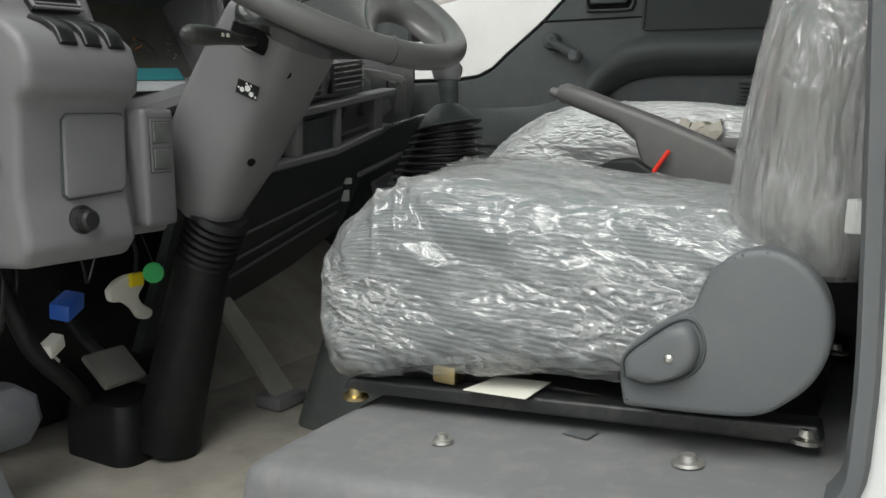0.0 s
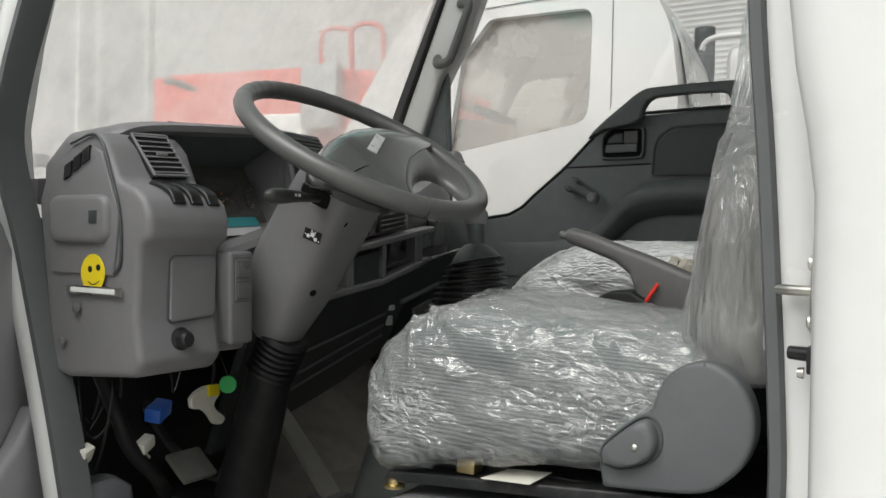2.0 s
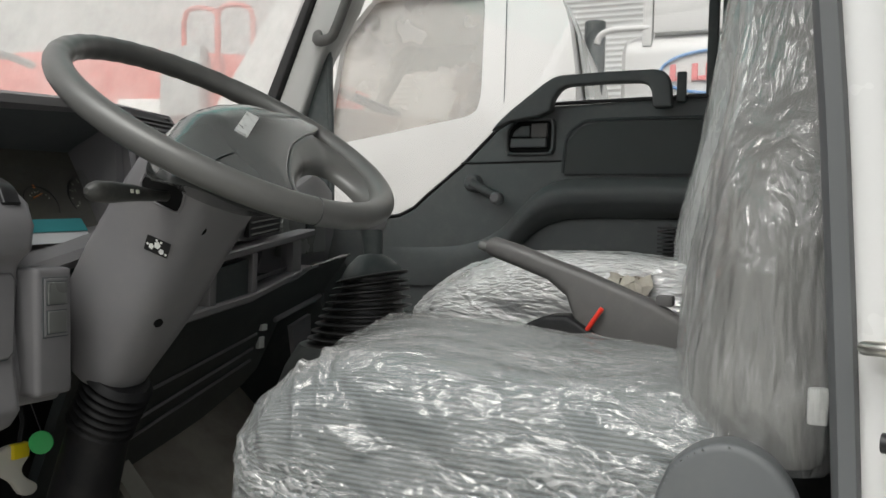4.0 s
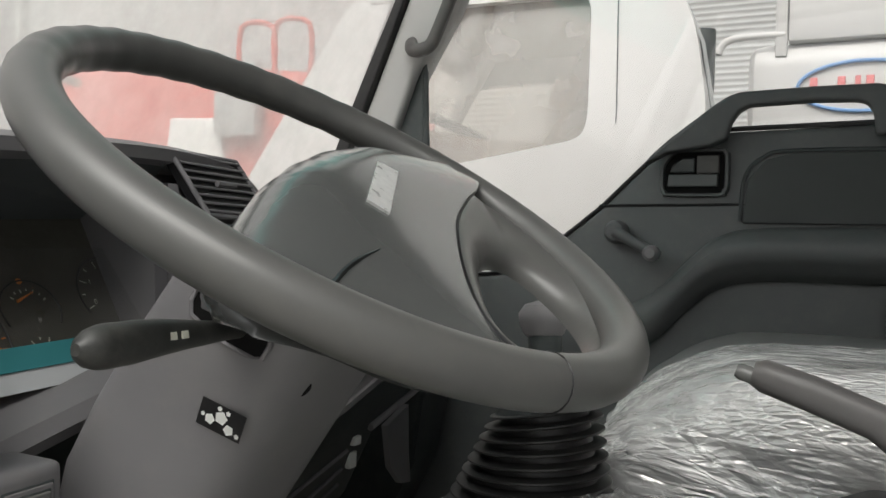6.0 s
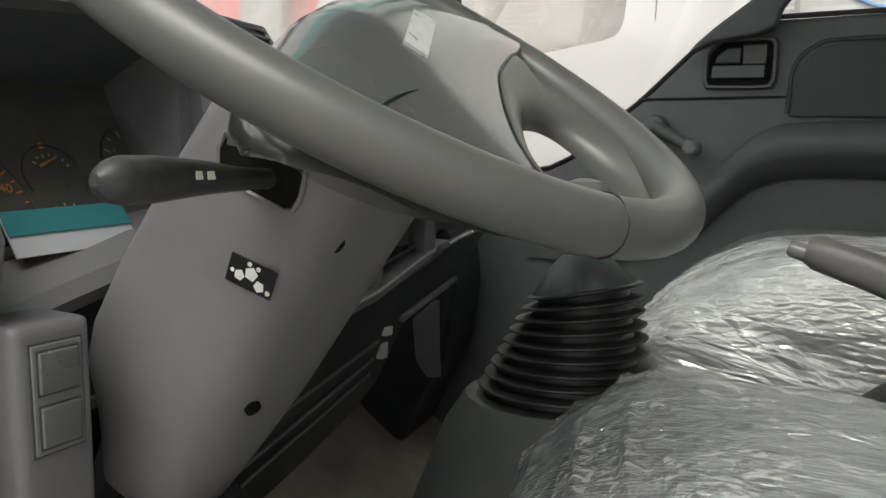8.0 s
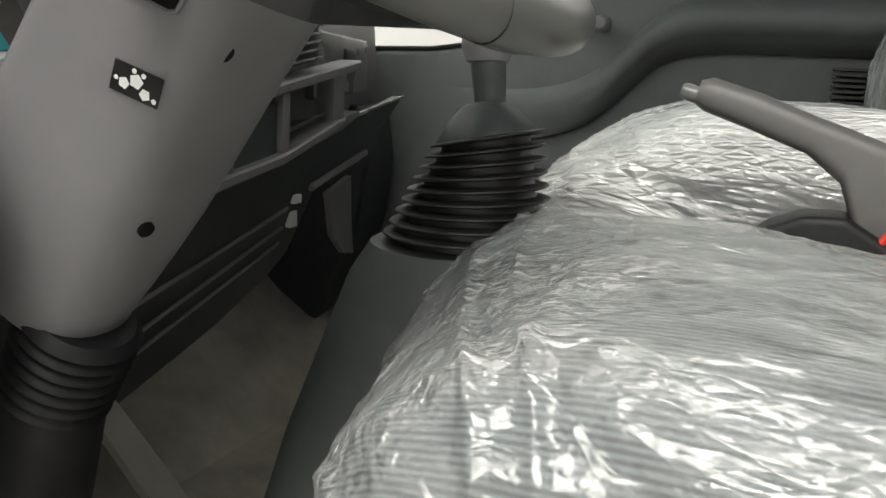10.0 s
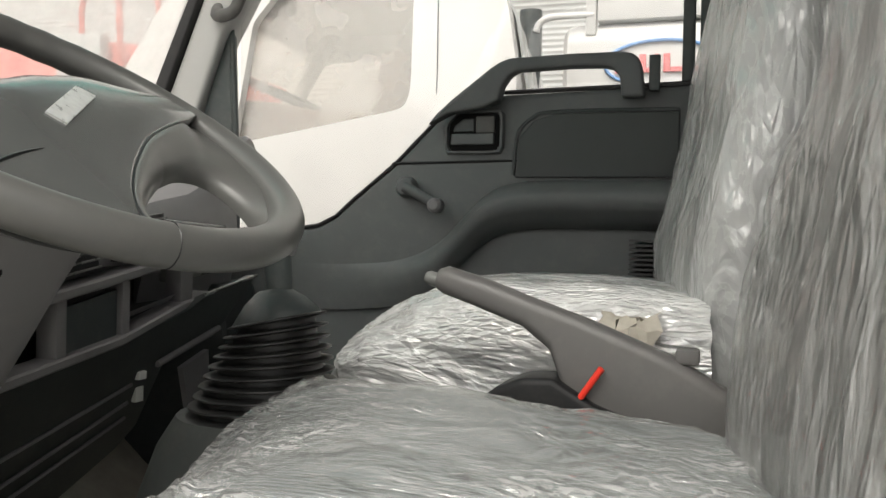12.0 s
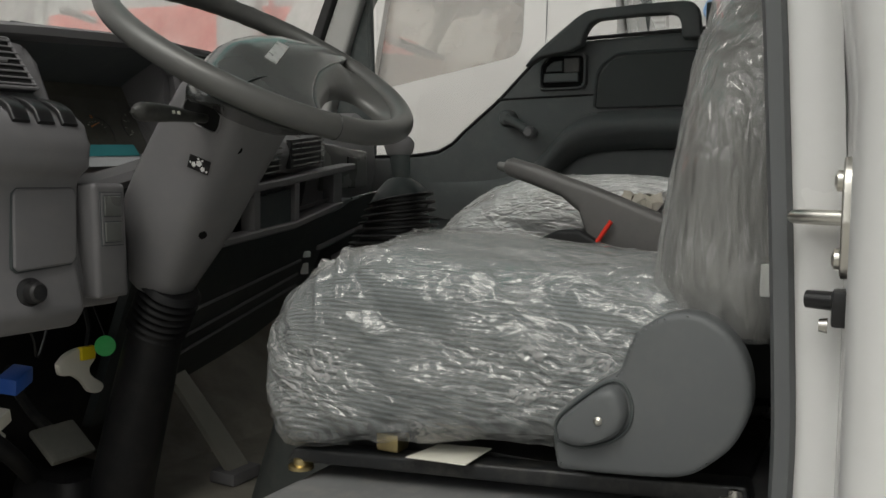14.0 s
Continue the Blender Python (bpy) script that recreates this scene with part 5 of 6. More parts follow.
part("badge", sheet(bmesh.new(), [on_wheel(f, s, pad_height(f, s) - 0.0004) for f, s in BADGE_AT], 0.0022, AXIS), BADGE, wheel, "square silver badge with worn film")

# ---- gear lever ----
gear = thing("gear_lever", (-0.64, 1.49, 0.98), "black ribbed gear lever boot on a grey console", "gear lever")
bm = bmesh.new()
loft(bm, [[(cx + a, 1.49 + b, z) for a, b in rounded(w, d, r, 6)] for cx, w, d, r, z in ((-0.70, 0.34, 0.30, 0.05, 0.98), (-0.685, 0.28, 0.25, 0.08, 1.20), (-0.660, 0.225, 0.215, 0.10, 1.375), (-0.648, 0.205, 0.195, 0.095, 1.412))])
part("console", bm, CONSOLE_GREY, gear, "grey flared lever console")
bm = bmesh.new()
bloops = []
FINS = 10
for k in range(FINS):
    for dq, inset in ((0.0, 0.015), (0.36, 0.014), (0.46, 0.003), (0.56, 0.0), (0.68, 0.0), (0.76, 0.003), (0.84, 0.014)):
        q = (k + dq) / (FINS - 0.1)
        r = 0.100 - 0.042 * q ** 0.9 - inset
        c = Vector((-0.648, 1.49, 1.404)).lerp(Vector((-0.630, 1.49, 1.530)), q)
        bloops.append([c + Vector((r * math.cos(a), r * math.sin(a), (0.02 + 0.20 * q * q) * r * math.cos(a))) for a in [2 * math.pi * j / 44 for j in range(44)]])
part("bellows", loft(bm, bloops), BELLOWS, gear, "black rubber bellows", angle=40)
bm = bmesh.new()
lathe(bm, [(0.055, 0), (0.054, 0.005), (0.037, 0.026), (0.024, 0.036), (0.018, 0.040)], (-0.630, 1.49, 1.524), (-0.20, 0, 1), 26)
part("collar", bm, DARK, gear, "dark grey conical collar")
bm = bmesh.new()
tube(bm, [(-0.628, 1.49, 1.545), (-0.632, 1.492, 1.58), (-0.637, 1.495, 1.61)], [0.015, 0.017, 0.0185], 14)
part("shaft", bm, DARK, gear)
bm = bmesh.new()
lathe(bm, [(0.012, -0.006), (0.022, 0.0), (0.027, 0.014), (0.027, 0.022), (0.020, 0.032), (0.006, 0.036)], (-0.638, 1.497, 1.605), (-0.05, 0, 1), 22)
part("knob", bm, GREY, gear, "grey rounded knob")

# ---- handbrake ----
HB, HZ = 0.03, 0.006
hb = thing("handbrake", (-0.2, 1.48, 1.38), "grey plastic handbrake lever with push button and red cord", "handbrake")
bm = bmesh.new()
loops = []
for x, zt, zb, w in ((-0.452, 1.590, 1.568, 0.024), (-0.443, 1.593, 1.562, 0.030), (-0.40, 1.581, 1.548, 0.032), (-0.35, 1.563, 1.530, 0.033), (-0.318, 1.552, 1.506, 0.034), (-0.298, 1.544, 1.462, 0.036), (-0.270, 1.533, 1.436, 0.038), (-0.20, 1.506, 1.420, 0.040), (-0.15, 1.478, 1.412, 0.040), (-0.10, 1.452, 1.405, 0.038)):
    z, h = (zt + zb) / 2, zt - zb
    loops.append([Vector((x + HB + b * 0.2, 1.48 + a, z + HZ + b)) for a, b in rounded(w, h, 0.013, 4)])
part("lever", loft(bm, loops), LEVER_GREY, hb, "grey moulded lever", angle=50)
bm = bmesh.new()
lathe(bm, [(0.008, 0), (0.008, 0.012), (0.006, 0.016)], (-0.422, 1.48, 1.582), (-1, 0, 0.3), 12)
part("button", bm, GREY_SMOOTH, hb)
bm = bmesh.new()
box(bm, (-0.162, 1.466, 1.506), (-0.138, 1.494, 1.522), 0.004)
part("hinge_tab", bm, LEVER_GREY, hb)
bm = bmesh.new()
prism(bm, [(-0.40, 1.40), (-0.375, 1.448), (-0.350, 1.470), (-0.320, 1.484), (-0.285, 1.486), (-0.24, 1.46), (-0.15, 1.43), (-0.08, 1.40)], "y", 1.447, 1.515, 0.008)
part("gaiter", bm, RUBBER, hb, "black rubber gaiter")
bm = bmesh.new()
tube(bm, curve([(-0.258, 1.453, 1.464), (-0.250, 1.451, 1.476), (-0.234, 1.449, 1.500)], 4), 0.0036, 8)
part("cord", bm, RED, hb, "red cord")

# ---- pedals ----
for y, x, z, lab in ((1.080, -1.01, 1.132, "clutch"), (1.28, -1.05, 1.16, "brake")):
    ped = thing("pedal", (x, y, z), "worn rubber-faced pedal on a dark arm", "pedal", "pedals")
    bm = bmesh.new()
    box(bm, (-0.035, -0.040, -0.006), (0.035, 0.040, 0.006), 0.005, turn=pose(x, y, z, 0, 38, 0))
    part("pad", bm, PEDAL, ped, "worn ribbed pedal pad")
    bm = bmesh.new()
    tube(bm, curve([(x - 0.01, y + 0.01, z - 0.005), (x - 0.09, y + 0.01, z + 0.04), (x - 0.16, y, z + 0.14), (x - 0.17, y, z + 0.26)], 5), 0.010, 8)
    part("arm", bm, BLACK_STEEL, ped)
acc = thing("accelerator_pedal", (-0.98, 1.41, 1.0), "long grey accelerator pedal hinged on the floor", "pedal", "pedals")
bm = bmesh.new()
loft(bm, [[p + Vector((0, s * w, 0)) + n_ * d for s, d in ((-1, 0), (1, 0), (1, 0.012), (-1, 0.012))] for p, w, n_ in ((Vector((-0.945, 1.415, 1.0)), 0.026, Vector((0.8, 0, 0.6))), (Vector((-1.00, 1.40, 1.08)), 0.024, Vector((0.8, 0, 0.6))), (Vector((-1.085, 1.375, 1.20)), 0.020, Vector((0.8, 0, 0.6))))])
part("treadle", bm, TREADLE, acc, "dusty pale grey treadle")
bm = bmesh.new()
box(bm, (-0.975, 1.375, 0.982), (-0.915, 1.455, 1.006), 0.005)
part("foot_hinge", bm, GREY, acc)


# ---- seats ----
def cushion_loops(y0, y1, rows):
    """Rows of x, bottom, top, bulge of the crown, inset at the sides."""
    out = []
    for x, zb, zt, crown, inset in rows:
        w, h = (y1 - y0) - 2 * inset, zt - zb
        loop = []
        for a, b in rounded(w, h, min(0.047, h * 0.45), 7):
            up = crown * (1 - (2 * a / w) ** 2) if b > 0 else 0
            bow = -0.05 * (1 - (2 * a / w) ** 2) * min(1.0, max(0.0, (-0.30 - x) / 0.2))
            loop.append(Vector((x + bow, (y0 + y1) / 2 + a, (zb + zt) / 2 + b + up)))
        out.append(loop)
    return out


def back_loops(y0, y1, rows):
    """Rows of height, front at the edge, thickness, inset at the sides, corner radius and bulge of the middle."""
    out = []
    for z, xf, th, inset, r, bulge in rows:
        w = (y1 - y0) - 2 * inset
        out.append([Vector((xf + th / 2 + a - (bulge * (1 - (2 * b / w) ** 2) if a < 0 else 0), (y0 + y1) / 2 + b, z)) for a, b in rounded(th, w, r, 7)])
    return out


def grow(loops, d):
    """The same body a little larger all round."""
    res = []
    for l in loops:
        c = sum(l, Vector()) / len(l)
        res.append([c + (p - c) + (p - c).normalized() * d for p in l])
    return res


def square_on(bm, pivot, by=0.14):
    """Turns a seat's plan a little: its far side stands further forward."""
    for v in bm.verts:
        v.co.x -= by * (v.co.y - pivot)
    return bm


def fuller(bm):
    """Fills out the cushion's front towards the cab's middle."""
    for v in bm.verts:
        s = min(1.0, max(0.0, (v.co.y - 1.10) / 0.27))
        f = min(1.0, max(0.0, (-0.36 - v.co.x) / 0.10))
        k = s * s * (3 - 2 * s) * f * f * (3 - 2 * f)
        v.co.x -= 0.018 * k
        v.co.z += 0.012 * k
    return bm


DS = thing("driver_seat", (-0.25, 1.2, 1.20), "grey ribbed cloth driver's seat still wrapped in crumpled clear plastic", "seat", "seats")
base_rows = [(-0.548, 1.285, 1.325, 0.0, 0.045), (-0.536, 1.262, 1.358, 0.003, 0.02), (-0.505, 1.228, 1.400, 0.008, 0.004), (-0.463, 1.226, 1.432, 0.014, 0.0), (-0.415, 1.242, 1.456, 0.020, 0.0), (-0.36, 1.254, 1.466, 0.022, 0.0), (-0.27, 1.268, 1.466, 0.018, 0.0), (-0.20, 1.278, 1.460, 0.014, 0.0), (-0.08, 1.290, 1.456, 0.012, 0.0), (-0.03, 1.295, 1.450, 0.010, 0.01)]
cl = cushion_loops(0.985, 1.43, base_rows)
bm = bmesh.new()
loft(bm, refine(cl, 48, 4))
part("cushion", square_on(fuller(bm), 1.0, 0.19), CLOTH, DS, "grey ribbed cloth cushion", angle=60)
bm = bmesh.new()
loft(bm, refine(grow(cl, 0.010), 170, 20))
crumple(bm, 0.0048, 9.0, (0.45, 0.8, 1.2), 3.1, slant=0.45)
crumple(bm, 0.0018, 26.0, (0.5, 0.8, 1.2), 8.0, slant=-0.6)
for v in bm.verts:
    a = (v.co.y - 1.2075) / 0.2225
    if v.co.z > 1.36 and abs(a) < 1.05:
        for x0 in (-0.452, -0.424):
            d = v.co.x - x0 + 0.05 * (1 - a * a) * (-0.30 - x0) / 0.2
            v.co += v.normal * 0.0055 * math.exp(-(d / 0.0042) ** 2)
part("cushion_cover", square_on(fuller(bm), 1.0, 0.19), FILM, DS, "crumpled clear plastic cover", angle=80)
back_rows = [(1.41, -0.045, 0.100, 0.012, 0.045, 0.010), (1.46, -0.052, 0.115, 0.0, 0.05, 0.012), (1.52, -0.050, 0.115, 0.0, 0.05, 0.012), (1.585, -0.038, 0.112, 0.0, 0.05, 0.015), (1.64, -0.024, 0.108, 0.012, 0.05, 0.021), (1.69, -0.010, 0.100, 0.045, 0.048, 0.027), (1.74, 0.010, 0.090, 0.085, 0.043, 0.034),
             (1.80, 0.022, 0.085, 0.115, 0.040, 0.036), (1.88, 0.028, 0.082, 0.125, 0.038, 0.033), (1.96, 0.040, 0.078, 0.128, 0.036, 0.030), (2.04, 0.056, 0.070, 0.135, 0.033, 0.026), (2.09, 0.068, 0.050, 0.155, 0.024, 0.020), (2.11, 0.078, 0.030, 0.180, 0.014, 0.010)]
bl = back_loops(0.985, 1.43, back_rows)
bm = bmesh.new()
loft(bm, refine(bl, 48, 4))
part("backrest", square_on(bm, 1.0), BACK_CLOTH, DS, "plain grey cloth backrest", angle=60)
bm = bmesh.new()
loft(bm, refine(grow(bl, 0.014), 170, 22), cap=False)
crumple(bm, 0.0060, 8.0, (1.2, 1.2, 0.28), 5.0, slant=0.3)
crumple(bm, 0.0026, 21.0, (1.1, 1.1, 0.35), 2.0, slant=-0.4)
part("backrest_cover", square_on(bm, 1.0), FILM_BACK, DS, "loose clear plastic bag over the backrest", angle=80)
# recliner cover
bm = bmesh.new()
RC = [(-0.139, 1.273), (-0.144, 1.300), (-0.143, 1.322), (-0.130, 1.340), (-0.105, 1.361), (-0.082, 1.376), (-0.076, 1.392), (-0.066, 1.414), (-0.045, 1.431), (-0.016, 1.437), (0.014, 1.423), (0.033, 1.395), (0.037, 1.358), (0.026, 1.325), (0.006, 1.302), (-0.018, 1.286), (-0.060, 1.279)]
RC = [(p.x, p.z) for p in curve([Vector((x, 0, z)) for x, z in RC + RC[:1]], 4)[:-1]]
prism(bm, RC, "y", 0.948, 0.985, 0.007, 3)
rc = part("recliner_cover", bm, COVER_GREY, DS, "bluish grey recliner side cover")
LEV = [(p.x, p.z) for p in curve([Vector((x, 0, z)) for x, z in ((-0.135, 1.306), (-0.136, 1.323), (-0.118, 1.342), (-0.092, 1.362), (-0.078, 1.360), (-0.071, 1.342), (-0.075, 1.324), (-0.090, 1.311), (-0.114, 1.303), (-0.135, 1.306))], 4)[:-1]]
lc = Vector((-0.103, 1.331))
ring_ = [(lc.x + (x - lc.x) * 1.13, lc.y + (z - lc.y) * 1.13) for x, z in LEV]
# dark ring laid on the cover as the recess's shadow
bm = bmesh.new()
tube(bm, [(x, 0.9475, z) for x, z in ring_], 0.0018, 8, closed=True)
part("recess_shade", bm, DARK, rc, "dark ring painting the recess shadow round the lever")
bm = bmesh.new()
loft(bm, [[(lc.x + (x - lc.x) * k, y, lc.y + (z - lc.y) * k) for x, z in LEV] for y, k in ((0.950, 1.02), (0.940, 1.0), (0.934, 0.95), (0.931, 0.84), (0.930, 0.6))])
lev = part("recliner_lever", bm, COVER_GREY, rc, "grey recliner lever")
bm = bmesh.new()
lathe(bm, [(0.0042, 0), (0.0042, 0.002), (0.002, 0.004)], (-0.094, 0.9302, 1.332), (0, -1, 0), 12)
part("screw", bm, STEEL, lev, "bright screw")
# rails and feet
for y in (1.005, 1.36):
    bm = bmesh.new()
    prism(bm, [(-0.51, 1.205), (-0.50, 1.222), (0.03, 1.268), (0.035, 1.248)], "y", y, y + 0.035, 0.004)
    part("rail", bm, BLACK_STEEL, DS, "black steel seat rail")
    for x, z in ((-0.492, 1.197), (0.02, 1.25)):
        bm = bmesh.new()
        lathe(bm, [(0.016, 0), (0.016, 0.004), (0.010, 0.006), (0.009, 0.013), (0.005, 0.015)], (x, y + 0.006, z), (0, 0, 1), 12)
        part("foot_bolt", bm, BRASS if x < 0 else STEEL, DS, "yellowish passivated bolt")
bm = bmesh.new()
box(bm, (-0.385, 1.012, 1.236), (-0.355, 1.040, 1.258), 0.004)
part("adjuster_nut", bm, BRASS, DS, "brass-coloured nut")
bm = bmesh.new()
box(bm, (-0.45, 1.05, 1.215), (0.02, 1.36, 1.245), 0.004)
part("seat_pan", bm, BLACK_STEEL, DS, "black pressed seat pan")
tagged(part("paper_slip", sheet(bmesh.new(), [(-0.335, 0.995, 1.2400), (-0.255, 0.985, 1.2470), (-0.250, 1.045, 1.2500), (-0.320, 1.05, 1.2430)], 0.001, (0, 0, 1)), OFFWHITE), "white paper slip lying on the seat rail", "paper")

PS = thing("passenger_seat", (-0.4, 1.9, 1.38), "grey double passenger seat with clear plastic over its near half", "seat", "seats")
prow = [(-0.660, 1.40, 1.430, 0.0, 0.02), (-0.648, 1.385, 1.458, 0.003, 0.01), (-0.620, 1.38, 1.484, 0.006, 0.0), (-0.590, 1.38, 1.505, 0.008, 0.0), (-0.555, 1.38, 1.528, 0.010, 0.0), (-0.515, 1.38, 1.547, 0.010, 0.0), (-0.45, 1.38, 1.562, 0.010, 0.0), (-0.30, 1.38, 1.566, 0.008, 0.0), (-0.18, 1.39, 1.560, 0.006, 0.0)]
pc = cushion_loops(1.60, 2.30, prow)
bm = bmesh.new()
loft(bm, refine(pc, 56, 4))
part("cushion", square_on(bm, 1.95), VINYL, PS, "smooth grey cushion", angle=60)
bm = bmesh.new()
loft(bm, refine(grow(cushion_loops(1.592, 1.97, prow), 0.008), 150, 20))
crumple(bm, 0.0032, 12.0, (0.4, 1.3, 1.0), 11.0)
crumple(bm, 0.0022, 34.0, (0.35, 1.2, 1.0), 7.0)
part("cushion_cover", square_on(bm, 1.95), FILM_STREAK, PS, "crumpled clear plastic cover", angle=80)
pb = back_loops(1.60, 2.28, [(1.40, -0.19, 0.12, 0.01, 0.05, 0.0), (1.50, -0.21, 0.12, 0.0, 0.05, 0.0), (1.62, -0.215, 0.13, 0.0, 0.055, 0.0), (1.80, -0.175, 0.12, 0.0, 0.05, 0.0), (2.0, -0.145, 0.11, 0.02, 0.05, 0.0), (2.12, -0.125, 0.09, 0.06, 0.04, 0.0), (2.16, -0.11, 0.05, 0.10, 0.024, 0.0)])
bm = bmesh.new()
loft(bm, refine(pb, 56, 4))
part("backrest", square_on(bm, 2.12), VINYL, PS, "smooth grey backrest", angle=60)
bm = bmesh.new()
loft(bm, refine(grow(pb, 0.014), 170, 22), cap=False)
crumple(bm, 0.0065, 5.0, (0.9, 0.9, 0.4), 15.0, slant=0.3)
crumple(bm, 0.0022, 16.0, (1.0, 1.0, 0.4), 12.0)
part("backrest_cover", square_on(bm, 2.12), FILM_SOFT, PS, "loose clear plastic bag over the backrest", angle=80)


# ---- outside ----
bm = bmesh.new()
box(bm, (-400, -400, -0.2), (400, 400, 0.0))
tagged(part("ground", bm, CONCRETE), "pale dusty concrete yard", "ground", kind="structure")

# white truck parked alongside
nt = thing("white_truck", (-1.6, 4.3, 0.0), "white light truck cab parked alongside", "truck")
bm = bmesh.new()
CAB = [(-2.75, 0.7), (-2.85, 1.2), (-2.72, 1.75), (-2.22, 2.66), (-2.05, 2.755), (-1.06, 2.755), (-0.955, 2.715), (-0.84, 2.48), (-0.79, 2.2), (-0.78, 0.7)]
HOLE = [(-1.885, 1.97), (-1.235, 2.085), (-1.20, 2.10), (-1.182, 2.14), (-1.180, 2.20), (-1.196, 2.55), (-1.208, 2.595), (-1.245, 2.612), (-1.72, 2.62), (-1.85, 2.45)]


def side_with_hole(bm, outer, hole, y0, y1, z_lean):
    """A panel with an opening through it: bridged faces between an outline and a hole."""
    m = 96
    def even(poly):
        q = [Vector((x, 0, z)) for x, z in poly]
        ln = [0]
        for a, b in zip(q, q[1:] + q[:1]):
            ln.append(ln[-1] + (b - a).length)
        res, j = [], 0
        for k in range(m):
            s = ln[-1] * k / m
            while ln[j + 1] < s:
                j += 1
            res.append(q[j].lerp(q[(j + 1) % len(q)], (s - ln[j]) / (ln[j + 1] - ln[j])))
        return res
    def by_angle(poly, c):
        q = even(poly)
        res = []
        for k in range(m):
            d = Vector((math.cos(2 * math.pi * k / m), 0, math.sin(2 * math.pi * k / m)))
            best, far = None, -1
            for a, b in zip(q, q[1:] + q[:1]):
                e = b - a
                den = d.x * e.z - d.z * e.x
                if abs(den) < 1e-9:
                    continue
                w = a - c
                t, s = (w.x * e.z - w.z * e.x) / den, (w.x * d.z - w.z * d.x) / den
                if t > 0 and -1e-6 <= s <= 1 + 1e-6 and t > far:
                    best, far = c + d * t, t
            res.append(best)
        return res
    c = Vector((-1.5, 0, 2.28))
    o, h = by_angle(outer, c), by_angle(hole, c)
    lean = lambda p, y: Vector((p.x, y + max(0, p.z - 1.9) * z_lean, p.z))
    rings = [[bm.verts.new(lean(p, y)) for p in l] for l, y in ((o, y0), (h, y0), (h, y1), (o, y1))]
    for a, b in zip(rings, rings[1:] + rings[:1]):
        for k in range(m):
            bm.faces.new((a[k], a[(k + 1) % m], b[(k + 1) % m], b[k]))
    return bm


part("side", side_with_hole(bm, CAB, HOLE, 3.38, 3.42, 0.16), DUSTY_WHITE, nt, "white painted cab side")
bm = bmesh.new()
roofline = [(-2.22, 2.65), (-2.05, 2.75), (-1.06, 2.75), (-0.96, 2.71), (-0.845, 2.48), (-0.795, 2.2), (-0.785, 0.7)]
for (xa, za), (xb, zb) in zip(roofline, roofline[1:]):
    sheet(bm, [(xa, 3.40 + max(0, za - 1.9) * 0.16, za), (xb, 3.40 + max(0, zb - 1.9) * 0.16, zb), (xb - 0.19, 5.05, zb + 0.02), (xa - 0.19, 5.05, za + 0.02)], 0.02, (0.3, 0, -1))
part("roof", bm, DUSTY_WHITE, nt, "white painted roof and rear wall")
bm = bmesh.new()
sheet(bm, [(-0.893, 3.64, 2.56), (-0.842, 3.62, 2.44), (-0.792, 3.60, 2.17), (-0.823, 3.88, 2.17), (-0.874, 3.88, 2.44), (-0.925, 3.88, 2.56)], 0.012, (1, 0.12, 0.1))
part("rear_window", bm, PANE, nt, "small rear quarter window")
bm = bmesh.new()
sheet(bm, [(x, 3.425 + max(0, z - 1.9) * 0.16, z) for x, z in [(-1.90, 1.95), (-1.19, 2.07), (-1.165, 2.13), (-1.18, 2.60), (-1.23, 2.63), (-1.74, 2.635), (-1.87, 2.45)]], 0.004, (0, 1, 0))
g = part("side_window", bm, FAR_GLASS, nt, "side glass")
g.visible_shadow = False
bm = bmesh.new()
tube(bm, [(x, 3.377 + max(0, z - 1.9) * 0.16, z) for x, z in ((-1.078, 0.9), (-1.076, 1.6), (-1.080, 2.2), (-1.108, 2.665))], 0.0022, 6)
tube(bm, [(-1.108, 3.499, 2.665), (-1.5, 3.501, 2.68), (-2.1, 3.498, 2.665)], 0.002, 6)
part("door_gap", bm, SEAL, nt, "door shut line")
bm = bmesh.new()
prism(bm, [(-2.45, 1.6), (-2.45, 2.16), (-2.05, 2.18), (-1.80, 2.155), (-1.62, 2.12), (-1.40, 2.11), (-1.36, 1.6)], "y", 3.54, 5.0, 0.03)
part("dashboard", bm, BROWN, nt, "dusty brown dashboard inside")
bm = bmesh.new()
tube(bm, [Vector((-1.93, 3.92, 2.235)) + Vector((0.17 * math.cos(a), 0.21 * math.sin(a), -0.075 * math.cos(a))) for a in [2 * math.pi * k / 28 for k in range(28)]], 0.014, 8, closed=True)
part("steering_wheel", bm, DARK, nt)
for y in (3.6, 4.35):
    bm = bmesh.new()
    loft(bm, [[(x + a, y + 0.27 + b, z) for a, b in rounded(0.14, 0.5, 0.06, 4)] for x, z in ((-1.40, 1.6), (-1.37, 2.0), (-1.33, 2.30), (-1.32, 2.35))])
    part("seat_back", bm, BROWN, nt, "brown seat inside")
bm = bmesh.new()
tube(bm, [(-2.62, 4.92, 2.10), (-2.385, 4.90, 2.46), (-2.20, 4.90, 2.77)], 0.052, 8)
part("pillar", bm, DUSTY_WHITE, nt, "white window pillar")
bm = bmesh.new()
tube(bm, [(-2.30, 3.46, 1.9), (-1.98, 3.50, 2.45), (-1.86, 3.5, 2.62)], 0.045, 8)
part("pillar", bm, DUSTY_WHITE, nt, "white window pillar")
bm = bmesh.new()
box(bm, (-2.09, 3.88, 2.59), (-1.90, 3.92, 2.67), 0.015)
part("mirror", bm, SEAL, nt, "interior mirror")
bm = bmesh.new()
lathe(bm, [(0.30, 0), (0.38, 0.02), (0.39, 0.10), (0.37, 0.20), (0.30, 0.22)], (-2.1, 3.36, 0.39), (0, 1, 0), 28)
part("wheel", bm, RUBBER, nt)

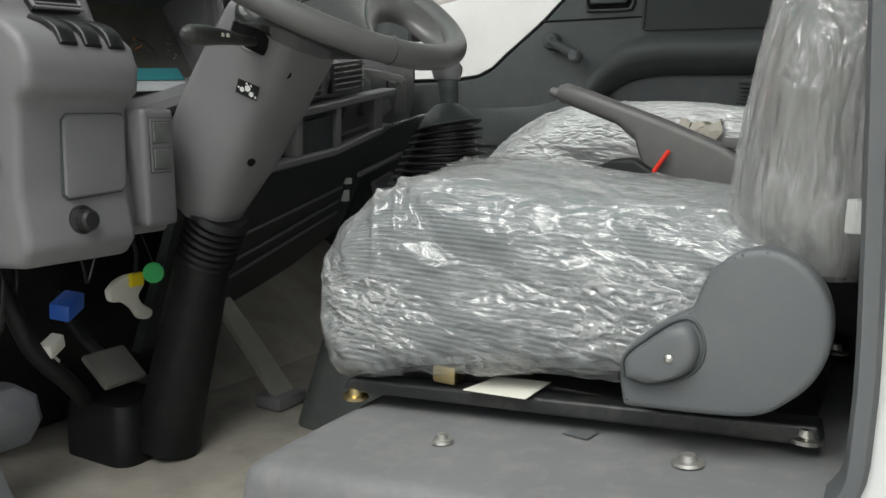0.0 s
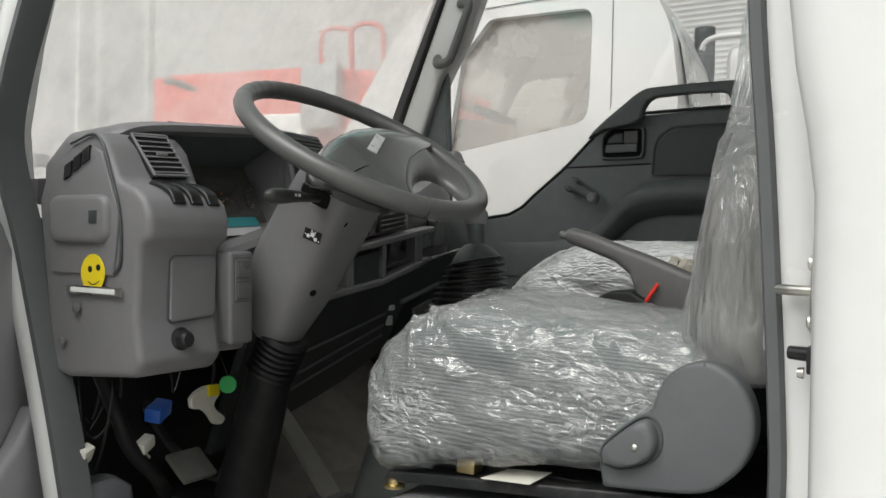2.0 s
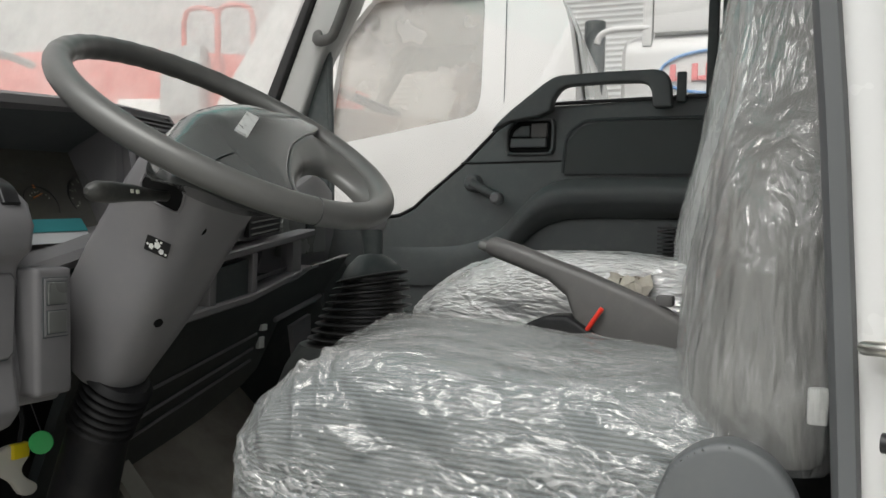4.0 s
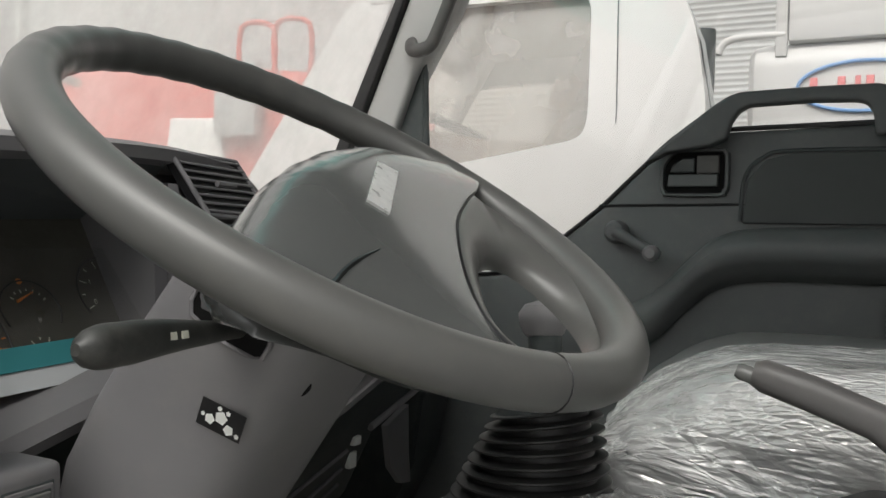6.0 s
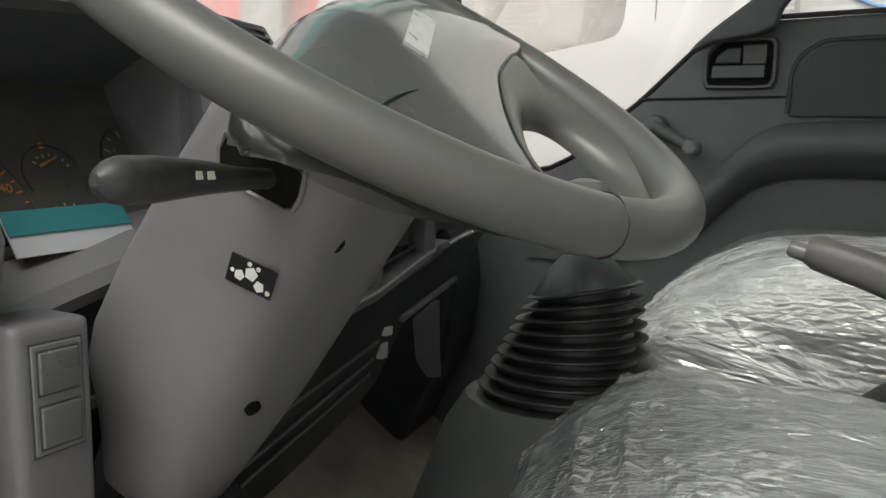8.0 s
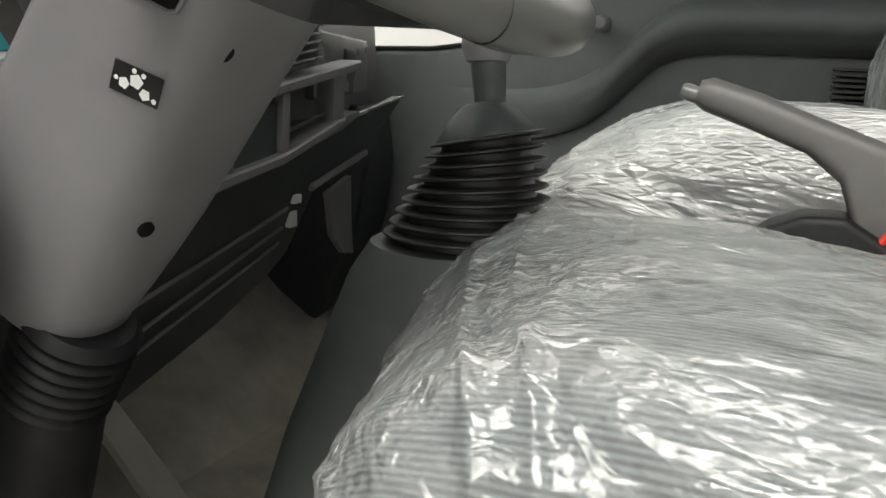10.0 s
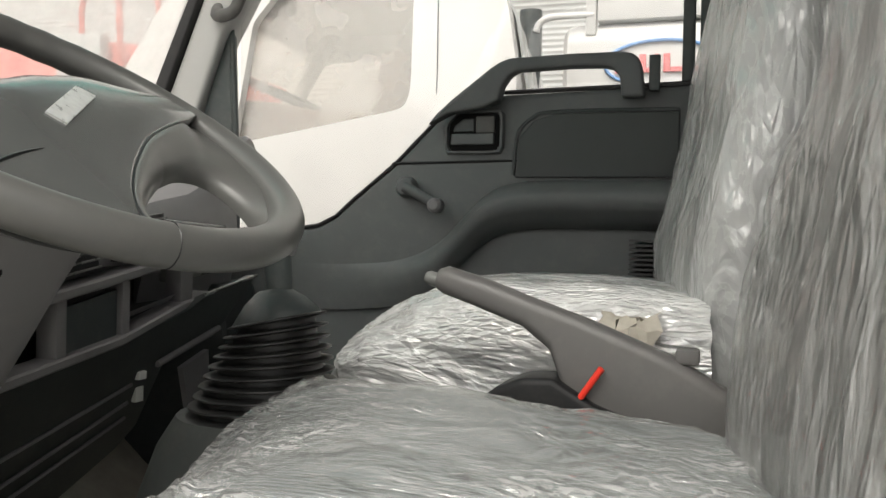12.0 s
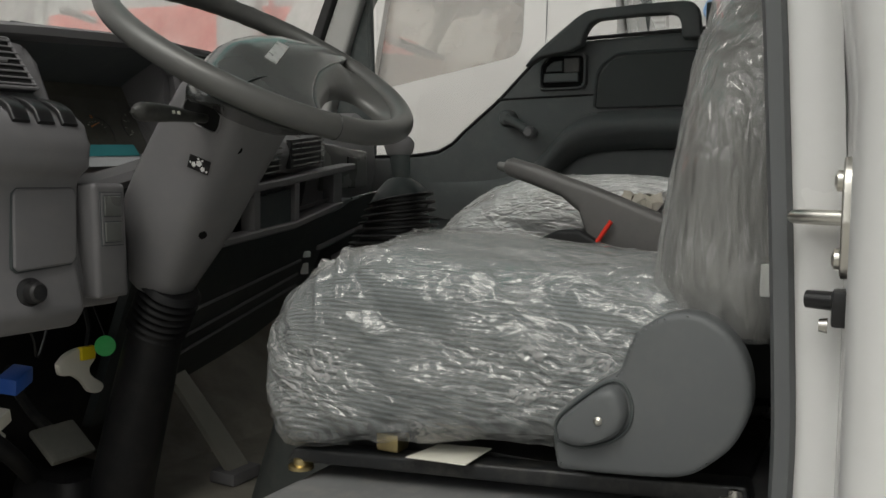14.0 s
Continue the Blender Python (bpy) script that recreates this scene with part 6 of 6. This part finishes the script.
bm = bmesh.new()
part("far_side", side_with_hole(bm, [(x - 0.19, z) for x, z in CAB], [(x - 0.55 if x < -1.6 else x - 0.12, z) for x, z in HOLE], 5.02, 5.06, -0.10), DUSTY_WHITE, nt, "white far cab side")
# the neighbour's tank, pipework and exhaust behind its cab
bm = bmesh.new()
loft(bm, [[(x, 4.42 + a, 2.13 + b) for a, b in rounded(1.04 * k, 0.74 * k, 0.10 * k, 6)] for x, k in ((-0.72, 0.94), (-0.70, 0.985), (-0.66, 1.0), (2.9, 1.0))])
tank = part("tank", bm, DUSTY_WHITE, nt, "white tank body")
bm = bmesh.new()
box(bm, (-0.630, 3.90, 2.44), (-0.590, 3.95, 2.82), 0.006)
part("post", bm, DUSTY_WHITE, nt, "white upright post")
bm = bmesh.new()
box(bm, (-0.588, 3.91, 2.495), (2.4, 4.7, 2.67), 0.012)
part("locker", bm, DUSTY_WHITE, nt, "white upper box")
bm = bmesh.new()
tube(bm, curve([(-0.826, 3.90, 2.462), (-0.818, 3.90, 2.488), (-0.795, 3.90, 2.508), (-0.745, 3.90, 2.518), (-0.60, 3.91, 2.520)], 5), 0.013, 10)
hose = part("filling_pipe", bm, DUSTY_WHITE, nt, "white bent pipe with an open mouth")
bm = bmesh.new()
lathe(bm, [(0.0135, 0), (0.0115, 0.003)], (-0.8265, 3.90, 2.4605), (-0.3, 0, -1), 12)
part("mouth", bm, BLACK, hose)
bm = bmesh.new()
tube(bm, [(-1.0, 4.6, 0.6), (-1.0, 4.6, 2.35), (-1.0, 4.6, 2.5), (-1.0, 4.6, 2.74)], [0.045, 0.045, 0.055, 0.055], 14)
part("exhaust_pipe", bm, DARK, nt, "dark upright exhaust pipe")
OV = Vector((-0.335, 3.893, 2.318))
bm = bmesh.new()
tube(bm, [OV + Vector((0.215 * math.cos(a), 0, 0.088 * math.sin(a))) for a in [2 * math.pi * k / 48 for k in range(48)]], 0.0065, 6, closed=True)
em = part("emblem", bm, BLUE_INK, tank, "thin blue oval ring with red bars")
for k in range(4):
    for dx, dz, w, h in ((0.0, -0.036, 0.026, 0.072), (0.026, -0.036, 0.048, 0.020)) + (((0.056, -0.016, 0.018, 0.052),) if k % 2 else ()):
        bm = bmesh.new()
        x, z = OV.x - 0.175 + k * 0.090 + dx, OV.z + dz
        box(bm, (x, 3.888, z), (x + w, 3.896, z + h), 0.004)
        part("bar", bm, RED_INK, em)
for x in (0.9, 1.9):
    bm = bmesh.new()
    lathe(bm, [(0.30, 0), (0.38, 0.02), (0.39, 0.10), (0.37, 0.20), (0.30, 0.22)], (x, 3.62, 0.39), (0, 1, 0), 28)
    part("wheel", bm, RUBBER, nt)
bm = bmesh.new()
box(bm, (-0.80, 4.1, 0.62), (2.9, 4.75, 1.80), 0.02)
part("chassis", bm, DARK, nt)

# red truck ahead
rt = thing("red_truck", (-6, 6.5, 0.0), "faded red truck cab with a white panel", "truck")
bm = bmesh.new()
prism(bm, [(-8.4, 0.9), (-8.4, 3.22), (-6.9, 3.25), (-5.2, 3.18), (-4.1, 3.05), (-4.0, 2.6), (-3.95, 0.9)], "y", 6.05, 8.0, 0.08)
part("body", bm, RED_PAINT, rt, "faded red cab body")
bm = bmesh.new()
prism(bm, [(-5.65, 2.30), (-5.60, 2.74), (-5.05, 2.72), (-5.0, 2.30)], "y", 6.0, 6.08, 0.02)
part("panel", bm, PAPER, rt, "white panel")
for x in (-4.85, -4.5):
    bm = bmesh.new()
    tube(bm, curve([(x, 6.0, 2.9), (x - 0.03, 6.0, 3.35), (x + 0.05, 6.0, 3.47), (x + 0.27, 6.0, 3.44), (x + 0.33, 6.0, 3.3), (x + 0.33, 6.0, 2.9)], 5), 0.022, 8)
    part("handrail", bm, RED_PAINT, rt, "red looped handrail")
bm = bmesh.new()
box(bm, (-5.05, 5.9, 2.55), (-4.62, 6.02, 3.15), 0.04)
part("side_window", bm, WALL_SHEET, rt, "pale side window")
for x in (-7.8, -4.9):
    bm = bmesh.new()
    lathe(bm, [(0.35, 0), (0.5, 0.03), (0.5, 0.26), (0.35, 0.3)], (x, 6.02, 0.5), (0, 1, 0), 26)
    part("wheel", bm, RUBBER, rt)

# white box body ahead on the driver's side
wb = thing("white_box_body", (-4.4, 2.5, 0.0), "white box truck body with upright ribs and a door handle", "truck")
bm = bmesh.new()
box(bm, (-6.5, 0.2, 0.9), (-4.0, 3.42, 3.9), 0.02)
part("box", bm, MATT_WHITE, wb, "white panelled box")
for y in (1.62, 1.74, 2.90, 3.02, 3.36):
    bm = bmesh.new()
    box(bm, (-4.0, y - 0.025, 0.92), (-3.97, y + 0.025, 3.88), 0.006)
    part("rib", bm, PAPER, wb)
bm = bmesh.new()
tube(bm, [(-3.96, 3.45, 2.50), (-3.93, 3.50, 2.50), (-3.93, 3.66, 2.48)], 0.022, 8)
part("handle", bm, STEEL, wb, "bright door handle")
for y in (0.6, 2.9):
    bm = bmesh.new()
    lathe(bm, [(0.35, 0), (0.48, 0.03), (0.48, 0.22), (0.35, 0.25)], (-5.2, y, 0.48), (0, 1, 0), 26)
    part("wheel", bm, RUBBER, wb)
bm = bmesh.new()
box(bm, (-6.4, 0.9, 0.5), (-4.1, 2.8, 0.92))
part("chassis", bm, RUBBER, wb)

# profiled sheet wall of the hall behind
bm = bmesh.new()
x0, x1 = -14.0, 14.0
z = 0.0
prof = []
while z < 9.0:
    prof += [(9.2, z), (9.2, z + 0.030), (9.1955, z + 0.038), (9.1955, z + 0.054)]
    z += 0.06
vs = [[bm.verts.new((x, y, zz)) for y, zz in prof] for x in (x0, x1)]
for k in range(len(prof) - 1):
    bm.faces.new((vs[0][k], vs[1][k], vs[1][k + 1], vs[0][k + 1]))
tagged(part("backdrop", bm, WALL_SHEET), "grey profiled sheet wall of a hall", "wall", kind="structure")

# lamp on the hall's wall
lamp = thing("wall_lamp", (-1.9, 9.2, 5.3), "small grey lamp housing with a red lens on the hall wall", "lamp")
bm = bmesh.new()
loft(bm, [[(-2.30 + a, y, 5.22 + b) for a, b in rounded(0.85 * k, 0.5 * k, 0.2 * k, 6)] for y, k in ((9.19, 0.8), (9.0, 1.0), (8.9, 0.9))])
part("housing", bm, WALL_SHEET, lamp, "grey rounded housing")
bm = bmesh.new()
loft(bm, [[(-2.25 + a, y, 5.24 + b) for a, b in rounded(0.5 * k, 0.3 * k, 0.1 * k, 6)] for y, k in ((8.91, 1.0), (8.86, 0.9))])
part("red_lens", bm, RED_INK, lamp, "dull red lens")


# ---- small things ----
# sticker and name strip on the end of the dash
sm = thing("face_sticker", (-0.93, 0.79, 1.51), "round yellow sticker with a simple smile on the dash end", "sticker")
bm = bmesh.new()
lathe(bm, [(0.029, 0), (0.0295, 0.0006), (0.029, 0.0012)], (-0.920, 0.7965, 1.508), (0, -1, 0), 32)
part("disc", bm, YELLOW, sm)
for x, z in ((-0.926, 1.510), (-0.906, 1.513)):
    bm = bmesh.new()
    lathe(bm, [(0.0052, 0), (0.0050, 0.0006)], (x, 0.7952, z + 0.004), (0, -1, 0), 12)
    part("eye_dot", bm, BLACK, sm)
bm = bmesh.new()
tube(bm, curve([(-0.930, 0.795, 1.4945), (-0.918, 0.795, 1.490), (-0.902, 0.795, 1.4965)], 5), 0.0008, 5)
part("smile_line", bm, BLACK, sm)
np_ = thing("name_plate", (-0.93, 0.79, 1.48), "narrow silver plate under the yellow sticker", "plate")
bm = bmesh.new()
box(bm, (-0.985, 0.7945, 1.4735), (-0.850, 0.797, 1.4875), 0.001)
part("plate", bm, STEEL, np_)
bm = bmesh.new()
box(bm, (-0.972, 0.7932, 1.4770), (-0.865, 0.7946, 1.4845))
part("insert", bm, PAPER, np_, "pale insert strip")

# door striker on the rear post
st = thing("door_striker", (0.105, 0.87, 1.5), "bright zinc door striker bolted on the white post", "striker")
bm = bmesh.new()
prism(bm, smoothed([(0.852, 1.525), (0.856, 1.495), (0.874, 1.482), (0.894, 1.492), (0.899, 1.525), (0.894, 1.560), (0.876, 1.574), (0.858, 1.560), (0.852, 1.525)])[:-1], "x", 0.104, 0.113, 0.002)
part("plate", bm, STEEL, st, "zinc plated base plate")
bm = bmesh.new()
tube(bm, curve([(0.106, 0.864, 1.529), (0.092, 0.868, 1.529), (0.078, 0.874, 1.529), (0.070, 0.886, 1.528), (0.078, 0.897, 1.527), (0.092, 0.894, 1.527), (0.106, 0.890, 1.527)], 5), 0.0052, 10)
part("loop", bm, STEEL, st, "bright striker loop")
for z in (1.556, 1.497):
    bm = bmesh.new()
    lathe(bm, [(0.008, 0), (0.008, 0.004), (0.004, 0.006)], (0.104, 0.876, z), (-1, 0, 0), 12)
    part("bolt", bm, STEEL, st)
sw_ = thing("courtesy_switch", (0.105, 0.87, 1.455), "black rubber door switch on the white post", "switch")
bm = bmesh.new()
box(bm, (0.100, 0.864, 1.446), (0.114, 0.888, 1.474), 0.003)
part("body", bm, BLACK, sw_)
bm = bmesh.new()
tube(bm, [(0.102, 0.876, 1.465), (0.082, 0.882, 1.465)], [0.0075, 0.0070], 10)
part("plunger", bm, BLACK, sw_, "black rubber plunger")
bm = bmesh.new()
lathe(bm, [(0.006, 0), (0.005, 0.006)], (0.098, 0.868, 1.447), (-1, 0, 0), 10)
part("screw", bm, STEEL, sw_)

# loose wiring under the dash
# added black block: stands for the deep shade behind the wiring
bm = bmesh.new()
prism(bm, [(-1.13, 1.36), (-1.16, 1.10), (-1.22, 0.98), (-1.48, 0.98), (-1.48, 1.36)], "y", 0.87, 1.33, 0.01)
tagged(part("footwell_shade_block", bm, BLACK), "added black block standing for the shade behind the wiring", "panel", kind="structure")
loom = thing("wiring_loom", (-1.05, 0.95, 1.0), "tangle of black wiring and loose connectors hanging under the dash", "wiring")
rnd = random.Random(7)
for k in range(5):
    y0, y1 = 0.84 + 0.26 * rnd.random(), 0.84 + 0.30 * rnd.random()
    x0, x1 = -1.12 + 0.16 * rnd.random(), -1.12 + 0.18 * rnd.random()
    dip = 1.13 + 0.15 * rnd.random()
    pts = [(x0, y0, 1.345), (x0 + 0.03 * rnd.random(), y0 * 0.7 + y1 * 0.3, (1.345 + dip) / 2), ((x0 + x1) / 2, (y0 + y1) / 2, dip), (x1, y1, dip + 0.08 + 0.1 * rnd.random()), (x1 - 0.05, y1 + 0.02, 1.345)]
    bm = bmesh.new()
    tube(bm, curve(pts, 6), 0.002 + 0.004 * rnd.random() ** 2, 6)
    part("cable", bm, BLACK, loom)
for at, size, mat, lab in (((-0.99, 0.984, 1.254), (0.030, 0.050, 0.026), BLUE, "blue connector"), ((-0.985, 0.952, 1.201), (0.02, 0.034, 0.022), OFFWHITE, "white connector"), ((-0.985, 0.832, 1.207), (0.018, 0.026, 0.030), OFFWHITE, "white connector"), ((-0.99, 0.950, 1.176), (0.02, 0.022, 0.014), OFFWHITE, "white connector")):
    bm = bmesh.new()
    p, s_ = Vector(at), Vector(size) / 2
    box(bm, -s_, s_, 0.003, turn=Matrix.Translation(p) @ Euler((0.5 * rnd.random(), 0.5 * rnd.random(), 0.6 * rnd.random())).to_matrix().to_4x4())
    part("connector", bm, mat, loom, lab)
bm = bmesh.new()
tube(bm, curve([(-1.03, 0.885, 1.345), (-0.995, 0.900, 1.262), (-0.988, 0.926, 1.196), (-0.985, 0.975, 1.140), (-1.02, 1.03, 1.09)], 6), 0.0135, 10)
part("sleeve", bm, RUBBER, loom, "thick taped wiring sleeve")
bm = bmesh.new()
loft(bm, [[(-1.0 + a, 0.865 + b, z) for a, b in rounded(w, d, 0.016, 5)] for w, d, z in ((0.06, 0.085, 1.075), (0.075, 0.115, 1.105), (0.07, 0.105, 1.140), (0.045, 0.06, 1.158))])
part("relay_cover", bm, KICK_GREY, loom, "grey moulded relay cover")
br = thing("lock_bracket", (-1.04, 1.09, 1.24), "ivory plastic bracket hanging with a bit of yellow tape", "bracket")
bm = bmesh.new()
prism(bm, smoothed([(1.060, 1.262), (1.075, 1.275), (1.10, 1.282), (1.128, 1.278), (1.130, 1.262), (1.118, 1.246), (1.124, 1.232), (1.145, 1.216), (1.140, 1.204), (1.120, 1.206), (1.105, 1.226), (1.085, 1.240), (1.065, 1.244), (1.060, 1.262)], 3)[:-1], "x", -1.003, -0.990, 0.003)
part("bracket", bm, OFFWHITE, br)
bm = bmesh.new()
box(bm, (-0.996, 1.098, 1.262), (-0.984, 1.125, 1.284), 0.003)
part("tape", bm, YELLOW, br, "yellow tape")
bm = bmesh.new()
tube(bm, [(-0.992, 1.112, 1.276), (-1.0, 1.125, 1.31), (-1.02, 1.13, 1.36)], 0.004, 6)
part("wire", bm, BLACK, br)
tag = thing("green_tag", (-0.963, 1.106, 1.278), "small round green plastic tag hanging on a wire", "tag")
bm = bmesh.new()
lathe(bm, [(0.016, 0), (0.017, 0.0015), (0.016, 0.003), (0.006, 0.004)], (-0.966, 1.128, 1.284), (0.55, -0.8, 0.1), 24)
part("disc", bm, GREEN, tag)
bm = bmesh.new()
tube(bm, [(-0.966, 1.128, 1.298), (-0.98, 1.125, 1.33), (-0.99, 1.12, 1.36)], 0.0012, 5)
part("wire", bm, BLACK, tag)

# bits on the floor and the platform
for x, y, z, r in ((-0.325, 0.93, 1.203, 0.009), (-0.075, 0.955, 1.227, 0.012), (-0.93, 1.17, 0.981, 0.006)):
    cap_ = thing("floor_plug", (x, y, z), "small round grey plug in the floor mat", "plug", "floor plugs")
    bm = bmesh.new()
    lathe(bm, [(r * 1.3, 0), (r * 1.2, 0.003), (r * 0.7, 0.004), (r * 0.6, 0.009), (r * 0.3, 0.010)], (x, y, z), (-0.1, 0, 1), 14)
    part("cap", bm, ALLOY, cap_)
tagged(part("paper_scrap", sheet(bmesh.new(), [(-0.215, 0.995, 1.2135), (-0.185, 0.985, 1.2165), (-0.18, 1.01, 1.2170), (-0.205, 1.02, 1.2140)], 0.001, (0, 0, 1)), COVER_GREY), "small grey scrap lying on the platform", "scrap")
# paper wrap on the passenger seat
bm = bmesh.new()
rows__ = []
line_ = [(1.550, 1.402), (1.546, 1.44), (1.550, 1.48), (1.556, 1.51), (1.562, 1.530), (1.575, 1.542), (1.588, 1.546)]
for i in range(15):
    rows__.append([bm.verts.new((-0.252 + 0.0046 * i + 0.014 * noise.noise((i * 0.5, j, 0.5)), y + 0.008 * noise.noise((i * 0.55, j * 0.8, 7.3)), z + 0.008 * noise.noise((i * 0.4, j * 0.6, 3.7)))) for j, (y, z) in enumerate(line_)])
for a, b in zip(rows__, rows__[1:]):
    for k in range(6):
        bm.faces.new((a[k], a[k + 1], b[k + 1], b[k]))
tagged(part("crumpled_wrap", bm, KRAFT), "crumpled beige wrapping tucked beside the passenger seat", "wrapping")
# white box corner on the floor behind the seat
bm = bmesh.new()
box(bm, (0.036, 0.985, 1.452), (0.052, 1.0, 1.482), 0.003)
tagged(part("belt_buckle", bm, PAPER), "white plastic belt guide beside the driver's backrest", "buckle")
# wiper and mirror outside the windscreen on the driver's side
mir = thing("wiper", (-1.45, 1.0, 1.66), "black wiper spindle outside the windscreen", "wiper")
bm = bmesh.new()
tube(bm, curve([(-1.55, 1.00, 1.66), (-1.53, 1.05, 1.71), (-1.52, 1.09, 1.728), (-1.52, 1.135, 1.712)], 5), [0.012] * 5 + [0.016] * 6 + [0.014] * 5, 10)
part("arm", bm, RUBBER, mir)

# the load body behind the cab, just in sight past the rear post
lb = thing("load_body", (1.5, 1.5, 0.0), "black chassis with a red front rail behind the cab", "truck body")
bm = bmesh.new()
box(bm, (0.34, 0.90, 0.55), (1.6, 2.26, 1.385), 0.02)
part("chassis", bm, BLACK_STEEL, lb, "black chassis and tanks")
bm = bmesh.new()
box(bm, (0.32, 0.84, 1.386), (0.38, 2.34, 1.43), 0.008)
part("frame", bm, RED_PAINT, lb, "red painted frame rail")
for x in (0.9,):
    bm = bmesh.new()
    lathe(bm, [(0.30, 0), (0.40, 0.02), (0.41, 0.12), (0.40, 0.22), (0.30, 0.24)], (x, 0.68, 0.41), (0, 1, 0), 28)
    part("wheel", bm, RUBBER, lb, "black rubber tyre")
bm = bmesh.new()
box(bm, (0.34, 0.9, 1.43), (0.40, 2.3, 1.56), 0.01)
part("bulkhead", bm, BLACK_STEEL, lb)
